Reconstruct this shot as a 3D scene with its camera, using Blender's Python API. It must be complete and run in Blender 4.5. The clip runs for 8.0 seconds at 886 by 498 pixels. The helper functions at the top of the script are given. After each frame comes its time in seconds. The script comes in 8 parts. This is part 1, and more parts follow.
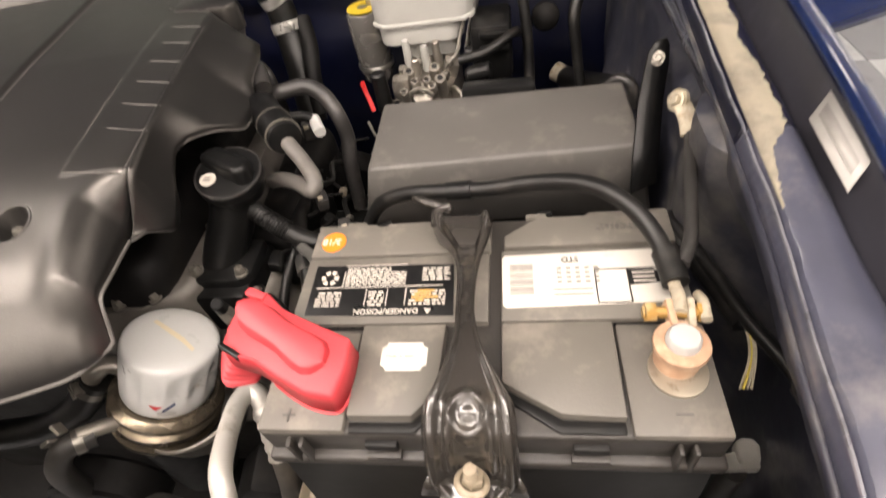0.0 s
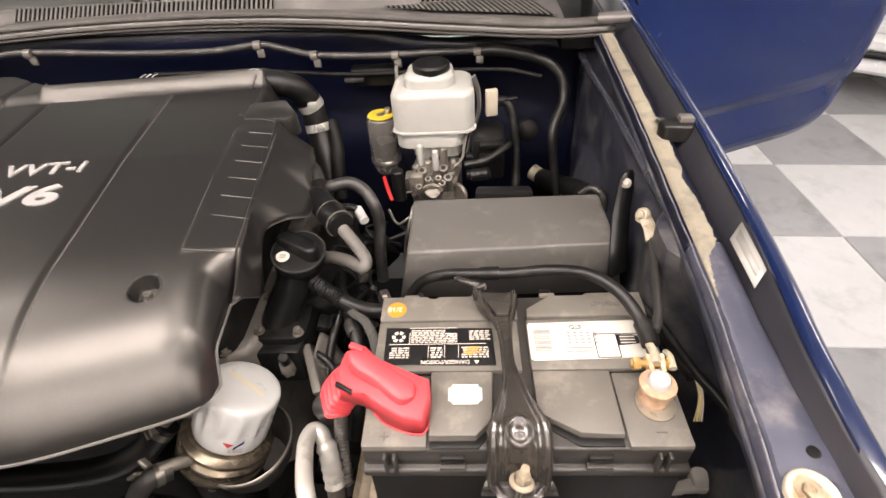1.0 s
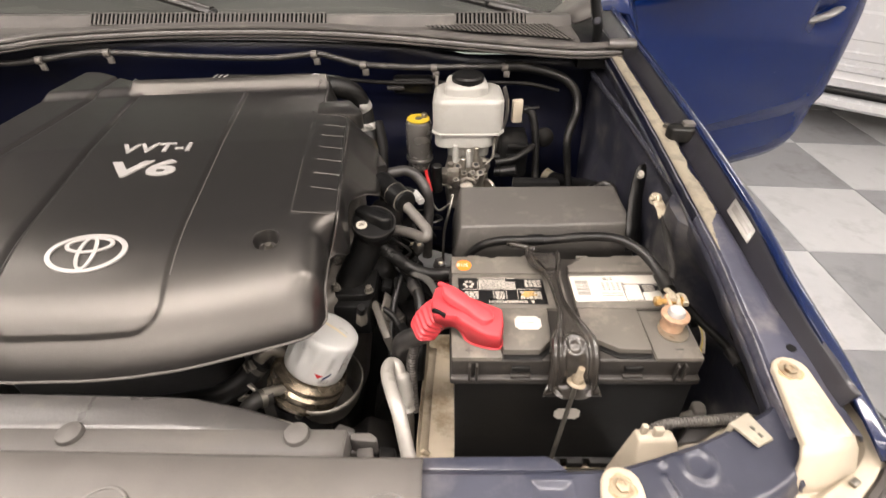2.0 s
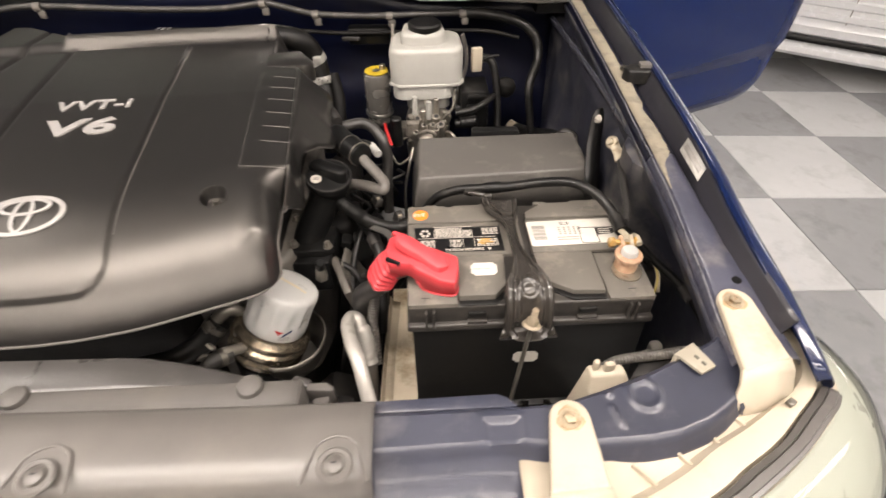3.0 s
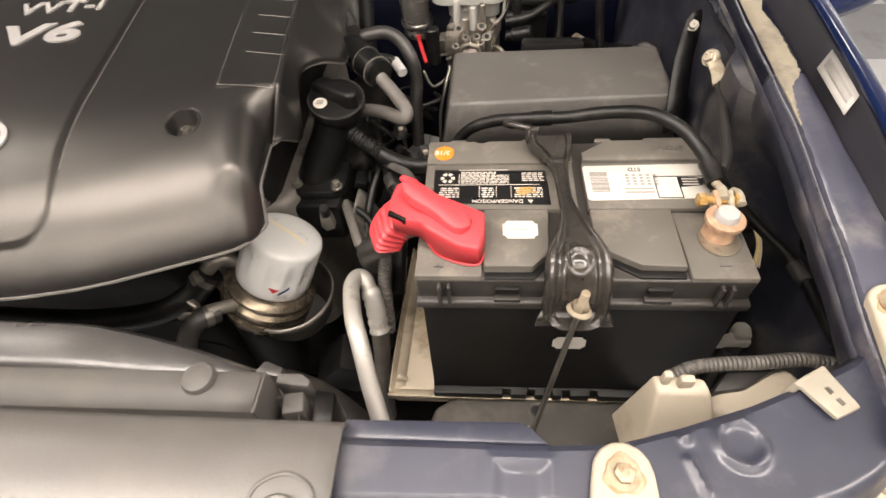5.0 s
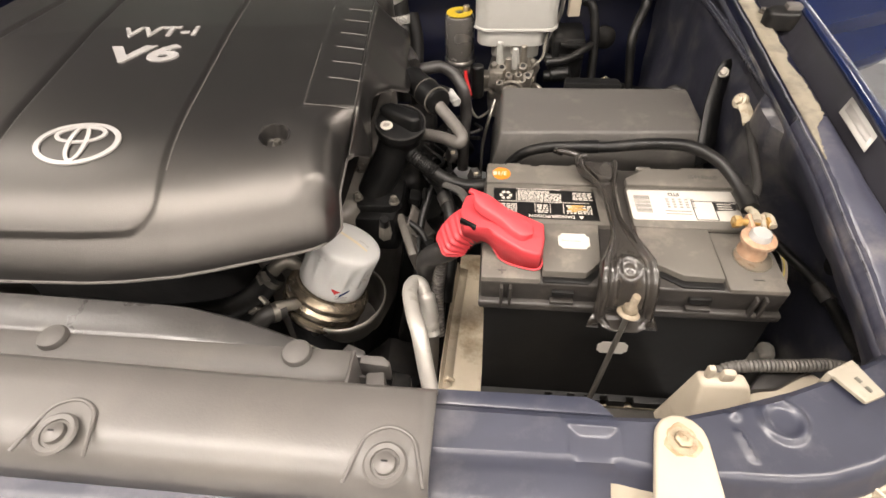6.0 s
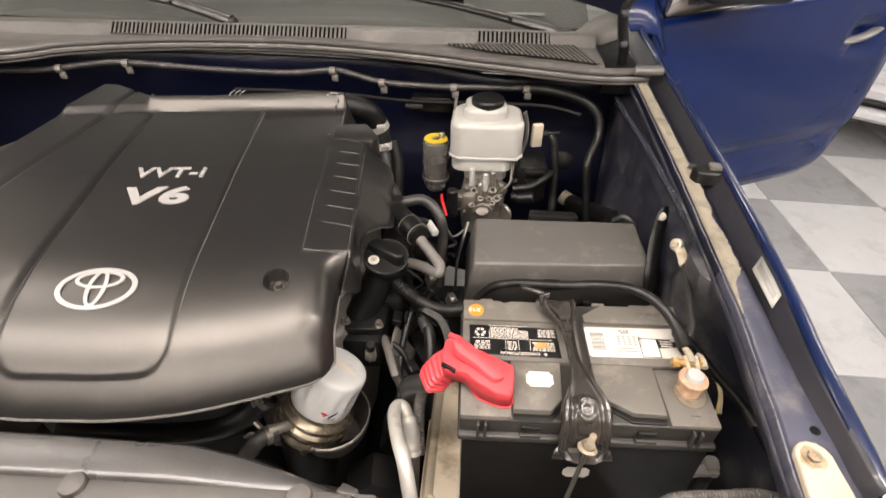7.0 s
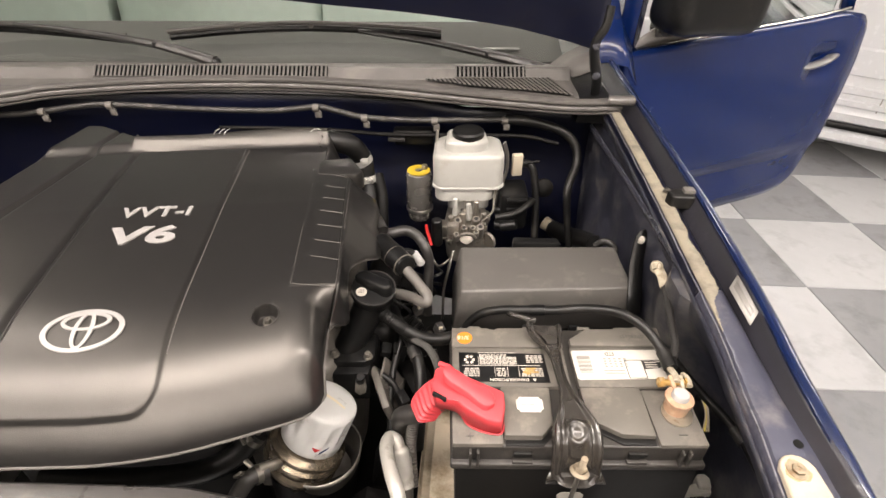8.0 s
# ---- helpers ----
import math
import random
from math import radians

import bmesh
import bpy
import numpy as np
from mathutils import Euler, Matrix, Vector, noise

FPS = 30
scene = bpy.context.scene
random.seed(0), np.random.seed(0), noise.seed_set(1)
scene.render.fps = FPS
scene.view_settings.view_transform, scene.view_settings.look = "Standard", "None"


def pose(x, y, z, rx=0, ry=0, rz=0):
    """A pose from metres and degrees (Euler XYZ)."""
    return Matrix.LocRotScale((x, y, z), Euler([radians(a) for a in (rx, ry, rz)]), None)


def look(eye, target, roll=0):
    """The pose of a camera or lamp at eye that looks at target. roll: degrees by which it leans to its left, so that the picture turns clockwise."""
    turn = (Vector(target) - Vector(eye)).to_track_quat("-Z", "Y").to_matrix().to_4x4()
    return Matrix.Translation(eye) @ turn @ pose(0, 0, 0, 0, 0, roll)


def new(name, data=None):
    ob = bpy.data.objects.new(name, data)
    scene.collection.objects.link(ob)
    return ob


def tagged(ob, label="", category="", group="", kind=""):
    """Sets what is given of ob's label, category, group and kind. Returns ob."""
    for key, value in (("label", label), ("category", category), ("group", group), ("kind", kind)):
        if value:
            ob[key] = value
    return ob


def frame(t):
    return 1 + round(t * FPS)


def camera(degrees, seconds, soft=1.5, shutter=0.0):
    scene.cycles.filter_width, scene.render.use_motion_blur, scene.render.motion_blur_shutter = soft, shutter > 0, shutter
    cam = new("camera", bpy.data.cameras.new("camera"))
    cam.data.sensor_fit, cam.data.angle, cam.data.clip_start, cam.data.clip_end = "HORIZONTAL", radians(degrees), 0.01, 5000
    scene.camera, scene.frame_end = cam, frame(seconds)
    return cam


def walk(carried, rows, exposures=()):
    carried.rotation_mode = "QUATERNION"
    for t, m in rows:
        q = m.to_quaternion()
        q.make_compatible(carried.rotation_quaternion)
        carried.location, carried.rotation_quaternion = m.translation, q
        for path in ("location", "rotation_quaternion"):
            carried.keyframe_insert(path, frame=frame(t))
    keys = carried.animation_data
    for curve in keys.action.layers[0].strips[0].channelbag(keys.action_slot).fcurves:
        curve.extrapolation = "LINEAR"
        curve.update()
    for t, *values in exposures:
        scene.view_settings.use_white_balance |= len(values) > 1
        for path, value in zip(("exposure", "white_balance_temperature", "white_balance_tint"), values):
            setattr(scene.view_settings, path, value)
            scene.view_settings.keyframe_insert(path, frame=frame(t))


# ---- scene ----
cam = camera(81.6, 8.0, shutter=0.4)
# the truck stands a little nose-down on the floor: bay places are turned and set down by this
BAY = pose(-0.036, 0.116, 0.950, 2.06, -2.42, 0) @ pose(0, -0.05, -0.95)
PATH = [
    (0, (0.0295, -0.1189, 1.2342), (-0.2067, 0.8646, 0.1265), -12.39),
    (0.5, (0.0070, -0.1337, 1.2952), (-0.1673, 0.9420, 0.2644), -8.74),
    (1, (-0.0418, -0.2160, 1.3459), (-0.1192, 0.9155, 0.3642), -3.89),
    (1.5, (-0.1071, -0.2851, 1.3761), (-0.1457, 0.8841, 0.4372), -1.45),
    (1.7, (-0.1410, -0.3216, 1.3861), (-0.1705, 0.8542, 0.4553), -0.83),
    (2.8, (-0.1405, -0.3860, 1.3697), (-0.0942, 0.7262, 0.3643), -0.17),
    (3, (-0.1146, -0.3670, 1.3670), (-0.0617, 0.7297, 0.3451), -0.34),
    (3.5, (-0.0609, -0.2793, 1.3150), (-0.0439, 0.7460, 0.2202), -2.94),
    (4, (-0.0446, -0.2063, 1.2749), (-0.0693, 0.7656, 0.1327), -4.54),
    (4.5, (-0.0642, -0.2132, 1.2643), (-0.1351, 0.7316, 0.1015), -5.28),
    (5, (-0.0803, -0.2509, 1.2844), (-0.1959, 0.6953, 0.1261), -5.20),
    (5.2, (-0.0906, -0.2674, 1.2896), (-0.2108, 0.6893, 0.1406), -4.37),
    (6.3, (-0.1401, -0.3140, 1.3200), (-0.2557, 0.7416, 0.2606), -1.73),
    (6.5, (-0.1422, -0.3056, 1.3341), (-0.2390, 0.7771, 0.3005), -0.90),
    (7, (-0.1428, -0.3078, 1.4261), (-0.1903, 0.8436, 0.4658), 0.72),
    (7.5, (-0.1478, -0.3132, 1.4361), (-0.1729, 0.8694, 0.5137), 0.60),
    (8, (-0.1442, -0.3165, 1.4351), (-0.1495, 0.8874, 0.5404), 0.12),
]
# the camera's own exposure and white balance drift a little: seconds, stops, kelvin, tint
EXPOSURE = [(0.0, 0.24, 6500, 15), (0.5, 0.30, 6400, 15), (1.0, 0.40, 6350, 16), (1.6, 0.28, 6350, 15), (3.0, 0.06, 6450, 14), (3.5, 0.04, 6450, 14), (4.0, 0.12, 6550, 14),
            (4.5, 0.20, 6550, 13), (5.0, 0.09, 6450, 13), (6.5, 0.15, 6400, 13), (7.0, 0.15, 6350, 14), (7.5, 0.26, 6350, 14), (8.0, 0.24, 6400, 14)]
walk(cam, [(t, BAY @ look(eye, target, roll)) for t, eye, target, roll in PATH], EXPOSURE)

# ---- world, lights, exposure ----
world = bpy.data.worlds.new("world")
scene.world = world
world.use_nodes = True
world.node_tree.nodes["Background"].inputs[0].default_value = (0.9, 0.95, 1.0, 1)
world.node_tree.nodes["Background"].inputs[1].default_value = 0.05

ROOM_X0, ROOM_X1, ROOM_Y0, ROOM_Y1, ROOM_H = -4.6, 5.6, -4.6, 6.4, 2.9
# rows of ceiling lights: centre, watts
LAMPS = [(-2.9, -2.9, 10), (-0.95, -2.9, 12), (1.0, -2.9, 10), (2.95, -2.9, 9), (-2.9, -1.65, 18), (-0.95, -1.65, 23), (1.0, -1.65, 18), (-2.9, -0.4, 27), (-0.95, -0.4, 40), (1.0, -0.4, 31), (2.95, -0.4, 14), (2.9, 1.4, 13), (2.9, 3.8, 15), (-2.9, 0.75, 8), (-0.6, 1.9, 16), (-0.6, 4.4, 9)]
for lx, ly, watts in LAMPS:
    lamp = bpy.data.lights.new("ceiling_light_beam", "AREA")
    lamp.shape, lamp.size, lamp.size_y = "RECTANGLE", 1.8, 0.3
    lamp.energy, lamp.color = watts, (1.0, 0.90, 0.79)
    new("ceiling_light_beam", lamp).matrix_world = pose(lx, ly, ROOM_H - 0.09)


# ---- materials ----
def mat(name, color, rough=0.5, metal=0.0, vary=0.15, scale=30.0, bump=0.0, bscale=200.0, coat=0.0, dirt=None, dirt_amount=0.0, dirt_scale=9.0, rvary=0.1, spec=0.5):
    """A surface with tone variation at two scales, roughness variation, optional grain and a second colour as grime."""
    m = bpy.data.materials.new(name)
    m.use_nodes = True
    nt = m.node_tree
    b = nt.nodes["Principled BSDF"]
    tc = nt.nodes.new("ShaderNodeTexCoord")
    n1 = nt.nodes.new("ShaderNodeTexNoise")
    n1.inputs["Scale"].default_value, n1.inputs["Detail"].default_value = scale, 6
    n2 = nt.nodes.new("ShaderNodeTexNoise")
    n2.inputs["Scale"].default_value, n2.inputs["Detail"].default_value = scale * 0.17, 3
    for n in (n1, n2):
        nt.links.new(tc.outputs["Object"], n.inputs["Vector"])
    mixf = nt.nodes.new("ShaderNodeMath")
    mixf.operation = "ADD"
    nt.links.new(n1.outputs["Fac"], mixf.inputs[0])
    nt.links.new(n2.outputs["Fac"], mixf.inputs[1])
    ramp = nt.nodes.new("ShaderNodeMapRange")
    ramp.inputs[1].default_value, ramp.inputs[2].default_value = 0.6, 1.4
    ramp.inputs[3].default_value, ramp.inputs[4].default_value = 1 - vary, 1 + vary
    nt.links.new(mixf.outputs[0], ramp.inputs[0])
    mul = nt.nodes.new("ShaderNodeVectorMath")
    mul.operation = "SCALE"
    mul.inputs[0].default_value = color
    nt.links.new(ramp.outputs[0], mul.inputs["Scale"])
    out = mul.outputs[0]
    if dirt:
        n3 = nt.nodes.new("ShaderNodeTexNoise")
        n3.inputs["Scale"].default_value, n3.inputs["Detail"].default_value, n3.inputs["Roughness"].default_value = dirt_scale, 8, 0.65
        nt.links.new(tc.outputs["Object"], n3.inputs["Vector"])
        r3 = nt.nodes.new("ShaderNodeMapRange")
        r3.inputs[1].default_value, r3.inputs[2].default_value = 0.62 - 0.3 * dirt_amount, 0.75 - 0.15 * dirt_amount
        nt.links.new(n3.outputs["Fac"], r3.inputs[0])
        mx = nt.nodes.new("ShaderNodeMix")
        mx.data_type = "RGBA"
        nt.links.new(r3.outputs[0], mx.inputs[0])
        nt.links.new(out, mx.inputs[6])
        mx.inputs[7].default_value = (*dirt, 1)
        out = mx.outputs[2]
    nt.links.new(out, b.inputs["Base Color"])
    rr = nt.nodes.new("ShaderNodeMapRange")
    rr.inputs[3].default_value, rr.inputs[4].default_value = max(0.02, rough - rvary), min(1, rough + rvary)
    nt.links.new(n1.outputs["Fac"], rr.inputs[0])
    nt.links.new(rr.outputs[0], b.inputs["Roughness"])
    b.inputs["Metallic"].default_value = metal
    b.inputs["Coat Weight"].default_value = coat
    b.inputs["Coat Roughness"].default_value = 0.06
    b.inputs["Specular IOR Level"].default_value = spec
    if bump:
        nb = nt.nodes.new("ShaderNodeTexNoise")
        nb.inputs["Scale"].default_value, nb.inputs["Detail"].default_value = bscale, 4
        nt.links.new(tc.outputs["Object"], nb.inputs["Vector"])
        bp = nt.nodes.new("ShaderNodeBump")
        bp.inputs["Strength"].default_value, bp.inputs["Distance"].default_value = bump, 0.002
        nt.links.new(nb.outputs["Fac"], bp.inputs["Height"])
        nt.links.new(bp.outputs[0], b.inputs["Normal"])
    return m


def lit(name, color, strength):
    m = bpy.data.materials.new(name)
    m.use_nodes = True
    b = m.node_tree.nodes["Principled BSDF"]
    b.inputs["Base Color"].default_value = (*color, 1)
    b.inputs["Emission Color"].default_value = (*color, 1)
    b.inputs["Emission Strength"].default_value = strength
    return m


def glass(name, color=(1, 1, 1), rough=0.02):
    m = bpy.data.materials.new(name)
    m.use_nodes = True
    nt = m.node_tree
    nt.nodes.remove(nt.nodes["Principled BSDF"])
    fr = nt.nodes.new("ShaderNodeFresnel")
    fr.inputs[0].default_value = 1.5
    tr = nt.nodes.new("ShaderNodeBsdfTransparent")
    tr.inputs[0].default_value = (*color, 1)
    gl = nt.nodes.new("ShaderNodeBsdfGlossy")
    gl.inputs["Roughness"].default_value = rough
    mx = nt.nodes.new("ShaderNodeMixShader")
    nt.links.new(fr.outputs[0], mx.inputs[0])
    nt.links.new(tr.outputs[0], mx.inputs[1])
    nt.links.new(gl.outputs[0], mx.inputs[2])
    nt.links.new(mx.outputs[0], nt.nodes["Material Output"].inputs[0])
    return m


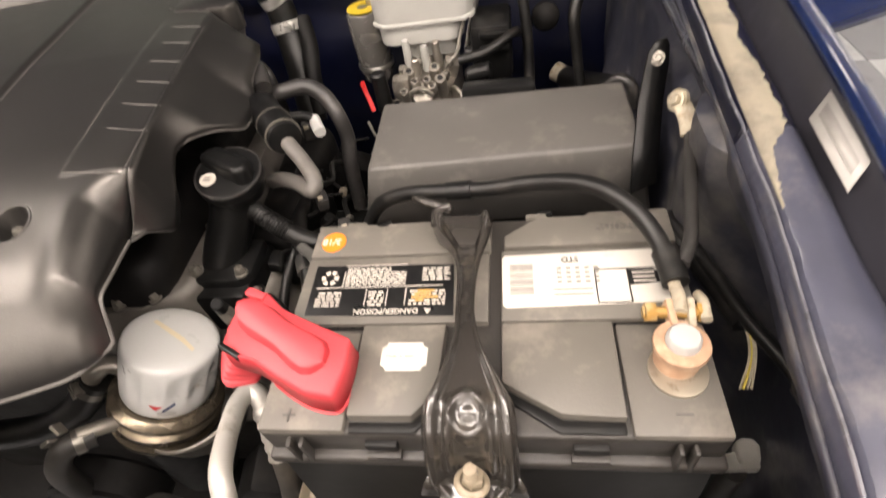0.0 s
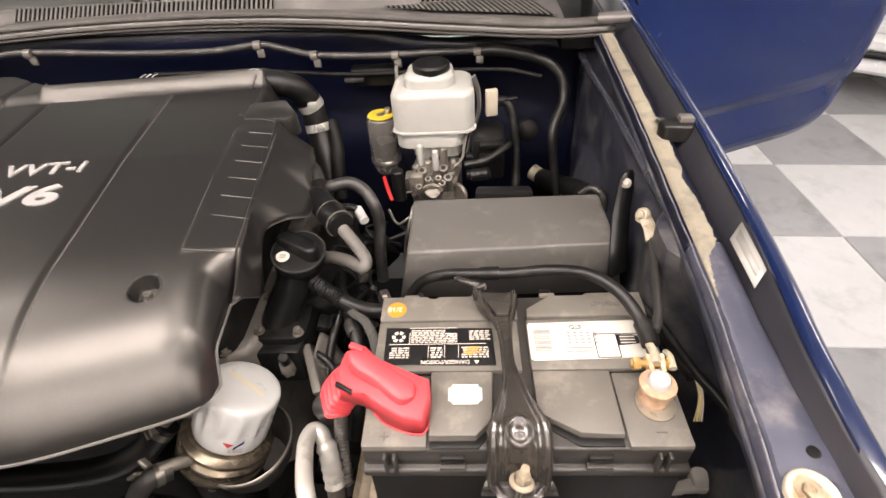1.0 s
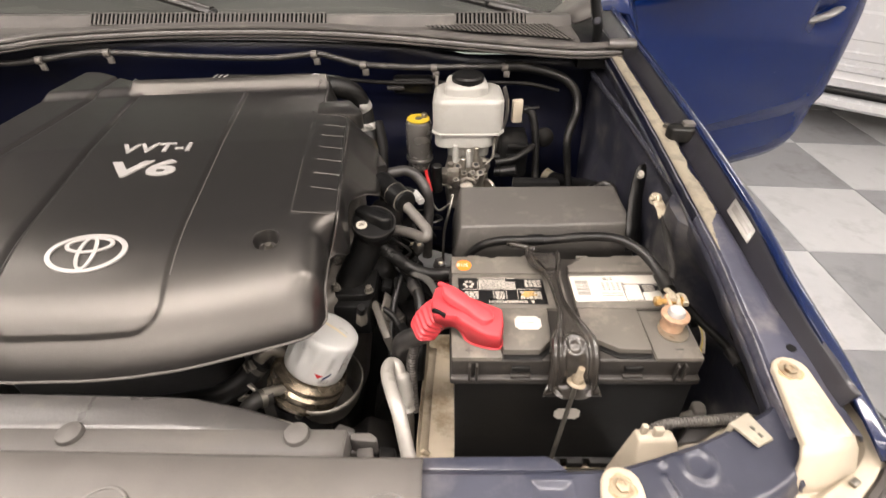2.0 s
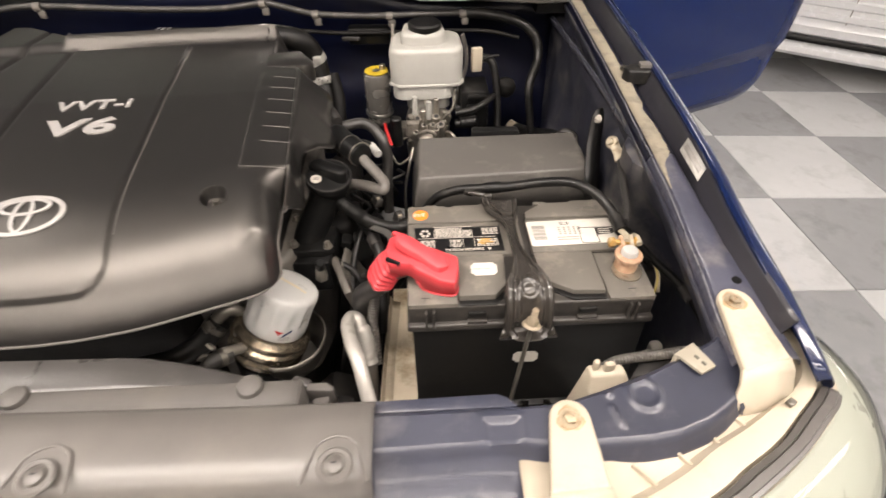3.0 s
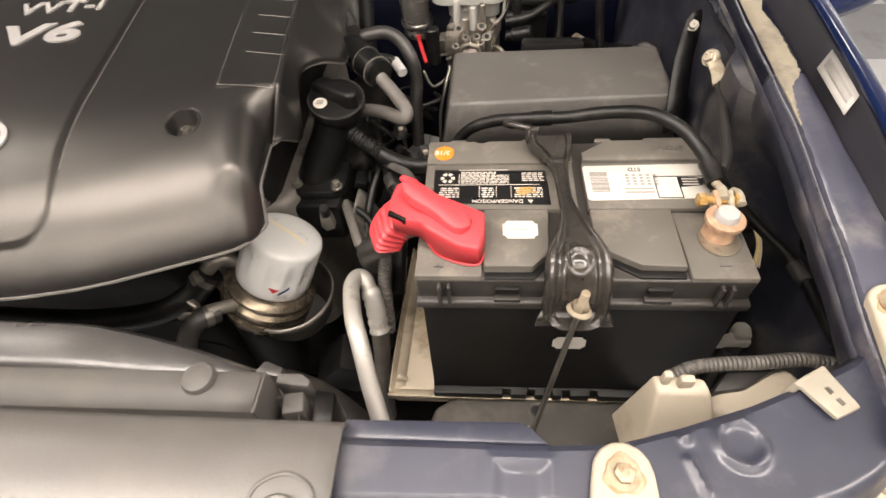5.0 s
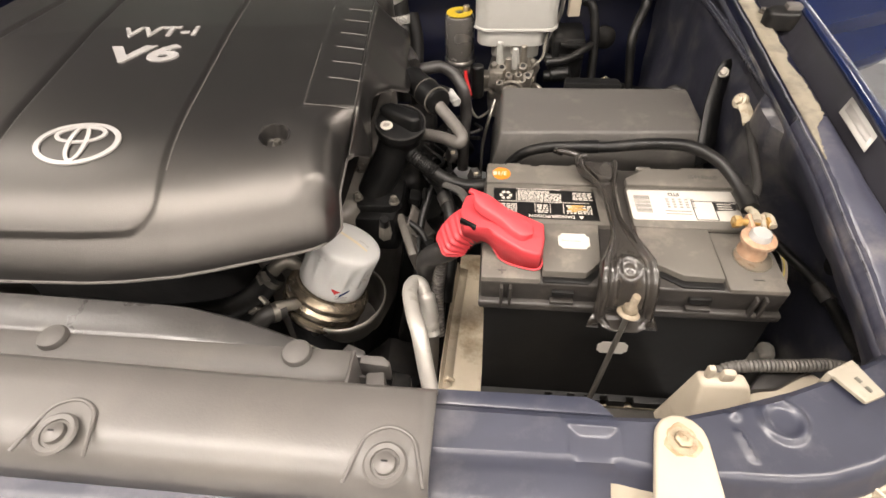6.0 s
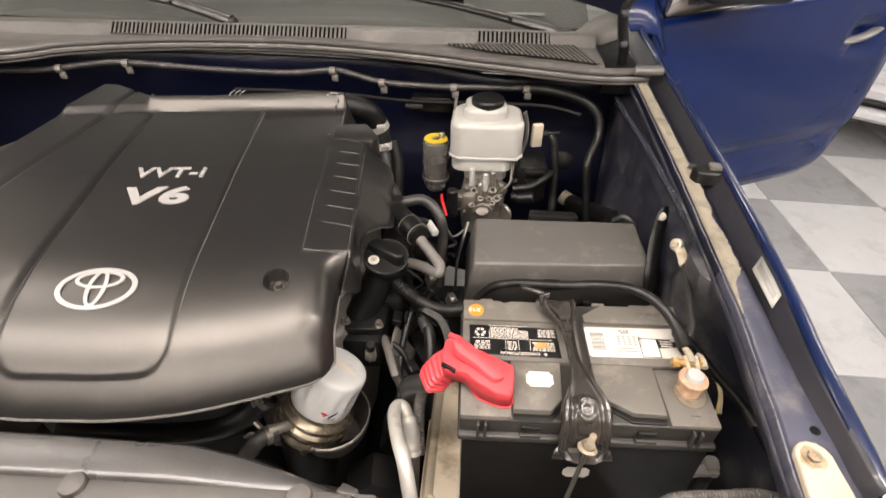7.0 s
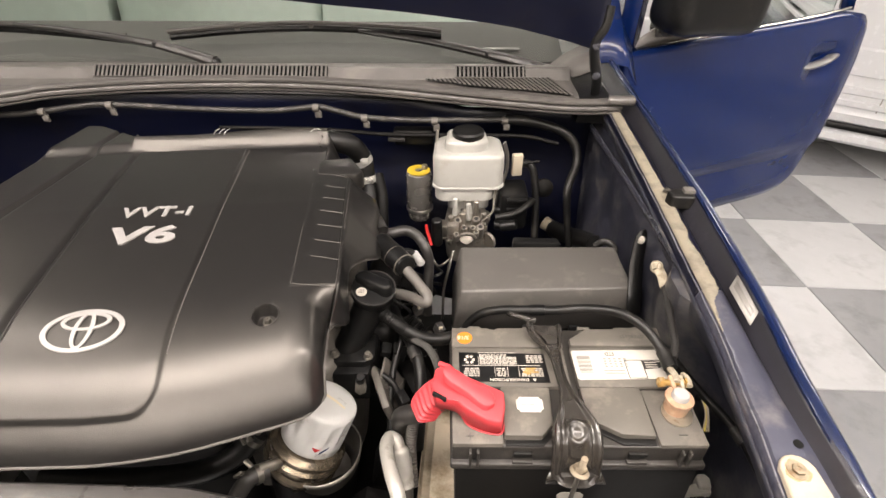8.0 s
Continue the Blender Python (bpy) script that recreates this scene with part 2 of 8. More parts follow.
M = dict(
    cover=mat("cover_plastic", (0.0098, 0.0095, 0.0094), 0.335, vary=0.12, bump=0.09, bscale=900, rvary=0.03, spec=0.85, dirt=(0.015, 0.014, 0.0132), dirt_amount=0.2, dirt_scale=40),
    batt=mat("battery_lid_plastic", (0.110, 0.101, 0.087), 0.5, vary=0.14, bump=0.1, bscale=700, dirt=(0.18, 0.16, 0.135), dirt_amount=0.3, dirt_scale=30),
    case=mat("battery_case_plastic", (0.0055, 0.0053, 0.005), 0.5, vary=0.25, bump=0.05, spec=0.3, dirt=(0.014, 0.0125, 0.011), dirt_amount=0.2, dirt_scale=12),
    black=mat("black_plastic", (0.0055, 0.0055, 0.0055), 0.36, vary=0.2, bump=0.1, bscale=500, dirt=(0.016, 0.0148, 0.013), dirt_amount=0.22, dirt_scale=25, spec=0.28),
    fuse=mat("fuse_lid_plastic", (0.078, 0.073, 0.067), 0.48, vary=0.1, bump=0.15, bscale=900, dirt=(0.14, 0.13, 0.115), dirt_amount=0.25, dirt_scale=18),
    rubber=mat("rubber", (0.006, 0.0058, 0.0055), 0.40, vary=0.3, bump=0.1, dirt=(0.022, 0.020, 0.0175), dirt_amount=0.25, dirt_scale=30, spec=0.35),
    hosegrey=mat("pale_hose_rubber", (0.095, 0.088, 0.080), 0.5, vary=0.2, dirt=(0.15, 0.135, 0.115), dirt_amount=0.3, dirt_scale=40),
    hose=mat("grey_hose_rubber", (0.024, 0.0225, 0.0215), 0.42, vary=0.25, dirt=(0.075, 0.068, 0.06), dirt_amount=0.28, dirt_scale=40),
    strap=mat("black_enamel", (0.028, 0.025, 0.022), 0.22, vary=0.2, bump=0.10, bscale=120, coat=0.5, dirt=(0.055, 0.047, 0.037), dirt_amount=0.12, dirt_scale=40),
    red=mat("red_rubber", (0.52, 0.045, 0.055), 0.5, vary=0.08, bump=0.08, bscale=300),
    redrib=mat("red_wire", (0.42, 0.02, 0.02), 0.4),
    blue=mat("blue_paint", (0.0025, 0.0125, 0.075), 0.26, metal=0.0, vary=0.05, coat=0.28, rvary=0.03, spec=0.2),
    bluedull=mat("dusty_blue_paint", (0.030, 0.033, 0.050), 0.36, vary=0.22, coat=0.2, bump=0.10, bscale=60, dirt=(0.085, 0.084, 0.098), dirt_amount=0.4, dirt_scale=14),
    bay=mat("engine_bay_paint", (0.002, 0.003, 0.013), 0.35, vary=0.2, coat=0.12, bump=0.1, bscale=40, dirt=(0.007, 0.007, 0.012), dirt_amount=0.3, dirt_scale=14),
    apron=mat("sooty_blue_paint", (0.024, 0.025, 0.036), 0.38, vary=0.4, coat=0.2, bump=0.3, bscale=50, dirt=(0.11, 0.104, 0.096), dirt_amount=0.42, dirt_scale=13),
    channel=mat("dark_overspray", (0.022, 0.0215, 0.027), 0.38, vary=0.2, bump=0.1, bscale=60, coat=0.2, dirt=(0.035, 0.034, 0.042), dirt_amount=0.2, dirt_scale=20),
    primer=mat("cream_primer", (0.225, 0.199, 0.150), 0.6, vary=0.22, bump=0.25, bscale=80, dirt=(0.125, 0.110, 0.088), dirt_amount=0.46, dirt_scale=30),
    cream=mat("cream_plastic", (0.415, 0.365, 0.285), 0.5, vary=0.10, bump=0.08, bscale=120, dirt=(0.30, 0.255, 0.19), dirt_amount=0.30, dirt_scale=12),
    tray=mat("dirty_tray_plastic", (0.52, 0.45, 0.34), 0.5, vary=0.18, bump=0.1, bscale=60, dirt=(0.20, 0.145, 0.08), dirt_amount=0.4, dirt_scale=16),
    white=mat("white_enamel", (0.50, 0.50, 0.485), 0.30, vary=0.05, coat=0.15, dirt=(0.43, 0.37, 0.275), dirt_amount=0.10, dirt_scale=20),
    reservoir=mat("milky_plastic", (0.345, 0.34, 0.315), 0.40, vary=0.08, dirt=(0.29, 0.277, 0.24), dirt_amount=0.25, dirt_scale=12),
    alu=mat("aluminium", (0.62, 0.60, 0.56), 0.38, metal=1.0, vary=0.15, bump=0.15, bscale=150, rvary=0.12),
    pipe=mat("dull_aluminium_pipe", (0.50, 0.48, 0.44), 0.42, metal=0.35, vary=0.12, bump=0.1, dirt=(0.30, 0.27, 0.22), dirt_amount=0.2, dirt_scale=30),
    dusty=mat("dusty_black_plastic", (0.016, 0.0145, 0.0125), 0.6, vary=0.25, bump=0.2, bscale=90, dirt=(0.042, 0.036, 0.029), dirt_amount=0.45, dirt_scale=14),
    cast=mat("cast_aluminium", (0.39, 0.36, 0.315), 0.36, metal=0.85, vary=0.35, bump=0.5, bscale=180, dirt=(0.10, 0.09, 0.075), dirt_amount=0.3, dirt_scale=60),
    steel=mat("plated_steel", (0.50, 0.45, 0.36), 0.36, metal=0.9, vary=0.3, bump=0.2, bscale=150, dirt=(0.2, 0.13, 0.07), dirt_amount=0.25, dirt_scale=60),
    darksteel=mat("dark_steel", (0.17, 0.16, 0.14), 0.38, metal=0.8, vary=0.3, bump=0.2, bscale=120),
    bronze=mat("oil_cooler_steel", (0.21, 0.175, 0.13), 0.25, metal=0.8, vary=0.3, bump=0.1, dirt=(0.03, 0.025, 0.02), dirt_amount=0.3, dirt_scale=50),
    copper=mat("corroded_copper", (0.38, 0.235, 0.15), 0.6, metal=0.1, vary=0.3, scale=120, bump=0.4, dirt=(0.46, 0.34, 0.23), dirt_amount=0.5, dirt_scale=80),
    lead=mat("lead_post", (0.40, 0.395, 0.38), 0.5, metal=0.1, vary=0.2, bump=0.3, bscale=250),
    gold=mat("corroded_brass", (0.34, 0.20, 0.055), 0.5, metal=0.3, vary=0.3, scale=150, bump=0.4, dirt=(0.44, 0.35, 0.20), dirt_amount=0.4, dirt_scale=90),
    orange=mat("orange_paper", (0.62, 0.19, 0.015), 0.4, vary=0.04),
    yellow=mat("yellow_label", (0.58, 0.42, 0.03), 0.45, vary=0.06),
    paper=mat("label_paper", (0.52, 0.495, 0.445), 0.35, vary=0.08, dirt=(0.42, 0.375, 0.31), dirt_amount=0.2, dirt_scale=60),
    inkgrey=mat("grey_print", (0.22, 0.205, 0.19), 0.4, vary=0.1),
    labelblack=mat("black_label", (0.008, 0.008, 0.008), 0.3, vary=0.1),
    ink=mat("white_print", (0.50, 0.465, 0.41), 0.4, vary=0.12),
    rust=mat("rusty_paint_print", (0.45, 0.28, 0.08), 0.5, vary=0.2),
    silver=mat("silver_badge", (0.33, 0.32, 0.31), 0.42, metal=0.2, vary=0.05),
    radcover=mat("grey_black_plastic", (0.098, 0.091, 0.084), 0.38, vary=0.14, bump=0.05, bscale=600, dirt=(0.118, 0.109, 0.098), dirt_amount=0.3, dirt_scale=7, spec=0.7),
    # grimy metal taken near black, so the deep gaps' shade sits in the colour
    dark=mat("shaded_grimy_metal", (0.0035, 0.0032, 0.003), 0.6, metal=0.0, vary=0.4, bump=0.4, bscale=60, dirt=(0.011, 0.0095, 0.0075), dirt_amount=0.3, dirt_scale=18, spec=0.2),
    block=mat("cast_engine_block", (0.12, 0.110, 0.097), 0.5, metal=0.2, vary=0.3, bump=0.3, bscale=70, dirt=(0.05, 0.043, 0.035), dirt_amount=0.35, dirt_scale=15),
    tile_light=mat("light_floor_tile", (0.41, 0.42, 0.43), 0.38, vary=0.08, scale=12, bump=0.2, bscale=160, dirt=(0.32, 0.325, 0.33), dirt_amount=0.35, dirt_scale=5),
    tile_grey=mat("grey_floor_tile", (0.215, 0.22, 0.232), 0.42, vary=0.12, scale=12, bump=0.2, bscale=160, dirt=(0.145, 0.147, 0.152), dirt_amount=0.4, dirt_scale=5),
    concrete=mat("concrete", (0.30, 0.29, 0.27), 0.7, vary=0.15, scale=4),
    wall=mat("painted_wall", (0.74, 0.72, 0.68), 0.7, vary=0.04, scale=3),
    ceil=mat("ceiling_paint", (0.80, 0.78, 0.74), 0.8, vary=0.03, scale=2),
    carwhite=mat("white_car_paint", (0.60, 0.61, 0.63), 0.25, vary=0.02, coat=0.6),
    chrome=mat("chrome", (0.78, 0.77, 0.75), 0.14, metal=1.0, vary=0.05),
    # pale mint of both cab colours imitates the ceiling reflected in the windscreen
    seat=mat("reflection_pale_cloth", (0.72, 0.80, 0.74), 0.8, vary=0.06),
    trim=mat("reflection_pale_trim", (0.40, 0.45, 0.41), 0.7, vary=0.06),
    dash=mat("grey_dash_vinyl", (0.13, 0.125, 0.12), 0.6, vary=0.06, bump=0.1, bscale=500),
    cowl=mat("faded_cowl_plastic", (0.075, 0.070, 0.065), 0.5, vary=0.12, bump=0.1, bscale=500, dirt=(0.12, 0.11, 0.10), dirt_amount=0.3, dirt_scale=8),
    lens=glass("clear_lens", (0.93, 0.95, 0.93), 0.05),
    screen=glass("windscreen_glass", (0.93, 0.98, 0.95), 0.01),
    lamp=lit("lamp_diffuser", (1.0, 0.92, 0.82), 9.0),
    lampbowl=mat("pale_lamp_bowl", (0.33, 0.34, 0.30), 0.3, vary=0.05, spec=0.6),
    handle=mat("pale_handle_paint", (0.15, 0.147, 0.145), 0.32, vary=0.05, coat=0.3),
    lug=mat("pale_corroded_lead", (0.33, 0.29, 0.22), 0.6, vary=0.3, scale=120, bump=0.4, dirt=(0.20, 0.15, 0.09), dirt_amount=0.35, dirt_scale=90),
    nut=mat("tan_corroded_nut", (0.25, 0.205, 0.145), 0.5, vary=0.3, scale=120, bump=0.4, dirt=(0.16, 0.115, 0.07), dirt_amount=0.35, dirt_scale=90),
    stain=mat("yellow_oil_stain", (0.60, 0.52, 0.36), 0.5, vary=0.1),
    canister=mat("brushed_steel_can", (0.34, 0.325, 0.30), 0.27, metal=0.7, vary=0.12, bump=0.1, bscale=90),
    clamp=mat("dull_clamp_steel", (0.20, 0.185, 0.16), 0.34, metal=0.6, vary=0.3, bump=0.2, bscale=150),
    # flat black that paints the shade inside openings
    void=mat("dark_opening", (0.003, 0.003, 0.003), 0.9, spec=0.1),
    # scuffed blue paint, made paler to carry the ceiling's sheen
    ledge=mat("scuffed_sheen_paint", (0.046, 0.048, 0.070), 0.34, vary=0.25, coat=0.3, bump=0.4, bscale=38, dirt=(0.12, 0.115, 0.125), dirt_amount=0.45, dirt_scale=22),
    beadpaint=mat("glossy_bay_paint", (0.022, 0.023, 0.032), 0.24, vary=0.3, coat=0.6, dirt=(0.05, 0.05, 0.055), dirt_amount=0.3, dirt_scale=18),
    wornedge=mat("worn_edge_paint", (0.13, 0.13, 0.145), 0.30, vary=0.5, scale=60, coat=0.4, dirt=(0.03, 0.032, 0.05), dirt_amount=0.45, dirt_scale=30),
    clipgrey=mat("greyed_cream_plastic", (0.28, 0.255, 0.205), 0.48, vary=0.15, bump=0.08, dirt=(0.20, 0.175, 0.13), dirt_amount=0.35, dirt_scale=30),
    ruststain=mat("rust_stain", (0.34, 0.235, 0.13), 0.6, vary=0.3, scale=120, dirt=(0.42, 0.35, 0.25), dirt_amount=0.45, dirt_scale=90),
    sleeve=mat("woven_grey_sleeve", (0.055, 0.053, 0.048), 0.8, vary=0.3, scale=200, bump=0.5, bscale=500, dirt=(0.03, 0.027, 0.022), dirt_amount=0.3, dirt_scale=60),
    wingblue=mat("dark_blue_wing_paint", (0.003, 0.009, 0.042), 0.24, vary=0.05, coat=1.0, rvary=0.03, spec=0.3),
    # lid plastic darkened: the shade on the lid's sides is in this colour
    lidwall_shaded=mat("battery_lid_side_shaded", (0.030, 0.027, 0.024), 0.45, vary=0.2, bump=0.1, bscale=500, dirt=(0.06, 0.053, 0.045), dirt_amount=0.25, dirt_scale=35),
    rustscrew=mat("rusty_screw", (0.36, 0.30, 0.21), 0.45, metal=0.4, vary=0.4, scale=150, bump=0.4, dirt=(0.22, 0.12, 0.05), dirt_amount=0.42, dirt_scale=120),
    shroud=mat("black_shroud_plastic", (0.046, 0.043, 0.041), 0.30, vary=0.2, bump=0.08, bscale=300, dirt=(0.10, 0.092, 0.08), dirt_amount=0.25, dirt_scale=16, spec=0.8),
    clampbright=mat("bright_clamp_steel", (0.52, 0.51, 0.48), 0.3, metal=0.5, vary=0.2, bump=0.2, bscale=200),
    sail=mat("grey_mirror_base", (0.27, 0.255, 0.24), 0.32, vary=0.1, bump=0.05, bscale=500),
    duct=mat("dusty_duct_plastic", (0.040, 0.037, 0.034), 0.40, vary=0.2, bump=0.08, bscale=300, dirt=(0.07, 0.064, 0.056), dirt_amount=0.3, dirt_scale=16, spec=0.7),
    dustplate=mat("dusty_steel_plate", (0.055, 0.050, 0.044), 0.6, vary=0.25, bump=0.25, bscale=70, dirt=(0.10, 0.088, 0.072), dirt_amount=0.45, dirt_scale=16),
    labelfield=mat("dull_silver_print", (0.22, 0.21, 0.197), 0.4, vary=0.12, scale=90),
    wiper=mat("worn_black_paint", (0.020, 0.019, 0.018), 0.32, vary=0.2, bump=0.05, dirt=(0.06, 0.055, 0.05), dirt_amount=0.25, dirt_scale=30),
    labeledge=mat("silver_label_paper", (0.31, 0.30, 0.28), 0.38, vary=0.1, scale=60),
    tank=mat("dull_tank_plastic", (0.088, 0.082, 0.076), 0.55, vary=0.15, bump=0.08, bscale=400, dirt=(0.10, 0.092, 0.082), dirt_amount=0.3, dirt_scale=12),
    faintink=mat("faint_grey_print", (0.20, 0.185, 0.165), 0.4, vary=0.15),
    yellowrub=mat("yellow_plastic", (0.62, 0.50, 0.08), 0.45),
    vanseal=mat("grey_seal", (0.066, 0.061, 0.057), 0.33, vary=0.14, dirt=(0.12, 0.11, 0.10), dirt_amount=0.25, dirt_scale=20, spec=0.8),
)

# warm lamp colour of the highlights is put into the cover's specular tint
M["cover"].node_tree.nodes["Principled BSDF"].inputs["Specular Tint"].default_value = (1.0, 0.945, 0.87, 1)


# ---- mesh helpers ----
def ease(dx, dy, dz, s=1.0, about=(0, 0, 0), sy=None):
    """A small move and scaling that sets a drawn thing at its true place in the bay."""
    c = Vector(about)
    return Matrix.Translation(c + Vector((dx, dy, dz))) @ Matrix.Diagonal((s, sy or s, s, 1)) @ Matrix.Translation(-c)


FITS = {}
BACK = Matrix.Translation((0, 0.045, 0.033)) @ Matrix.Diagonal((1.045, 1, 1, 1))


def thing(name, at, label, category, group="", kind="", fit=None):
    ob = new(name)
    ob.empty_display_size = 0.02
    FITS[ob.name] = fit or Matrix()
    ob.location = FITS[ob.name] @ Vector(at)
    return tagged(ob, label, category, group, kind)


def fit_of(ob):
    while ob.parent:
        ob = ob.parent
    return FITS[ob.name]


def place_of(ob):
    p = Vector((0, 0, 0))
    while ob:
        p += ob.location
        ob = ob.parent
    return p


def mesh_of(bm, name, material, smooth=38):
    me = bpy.data.meshes.new(name)
    bmesh.ops.recalc_face_normals(bm, faces=bm.faces)
    bm.to_mesh(me)
    bm.free()
    me.materials.append(material)
    if smooth:
        me.polygons.foreach_set("use_smooth", [True] * len(me.polygons))
        me.set_sharp_from_angle(angle=radians(smooth))
    return me


def part(name, bm, material, parent=None, label="", smooth=38, thick=0.0, fit=None):
    """Links a bmesh in world places as one mesh object, under a thing or a part."""
    if parent and not parent.name.startswith("floor"):
        bmesh.ops.transform(bm, matrix=fit or fit_of(parent), verts=bm.verts)
    ob = new(name, mesh_of(bm, name, material, smooth))
    if parent:
        ob.parent = parent
        off = place_of(parent)
        ob.data.transform(Matrix.Translation(-off))
    if thick:
        mod = ob.modifiers.new("thickness", "SOLIDIFY")
        mod.thickness, mod.offset = abs(thick), (-1 if thick > 0 else 1)
    if label:
        ob["label"] = label
    return ob


def solo(name, bm, material, label, category, group="", kind="", smooth=38, thick=0.0):
    return tagged(part(name, bm, material, None, "", smooth, thick), label, category, group, kind)


def box(c, s, bev=0.0, rot=None, bm=None, seg=2):
    b = bmesh.new()
    bmesh.ops.create_cube(b, size=1)
    bmesh.ops.scale(b, vec=s, verts=b.verts)
    if bev:
        bmesh.ops.bevel(b, geom=b.edges[:], offset=bev, segments=seg, affect="EDGES", profile=0.5)
    m = Matrix.Translation(c) @ (Euler([radians(a) for a in rot]).to_matrix().to_4x4() if rot else Matrix())
    bmesh.ops.transform(b, matrix=m, verts=b.verts)
    return join(bm, b)


def join(bm, b):
    if bm is None:
        return b
    me = bpy.data.meshes.new("tmp")
    b.to_mesh(me)
    b.free()
    bm.from_mesh(me)
    bpy.data.meshes.remove(me)
    return bm


def frame_of(d):
    d = Vector(d).normalized()
    return d.to_track_quat("Z", "Y").to_matrix().to_4x4()


def revolve(profile, base, axis=(0, 0, 1), seg=32, bm=None, wave=None):
    """Turns (radius, height) pairs round an axis. wave(angle, k) scales the radius of row k."""
    b = bmesh.new()
    rings = []
    for k, (r, h) in enumerate(profile):
        if r < 1e-6:
            rings.append([b.verts.new((0, 0, h))])
            continue
        ring = []
        for i in range(seg):
            a = 2 * math.pi * i / seg
            q = r * (wave(a, k) if wave else 1)
            ring.append(b.verts.new((q * math.cos(a), q * math.sin(a), h)))
        rings.append(ring)
    for r0, r1 in zip(rings, rings[1:]):
        for i in range(seg):
            j = (i + 1) % seg
            if len(r0) == 1 and len(r1) == 1:
                continue
            if len(r0) == 1:
                b.faces.new((r0[0], r1[i], r1[j]))
            elif len(r1) == 1:
                b.faces.new((r0[i], r0[j], r1[0]))
            else:
                b.faces.new((r0[i], r0[j], r1[j], r1[i]))
    bmesh.ops.transform(b, matrix=Matrix.Translation(base) @ frame_of(axis), verts=b.verts)
    return join(bm, b)


def cyl(p0, p1, r0, r1=None, seg=24, bev=0.0, bm=None):
    p0, p1 = Vector(p0), Vector(p1)
    r1 = r0 if r1 is None else r1
    h = (p1 - p0).length
    e = min(bev, r0 * 0.9, r1 * 0.9, h * 0.45)
    prof = [(0, 0), (r0, 0), (r1, h), (0, h)] if not e else [(0, 0), (r0 - e, 0), (r0, e), (r1, h - e), (r1 - e, h), (0, h)]
    return revolve(prof, p0, p1 - p0, seg, bm)


def curve_points(pts, per=8):
    """Catmull-Rom through the points."""
    p = [Vector(q) for q in pts]
    if len(p) == 2:
        return [p[0].lerp(p[1], k / per) for k in range(per + 1)]
    p = [2 * p[0] - p[1]] + p + [2 * p[-1] - p[-2]]
    out = []
    for a, b, c, d in zip(p, p[1:], p[2:], p[3:]):
        for k in range(per):
            t = k / per
            out.append(0.5 * (2 * b + (c - a) * t + (2 * a - 5 * b + 4 * c - d) * t * t + (3 * b - a - 3 * c + d) * t ** 3))
    out.append(p[-2].copy())
    return out


def tube(pts, r, seg=12, per=8, ripple=0.0, pitch=0.006, bm=None, r_end=None, flat=1.0, cap=True):
    """A round hose along a smooth line; ripple: depth of its rings; flat: squeezes it in one direction."""
    line = curve_points(pts, per)
    if ripple:
        fine, run = [], 0.0
        for a, b in zip(line, line[1:]):
            n = max(1, int((b - a).length / (pitch / 4)))
            fine += [a.lerp(b, k / n) for k in range(n)]
        line = fine + [line[-1]]
    b = bmesh.new()
    rings, run = [], 0.0
    normal = None
    total = sum((q - p).length for p, q in zip(line, line[1:]))
    for i, p in enumerate(line):
        d = (line[min(i + 1, len(line) - 1)] - line[max(i - 1, 0)]).normalized()
        if normal is None:
            normal = d.orthogonal().normalized() if abs(d.z) > 0.9 else d.cross(Vector((0, 0, 1))).normalized()
        normal = (normal - d * normal.dot(d)).normalized()
        other = d.cross(normal)
        if i:
            run += (p - line[i - 1]).length
        f = run / total if total else 0
        q = r + ((r_end - r) * f if r_end is not None else 0)
        q -= ripple * (0.5 + 0.5 * math.cos(2 * math.pi * run / pitch)) if ripple else 0
        rings.append([b.verts.new(p + q * (math.cos(a) * normal + flat * math.sin(a) * other)) for a in (2 * math.pi * k / seg for k in range(seg))])
    for r0, r1 in zip(rings, rings[1:]):
        for i in range(seg):
            j = (i + 1) % seg
            b.faces.new((r0[i], r0[j], r1[j], r1[i]))
    if cap:
        b.faces.new(rings[0][::-1])
        b.faces.new(rings[-1])
    return join(bm, b)


def prism(poly, z0, z1, bev=0.0, bm=None, m=None, seg=2):
    """A plate from a plan outline between two heights, with rounded edges."""
    b = bmesh.new()
    lo = [b.verts.new((x, y, z0)) for x, y in poly]
    hi = [b.verts.new((x, y, z1)) for x, y in poly]
    b.faces.new(lo[::-1])
    top = b.faces.new(hi)
    n = len(poly)
    for i in range(n):
        j = (i + 1) % n
        b.faces.new((lo[i], lo[j], hi[j], hi[i]))
    bmesh.ops.recalc_face_normals(b, faces=b.faces)
    if bev:
        edges = [e for e in b.edges if not (e.verts[0] in lo and e.verts[1] in lo)]
        bmesh.ops.bevel(b, geom=edges, offset=bev, segments=seg, affect="EDGES", profile=0.5, clamp_overlap=True)
    if m:
        bmesh.ops.transform(b, matrix=m, verts=b.verts)
    return join(bm, b)


def sheet(rows, bm=None, close=False):
    """A surface through rows of points."""
    b = bmesh.new()
    v = [[b.verts.new(p) for p in r] for r in rows]
    for r0, r1 in zip(v, v[1:]):
        for i in range(len(r0) - (0 if close else 1)):
            j = (i + 1) % len(r0)
            b.faces.new((r0[i], r0[j], r1[j], r1[i]))
    return join(bm, b)


def hexbolt(c, axis, r, h, bm=None, washer=1.35):
    bm = revolve([(0, 0), (r * washer, 0), (r * washer, h * 0.25), (r * 0.98, h * 0.3)], c, axis, 24, bm)
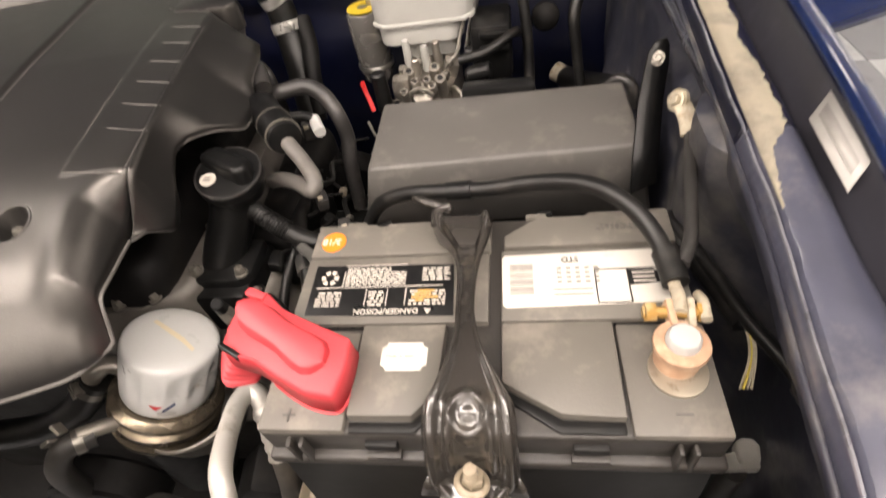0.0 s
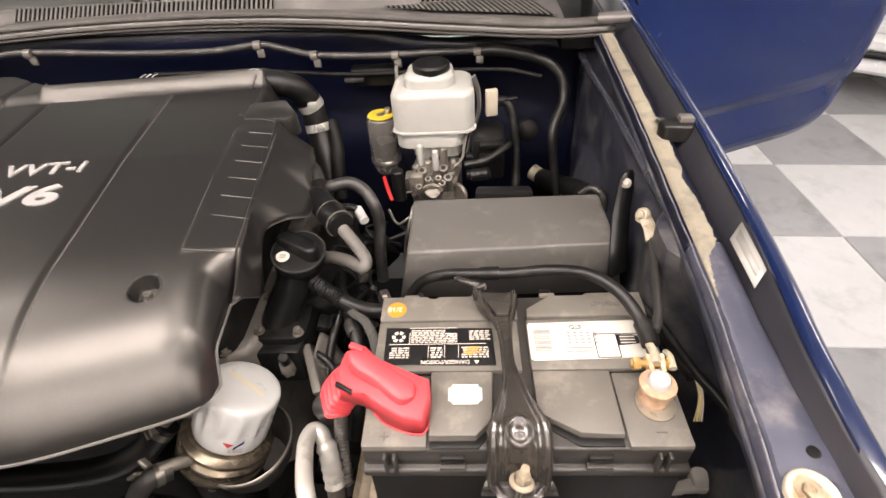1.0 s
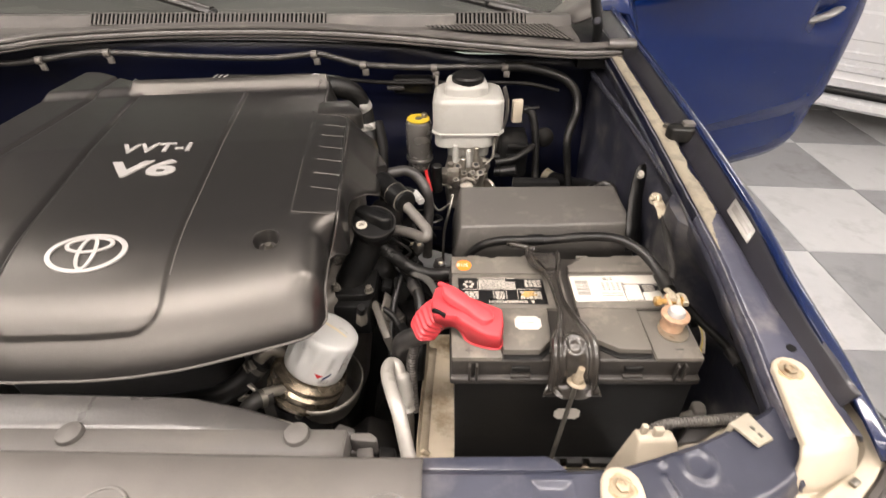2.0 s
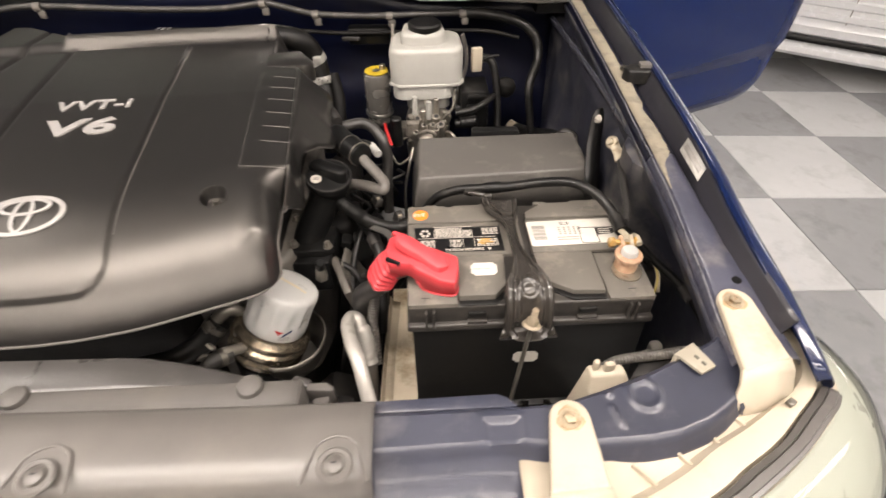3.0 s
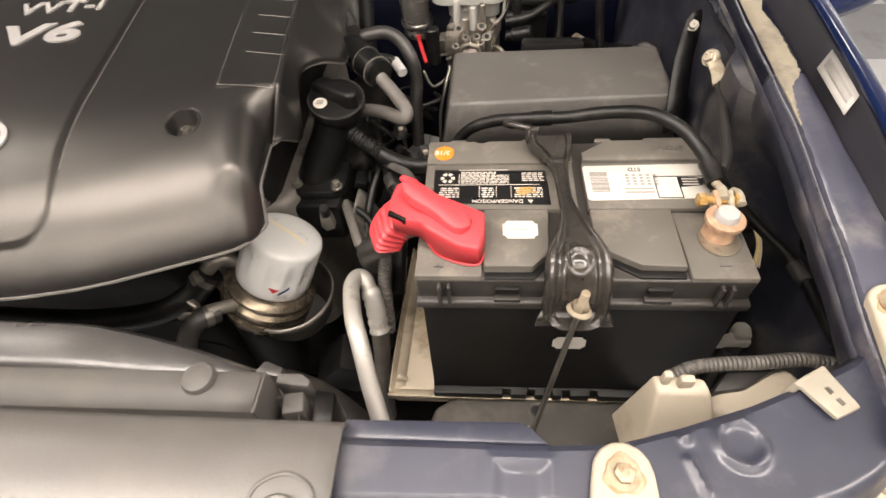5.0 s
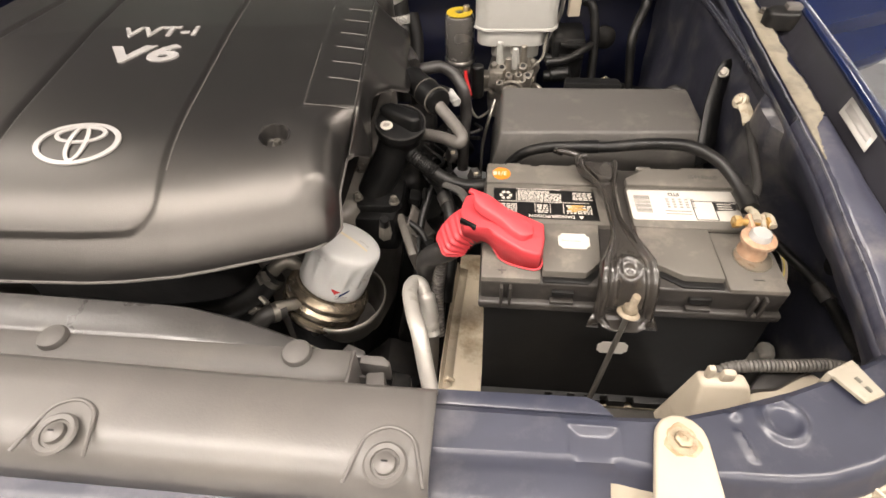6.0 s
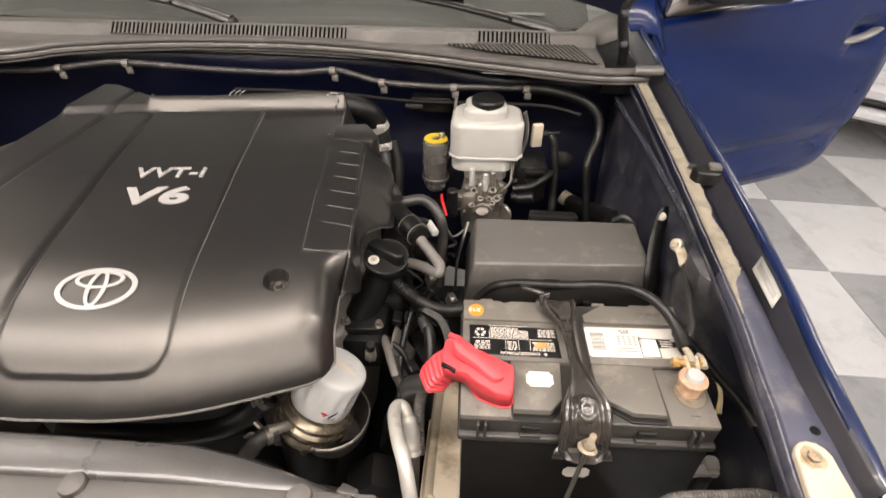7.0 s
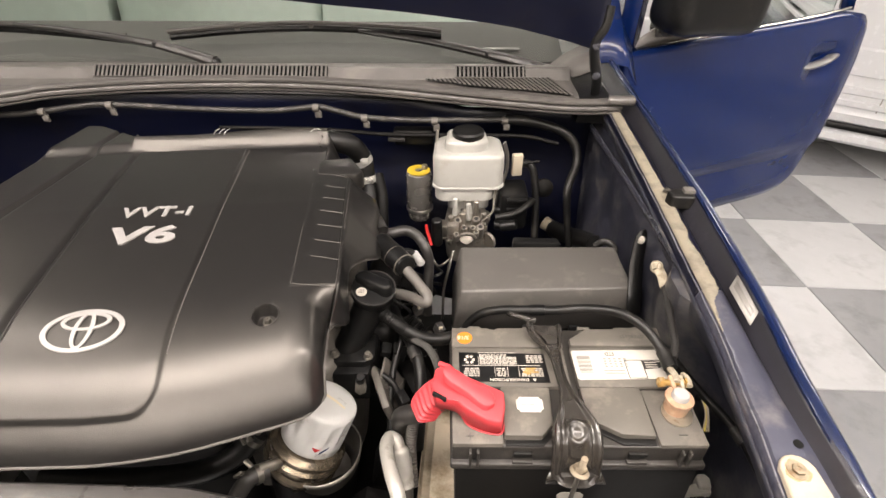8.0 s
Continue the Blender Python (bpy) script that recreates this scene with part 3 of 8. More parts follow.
    return revolve([(r * 0.98, h * 0.25), (r, h * 0.3), (r, h * 0.9), (r * 0.86, h), (r * 0.4, h), (r * 0.35, h * 0.85), (0, h * 0.85)], c, axis, 6, bm)


def words(text, at, height, rz=0.0, shear=0.0, deep=0.0004, bold=0.0, rx=0.0, wide=1.0, gap=1.0):
    """Lettering in the built-in font as a bmesh lying in the plane, its baseline's start at a place."""
    cu = bpy.data.curves.new("lettering", "FONT")
    cu.body, cu.size, cu.shear, cu.extrude, cu.offset = text, height * 1.38, shear, deep, bold
    cu.resolution_u, cu.space_character = 3, gap
    ob = bpy.data.objects.new("lettering", cu)
    scene.collection.objects.link(ob)
    me = bpy.data.meshes.new_from_object(ob.evaluated_get(bpy.context.evaluated_depsgraph_get()))
    b = bmesh.new()
    b.from_mesh(me)
    bpy.data.objects.remove(ob)
    bpy.data.curves.remove(cu)
    bpy.data.meshes.remove(me)
    bmesh.ops.transform(b, matrix=pose(*at, rx, 0, rz) @ Matrix.Diagonal((wide, 1, 1, 1)), verts=b.verts)
    return b


def lerp_table(table, x):
    """Straight-line reading of a small table of (x, value)."""
    return float(np.interp(x, [a for a, _ in table], [b for _, b in table]))


def smooth01(t):
    t = min(1.0, max(0.0, t))
    return t * t * (3 - 2 * t)


# ---- the garage ----
TILE, TX, TY = 0.61, 1.540, 1.598


def garage():
    mid_x, mid_y = (ROOM_X0 + ROOM_X1) / 2, (ROOM_Y0 + ROOM_Y1) / 2
    wx, wy = ROOM_X1 - ROOM_X0, ROOM_Y1 - ROOM_Y0
    solo("ground", box((mid_x, mid_y, -0.06), (wx + 0.4, wy + 0.4, 0.10)), M["concrete"], "grey concrete slab under the garage tiles", "floor", kind="structure")
    solo("ceiling", box((mid_x, mid_y, ROOM_H + 0.05), (wx + 0.4, wy + 0.4, 0.1)), M["ceil"], "white painted garage ceiling", "ceiling", kind="structure")
    for name, c, s in (("wall_north", (mid_x, ROOM_Y1 + 0.1, ROOM_H / 2), (wx + 0.4, 0.2, ROOM_H)), ("wall_south", (mid_x, ROOM_Y0 - 0.1, ROOM_H / 2), (wx + 0.4, 0.2, ROOM_H)),
                       ("wall_east", (ROOM_X1 + 0.1, mid_y, ROOM_H / 2), (0.2, wy, ROOM_H)), ("wall_west", (ROOM_X0 - 0.1, mid_y, ROOM_H / 2), (0.2, wy, ROOM_H))):
        solo(name, box(c, s), M["wall"], "plain off-white garage wall", "wall", kind="structure")
    for lx, ly, watts in LAMPS:
        t = thing("ceiling_light", (lx, ly, ROOM_H), "white rectangular ceiling light panel", "ceiling light", "ceiling lights")
        part("frame", box((lx, ly, ROOM_H - 0.03), (1.88, 0.38, 0.06), 0.006), M["wall"], t)
        part("diffuser", box((lx, ly, ROOM_H - 0.066), (1.8, 0.3, 0.012), 0.003), M["lamp"], t, "glowing diffuser")


# ---- truck body ----
GUT_IN = [(-0.20, 0.142), (-0.12, 0.149), (-0.064, 0.1525), (-0.035, 0.1545), (0.0, 0.1562), (0.03, 0.1582), (0.06, 0.1605), (0.105, 0.163), (0.168, 0.1655), (0.213, 0.1675), (0.276, 0.170), (0.348, 0.1735), (0.456, 0.178), (0.637, 0.183), (0.95, 0.188)]
GUT_MID = [(-0.20, 0.206), (-0.12, 0.205), (-0.057, 0.2005), (-0.026, 0.1965), (0.0, 0.194), (0.03, 0.1925), (0.07, 0.1915), (0.12, 0.1935), (0.16, 0.195), (0.25, 0.198), (0.325, 0.202), (0.493, 0.210), (0.627, 0.212), (0.95, 0.214)]
GUT_OUT = [(-0.20, 0.165), (-0.146, 0.178), (-0.066, 0.194), (0.048, 0.207), (0.123, 0.2145), (0.186, 0.219), (0.294, 0.225), (0.42, 0.230), (0.546, 0.235), (0.727, 0.239), (0.95, 0.242)]
GUT_Z = [(-0.20, 0.992), (-0.08, 1.001), (0.0, 1.012), (0.08, 1.021), (0.16, 1.026), (0.31, 1.034), (0.63, 1.044), (0.95, 1.06)]


def fender_rows(cols, y0, y1, n):
    rows = []
    for k in range(n + 1):
        y = y0 + (y1 - y0) * k / n
        rows.append(cols(y, lerp_table(GUT_IN, y), lerp_table(GUT_MID, y), lerp_table(GUT_OUT, y), lerp_table(GUT_Z, y)))
    return [[wing_place(*p) for p in r] for r in rows]


def wing_place(x, y, z):
    """The wing runs a little longer towards the screen than it is drawn."""
    far = max(0.0, y - 0.06)
    return (x, y + 0.11 * far, z)


def wob(y, s, a):
    return a * noise.noise(Vector((y * s, s, 0.3)))


truck = thing("pickup_truck", (-0.58, 0.3, 0), "dark blue pickup truck with its bonnet and door open", "pickup truck")


def truck_body():
    # inner ledge of the wing, with its worn cream stretch towards the screen
    def flange(y, xi, xm, xo, z):
        d = wob(y, 30, 0.0014) + (wob(y, 110, 0.0009) + wob(y, 300, 0.0005)) * smooth01((0.14 - y) / 0.05)
        z += wob(y + 3, 40, 0.0007) * smooth01((0.12 - y) / 0.05)
        return [(xi - 0.004, y, z - 0.016), (xi - 0.001 + d, y, z - 0.004), (xi + 0.003 + d, y, z + 0.001), (xi + 0.008, y, z), ((xi + xm) / 2, y, z + 0.0015), (xm - 0.004, y, z), (xm, y, z - 0.003), (xm + 0.003, y, z - 0.010)]
    part("wing_ledge", sheet(fender_rows(flange, -0.125, 0.145, 150)), M["ledge"], truck, "scuffed blue inner ledge of the wing with ceiling sheen in its colour", thick=0.002)

    def flange_cream(y, xi, xm, xo, z):
        d = wob(y, 60, 0.0026) * smooth01((y - 0.12) / 0.03) + wob(y, 190, 0.0016) + wob(y, 420, 0.0013) + wob(y, 950, 0.0011)
        d *= 1 - 0.55 * smooth01((y - 0.24) / 0.08)
        xl = xi + 0.0022
        xr = xl + lerp_table([(0.085, 0.0005), (0.105, 0.003), (0.127, 0.008), (0.142, 0.018), (0.157, 0.021), (0.18, 0.020), (0.207, 0.020), (0.237, 0.016), (0.255, 0.020), (0.30, 0.021), (0.36, 0.0185), (0.63, 0.019)], y) + d
        xr = max(xl + 0.0004, min(xm - 0.0005, xr))
        return [(xl, y, z + 0.0013), ((xl + xr) / 2, y, z + 0.0019), (xr, y, z + 0.0018), (xr + 0.0003, y, z + 0.0010)]
    part("bare_primer_strip", sheet(fender_rows(flange_cream, 0.085, 0.63, 760)), M["primer"], truck, "worn cream primer showing through", thick=0.0008)
    # rear stretch of the same ledge, without the painted sheen
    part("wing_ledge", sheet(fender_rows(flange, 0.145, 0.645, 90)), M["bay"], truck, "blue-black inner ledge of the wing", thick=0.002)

    def channel(y, xi, xm, xo, z):
        xo += 0.036 * min(1.0, max(0.0, (0.05 - y) / 0.195)) ** 1.7
        xm = min(xm, xo - 0.026)
        return [(xm + 0.003, y, z - 0.010), (xm + 0.007, y, z - 0.013), (xo - 0.016, y, z - 0.008), (xo - 0.010, y, z + 0.004), (xo - 0.0065, y, z + 0.014), (xo - 0.004, y, z + 0.019)]
    part("wing_gutter", sheet(fender_rows(channel, -0.100, 0.95, 64)), M["channel"], truck, "dull blue-black rain gutter of the wing", thick=0.002)

    def crest(y, xi, xm, xo, z):
        f = smooth01((y + 0.2) / 0.2)
        e = min(1.0, max(0.0, (0.05 - y) / 0.195)) ** 1.7
        xo, z, k = xo + 0.036 * e, z - 0.024 * e * e, 1 - 0.90 * smooth01((-0.03 - y) / 0.11)
        return [(xo - 0.0055, y, z + 0.0185), (xo - 0.004, y, z + 0.0212), (xo - 0.001, y, z + 0.0230), (xo + 0.003, y, z + 0.0236), (xo + 0.007, y, z + 0.0222), (xo + 0.0105, y, z + 0.0188), (xo + 0.013, y, z + 0.014), (xo + 0.013 + 0.004 * k, y, z + 0.012 - 0.020 * k),
                (xo + 0.013 + 0.009 * k, y, z + 0.010 - 0.05 * k), (xo + 0.013 + (0.022 + 0.01 * f) * k, y, z + 0.008 - 0.128 * k), (xo + 0.013 + (0.042 + 0.02 * f) * k, y, z - 0.25 * k), (xo + 0.013 + (0.037 + 0.02 * f) * k, y, z - 0.5 * k)]
    part("wing_panel", sheet(fender_rows(crest, -0.145, 0.95, 70)), M["wingblue"], truck, "glossy dark blue outer wing", thick=0.0012)

    # worn upstanding edge of the ledge, and the pressed bead below it
    edge = [r[0] for r in fender_rows(lambda y, xi, xm, xo, z: [(xi - 0.0008 + wob(y, 30, 0.0014), y, z - 0.0005)], -0.118, 0.63, 120)]
    part("ledge_edge", tube(edge, 0.0011, 6, 1), M["wornedge"], truck, "worn bright edge of the wing ledge")
    part("pressed_bead", tube([(0.162, 0.70, 0.999), (0.1635, 0.595, 1.003), (0.165, 0.463, 1.009), (0.166, 0.357, 1.011), (0.168, 0.28, 1.010), (0.170, 0.22, 1.009)], 0.0060, 12, 6), M["beadpaint"], truck, "glossy pressed bead of the inner wing")
    # inner wing wall below the ledge, with a raised wheel arch
    rows = []
    for k in range(91):
        y = -0.16 + 0.90 * k / 90
        xi, z = lerp_table(GUT_IN, y), lerp_table(GUT_Z, y)
        out = 0.062 * (1 - smooth01((y - 0.10) / 0.10))
        bulge = 0.045 * smooth01((y - 0.16) / 0.10) * smooth01((0.66 - y) / 0.1)
        r = [(xi - 0.002, y, z - 0.012), (xi - 0.001, y, z - 0.020)]
        for q in range(1, 29):
            f = (q / 28) ** 1.5
            x = xi - 0.010 + 0.010 * (out > 0.03) + out * smooth01(f * 5) - bulge * smooth01((f - 0.25) * 2)
            x += (0.018 - 0.010 * smooth01((f - 0.06) / 0.02)) * smooth01((y - 0.19) / 0.04)
            x += 0.004 * noise.noise(Vector((y * 9, f * 6, 1))) + 0.002 * noise.noise(Vector((y * 30, f * 18, 4)))
            r.append((x, y, z - 0.020 - f * 0.5))
        rows.append(r)
    part("inner_wing", sheet([[wing_place(*p) for p in r] for r in rows]), M["apron"], truck, "sooty dark blue inner wing wall", thick=0.003)
    for x in (-1.18, 0.02):
        w = part("wheel", cyl((x - 0.12, 0.30, 0.455), (x + 0.12, 0.30, 0.455), 0.37, 0.37, 48, 0.04), M["rubber"], truck, "black front tyre")
        part("rim", cyl((x - 0.125, 0.30, 0.455), (x + 0.125, 0.30, 0.455), 0.21, 0.21, 32, 0.01), M["alu"], w)
    # bulkhead behind the engine
    rows = []
    for k in range(41):
        x = -1.32 + 1.52 * k / 40
        r = []
        for q in range(16):
            z = 1.064 - 0.045 * smooth01((x + 0.28) / 0.2) - 0.55 * q / 15
            r.append((x, 0.755 + 0.02 * smooth01((1.0 - z) / 0.05) - 0.03 * smooth01((0.9 - z) / 0.1) * smooth01((x + 0.5) / 0.1) + 0.004 * noise.noise(Vector((x * 5, z * 7, 0))), z))
        rows.append(r)
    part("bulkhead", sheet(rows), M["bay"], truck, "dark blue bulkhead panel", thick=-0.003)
    part("bulkhead_lip", tube([(-1.3, 0.72, 1.05), (-0.76, 0.752, 1.055), (-0.4, 0.75, 1.052), (-0.1, 0.73, 1.04), (0.2, 0.70, 1.04)], 0.010, 10, 8, flat=0.6), M["black"], truck)
    # left inner wing, bay floor and front panel close the bay
    part("inner_wing", box((-1.33, 0.25, 0.75), (0.02, 1.0, 0.6), 0.004), M["apron"], truck, "dark blue inner wing wall")
    part("bay_floor", box((-0.58, 0.27, 0.38), (1.6, 1.0, 0.02)), M["dark"], truck, "grimy bay floor with gap shade in its colour")
    part("wing_panel", box((-1.42, 0.3, 0.80), (0.12, 1.2, 0.44), 0.04, seg=4), M["blue"], truck, "dark blue outer wing")


def front_panel():
    """The blue radiator support with its cream headlamp brackets."""
    back = [(-1.02, -0.142), (-0.169, -0.142), (-0.062, -0.142), (-0.052, -0.142), (-0.012, -0.140), (0.026, -0.130), (0.070, -0.116), (0.107, -0.101), (0.135, -0.088), (0.160, -0.066), (0.172, -0.04)]
    rows = []
    xs = np.concatenate([np.linspace(-1.02, -0.18, 30), np.linspace(-0.175, 0.165, 200)])
    for x in xs:
        yb = lerp_table([(a, b) for a, b in back], x)
        wide = lerp_table([(-1.02, 0.05), (-0.17, 0.037), (-0.05, 0.034), (0.02, 0.049), (0.05, 0.0585), (0.075, 0.0635), (0.10, 0.0655), (0.12, 0.064), (0.14, 0.059), (0.152, 0.053), (0.165, 0.042)], x)
        zt = lerp_table([(-1.02, 1.005), (-0.17, 0.998), (0.0, 0.998), (0.16, 1.004)], x)
        low = 0.05 * smooth01((0.03 - x) / 0.12)
        fl = smooth01((0.025 - x) / 0.03)
        r = [(x, yb + 0.002, zt - 0.05), (x, yb + 0.001, zt - 0.012), (x, yb - 0.001, zt - 0.003), (x, yb - 0.005, zt)]
        for q in range(1, 26):
            f = q / 26
            y = yb - 0.005 - f * (wide - 0.010)
            dent = 0.0
            ring = math.hypot(x - 0.056, y + 0.139)
            dent += 0.0024 * math.exp(-((ring - 0.0125) / 0.0028) ** 2)
            inside = min(0.0165 - abs(x + 0.065), 0.0145 - abs(y + 0.1655))
            dent -= 0.0017 * smooth01(inside / 0.008)
            dent += 0.0007 * math.exp(-(inside / 0.002) ** 2)
            dent += 0.0028 * math.exp(-((x - 0.027) / 0.003) ** 2 - ((y + 0.137) / 0.003) ** 2)
            dent += 0.0028 * math.exp(-((x - 0.026 - 0.3 * max(0, -0.149 - y)) / 0.0022) ** 2) * smooth01((y + 0.168) / 0.004) * smooth01((-0.145 - y) / 0.004)
            r.append((x, y, zt - 0.002 * f + dent))
        r += [(x, yb - wide + 0.003, zt - 0.004), (x, yb - wide, zt - 0.010), (x, yb - wide - 0.003, zt - 0.0155), (x, yb - wide - 0.005 - 0.007 * fl - low * 0.4, zt - 0.018 - 0.012 * fl), (x, yb - wide - 0.006 - 0.010 * fl - low * 0.6, zt - 0.020 - 0.016 * fl), (x, yb - wide - 0.005 - 0.011 * fl - low * 0.6, zt - 0.10)]
        rows.append(r)
    t = thing("radiator_support", (-0.4, -0.15, 0.95), "dusty blue painted steel panel across the front of the bay", "body panel", fit=ease(0.007, -0.007, -0.012))
    part("panel", sheet(rows), M["bluedull"], t, thick=0.002)
    part("raised_flange", prism([(-0.17, -0.1425), (-0.17, -0.131), (-0.066, -0.1295), (-0.058, -0.133), (-0.049, -0.1425)], 0.990, 0.9965, 0.002), M["bluedull"], t, "raised blue flange")
    part("lower_panel", box((-0.42, -0.215, 0.80), (1.16, 0.02, 0.28), 0.004), M["bay"], t)
    # cream clip over the panel's rear edge
    c = thing("retaining_clip", (0.11, -0.115, 1.0), "greyed cream plastic clip with two slots on the blue panel", "clip", fit=ease(0.003, -0.005, -0.010))
    part("body", prism([(0.097, -0.109), (0.117, -0.099), (0.1265, -0.1225), (0.111, -0.1295)], 1.0035, 1.0062, 0.0012), M["clipgrey"], c)
    for f in (0.42, 0.72):
        x, y = 0.107 + 0.0118 * f + 0.001, -0.104 - 0.022 * f
        part("slot", box((x, y, 1.0064), (0.0042, 0.0026, 0.0006), 0.0, (0, 0, -62)), M["darksteel"], c, "metal spring in the slot")
    part("lip", prism([(0.095, -0.1085), (0.1165, -0.097), (0.118, -0.101), (0.098, -0.1115)], 0.985, 1.0060, 0.001), M["clipgrey"], c)


def tab_bracket(parent, poly, z0, z1, bolt, m=None):
    b = prism(poly, z0, z1, 0.0025, m=m, seg=3)
    ob = part("bracket", b, M["cream"], parent, "cream plastic mounting bracket")
    part("rust_stain", revolve([(0, 0), (0.0108, 0), (0.0104, 0.0004), (0, 0.0005)], bolt, (0, 0, 1), 24, wave=lambda a, k: 1 + 0.10 * math.sin(3 * a) + 0.06 * math.sin(7 * a)), M["ruststain"], ob, "brown rust stain")
    part("screw", hexbolt(bolt, (0, 0, 1), 0.0056, 0.0045, washer=1.6), M["rustscrew"], ob, "rusty hex screw")
    return ob


def rounded(cx, cy, r, a0, a1, n=8):
    return [(cx + r * math.cos(radians(a)), cy + r * math.sin(radians(a))) for a in np.linspace(a0, a1, n)]


def headlamp():
    t = thing("headlamp", (0.12, -0.2, 0.9), "cream-backed headlamp unit with a clear lens and grey rubber seal", "headlamp", fit=ease(0.003, -0.008, -0.004))
    tab_bracket(t, [(-0.035, -0.215), (0.010, -0.213)] + rounded(-0.0075, -0.157, 0.0165, 0, 180), 0.9905, 0.9955, (-0.0080, -0.1585, 0.9955))
    tab_bracket(t, [(0.139, -0.134), (0.184, -0.124)] + rounded(0.1672, -0.060, 0.0165, 10, 190), 1.006, 1.013, (0.1645, -0.0605, 1.013))
    # the bracket's foot, falling to the housing
    part("bracket_foot", sheet([[(0.1385, -0.133, 1.012), (0.162, -0.128, 1.013), (0.1845, -0.123, 1.012)], [(0.137, -0.141, 1.004), (0.163, -0.136, 1.004), (0.188, -0.130, 1.003)],
                                [(0.133, -0.150, 0.985), (0.162, -0.147, 0.982), (0.190, -0.138, 0.985)], [(0.128, -0.157, 0.955), (0.16, -0.157, 0.950), (0.190, -0.146, 0.958)]]), M["cream"], t, thick=0.004)
    part("bracket_foot", sheet([[(-0.035, -0.214, 0.994), (-0.012, -0.214, 0.995), (0.011, -0.213, 0.994)], [(-0.036, -0.225, 0.985), (-0.012, -0.225, 0.985), (0.014, -0.223, 0.985)],
                                [(-0.038, -0.233, 0.955), (-0.012, -0.234, 0.955), (0.016, -0.232, 0.955)]]), M["cream"], t, thick=0.004)
    # housing between the body and the seal, the seal, and the lens over its bowl
    sec = [((0.200, -0.075), (0.208, -0.072), (0.226, -0.070), (0.238, -0.076), (0.280, -0.050)), ((0.195, -0.110), (0.210, -0.112), (0.226, -0.115), (0.240, -0.120), (0.300, -0.095)), ((0.172, -0.132), (0.190, -0.135), (0.211, -0.138), (0.228, -0.149), (0.302, -0.135)),
           ((0.150, -0.145), (0.165, -0.149), (0.185, -0.159), (0.203, -0.170), (0.286, -0.180)), ((0.125, -0.150), (0.135, -0.164), (0.156, -0.181), (0.174, -0.191), (0.262, -0.213)), ((0.085, -0.165), (0.100, -0.180), (0.121, -0.200), (0.138, -0.212), (0.215, -0.250)),
           ((0.050, -0.175), (0.068, -0.198), (0.091, -0.217), (0.110, -0.226), (0.170, -0.275)), ((0.000, -0.192), (0.010, -0.222), (0.030, -0.243), (0.048, -0.253), (0.100, -0.305)), ((-0.050, -0.205), (-0.050, -0.245), (-0.050, -0.268), (-0.040, -0.280), (0.0, -0.330))]
    lines = [curve_points([(*s[k], 0) for s in sec], 6) for k in range(5)]
    house, seal, glass_rows, bowl = [], [], [], []
    for i, (a, b, c, d, e) in enumerate(zip(*lines)):
        fall = 0.05 * max(0.0, -0.12 - c.y)
        w = 0.003 * noise.noise(Vector((a.x * 22, a.y * 22, 2)))
        tuck = a + (a - b).normalized() * 0.030
        house.append([(tuck.x, tuck.y, 0.974), (a.x, a.y, 0.9790 - fall + w), tuple(a.lerp(b, 0.3) + Vector((0, 0, 0.9765 - fall + 2 * w))), tuple(a.lerp(b, 0.6) + Vector((0, 0, 0.9755 - fall + w))), tuple(a.lerp(b, 0.9) + Vector((0, 0, 0.9750 - fall))), (b.x, b.y, 0.9775 - fall), tuple(b.lerp(c, 0.15) + Vector((0, 0, 0.984 - fall))), tuple(b.lerp(c, 0.5) + Vector((0, 0, 0.9865 - fall))), tuple(b.lerp(c, 0.93) + Vector((0, 0, 0.985 - fall))), (c.x, c.y, 0.978 - fall), (d.x, d.y, 0.976 - fall)])
        if i >= 11:
            seal.append([tuple(c.lerp(d, f) + Vector((0, 0, z - fall))) for f, z in ((0.02, 0.978), (0.06, 0.9865), (0.3, 0.9885), (0.34, 0.987), (0.38, 0.9885), (0.72, 0.988), (0.76, 0.9855), (0.92, 0.985), (0.97, 0.977))])
        glass_rows.append([tuple(d.lerp(e, f) + Vector((0, 0, z - fall))) for f, z in ((0.0, 0.980), (0.06, 0.981), (0.3, 0.976), (0.6, 0.962), (0.85, 0.942), (0.97, 0.922), (1.0, 0.90), (1.02, 0.80))])
        bowl.append([tuple(d.lerp(e, f) + Vector((0, 0, z - fall))) for f, z in ((0.0, 0.974), (0.06, 0.972), (0.3, 0.966), (0.6, 0.951), (0.83, 0.932), (0.94, 0.914), (0.965, 0.895), (0.98, 0.80))])
    part("housing", sheet(house), M["cream"], t, "cream plastic headlamp housing", thick=0.003)
    part("seal", sheet(seal), M["vanseal"], t, "grey foam rubber seal strip", thick=0.003)
    lens = part("lens", sheet(glass_rows), M["lens"], t, "clear plastic lens")
    lens.visible_shadow = False
    part("bowl", sheet(bowl), M["lampbowl"], t, "pale lamp bowl under the lens", thick=0.002)
    for x, y, a in ((0.045, -0.196, 40), (0.078, -0.183, 38), (0.110, -0.170, 35), (0.138, -0.157, 30)):
        part("rib", box((x, y, 0.9725), (0.0022, 0.022, 0.006), 0.0008, (0, 0, a)), M["cream"], t)
    part("clip", box((0.180, -0.150, 0.9875), (0.008, 0.006, 0.004), 0.001, (0, 0, 30)), M["darksteel"], t, "small dark spring clip")


def radiator_cover():
    t = thing("radiator_cover", (-0.5, -0.16, 1.0), "grey-black plastic cover over the radiator support with push clips", "radiator cover", fit=ease(0.009, -0.014, -0.018))
    rows = []
    for x in np.linspace(-1.0, -0.169, 60):
        z = 1.012 + 0.01 * smooth01((-0.16 - x) / 0.4)
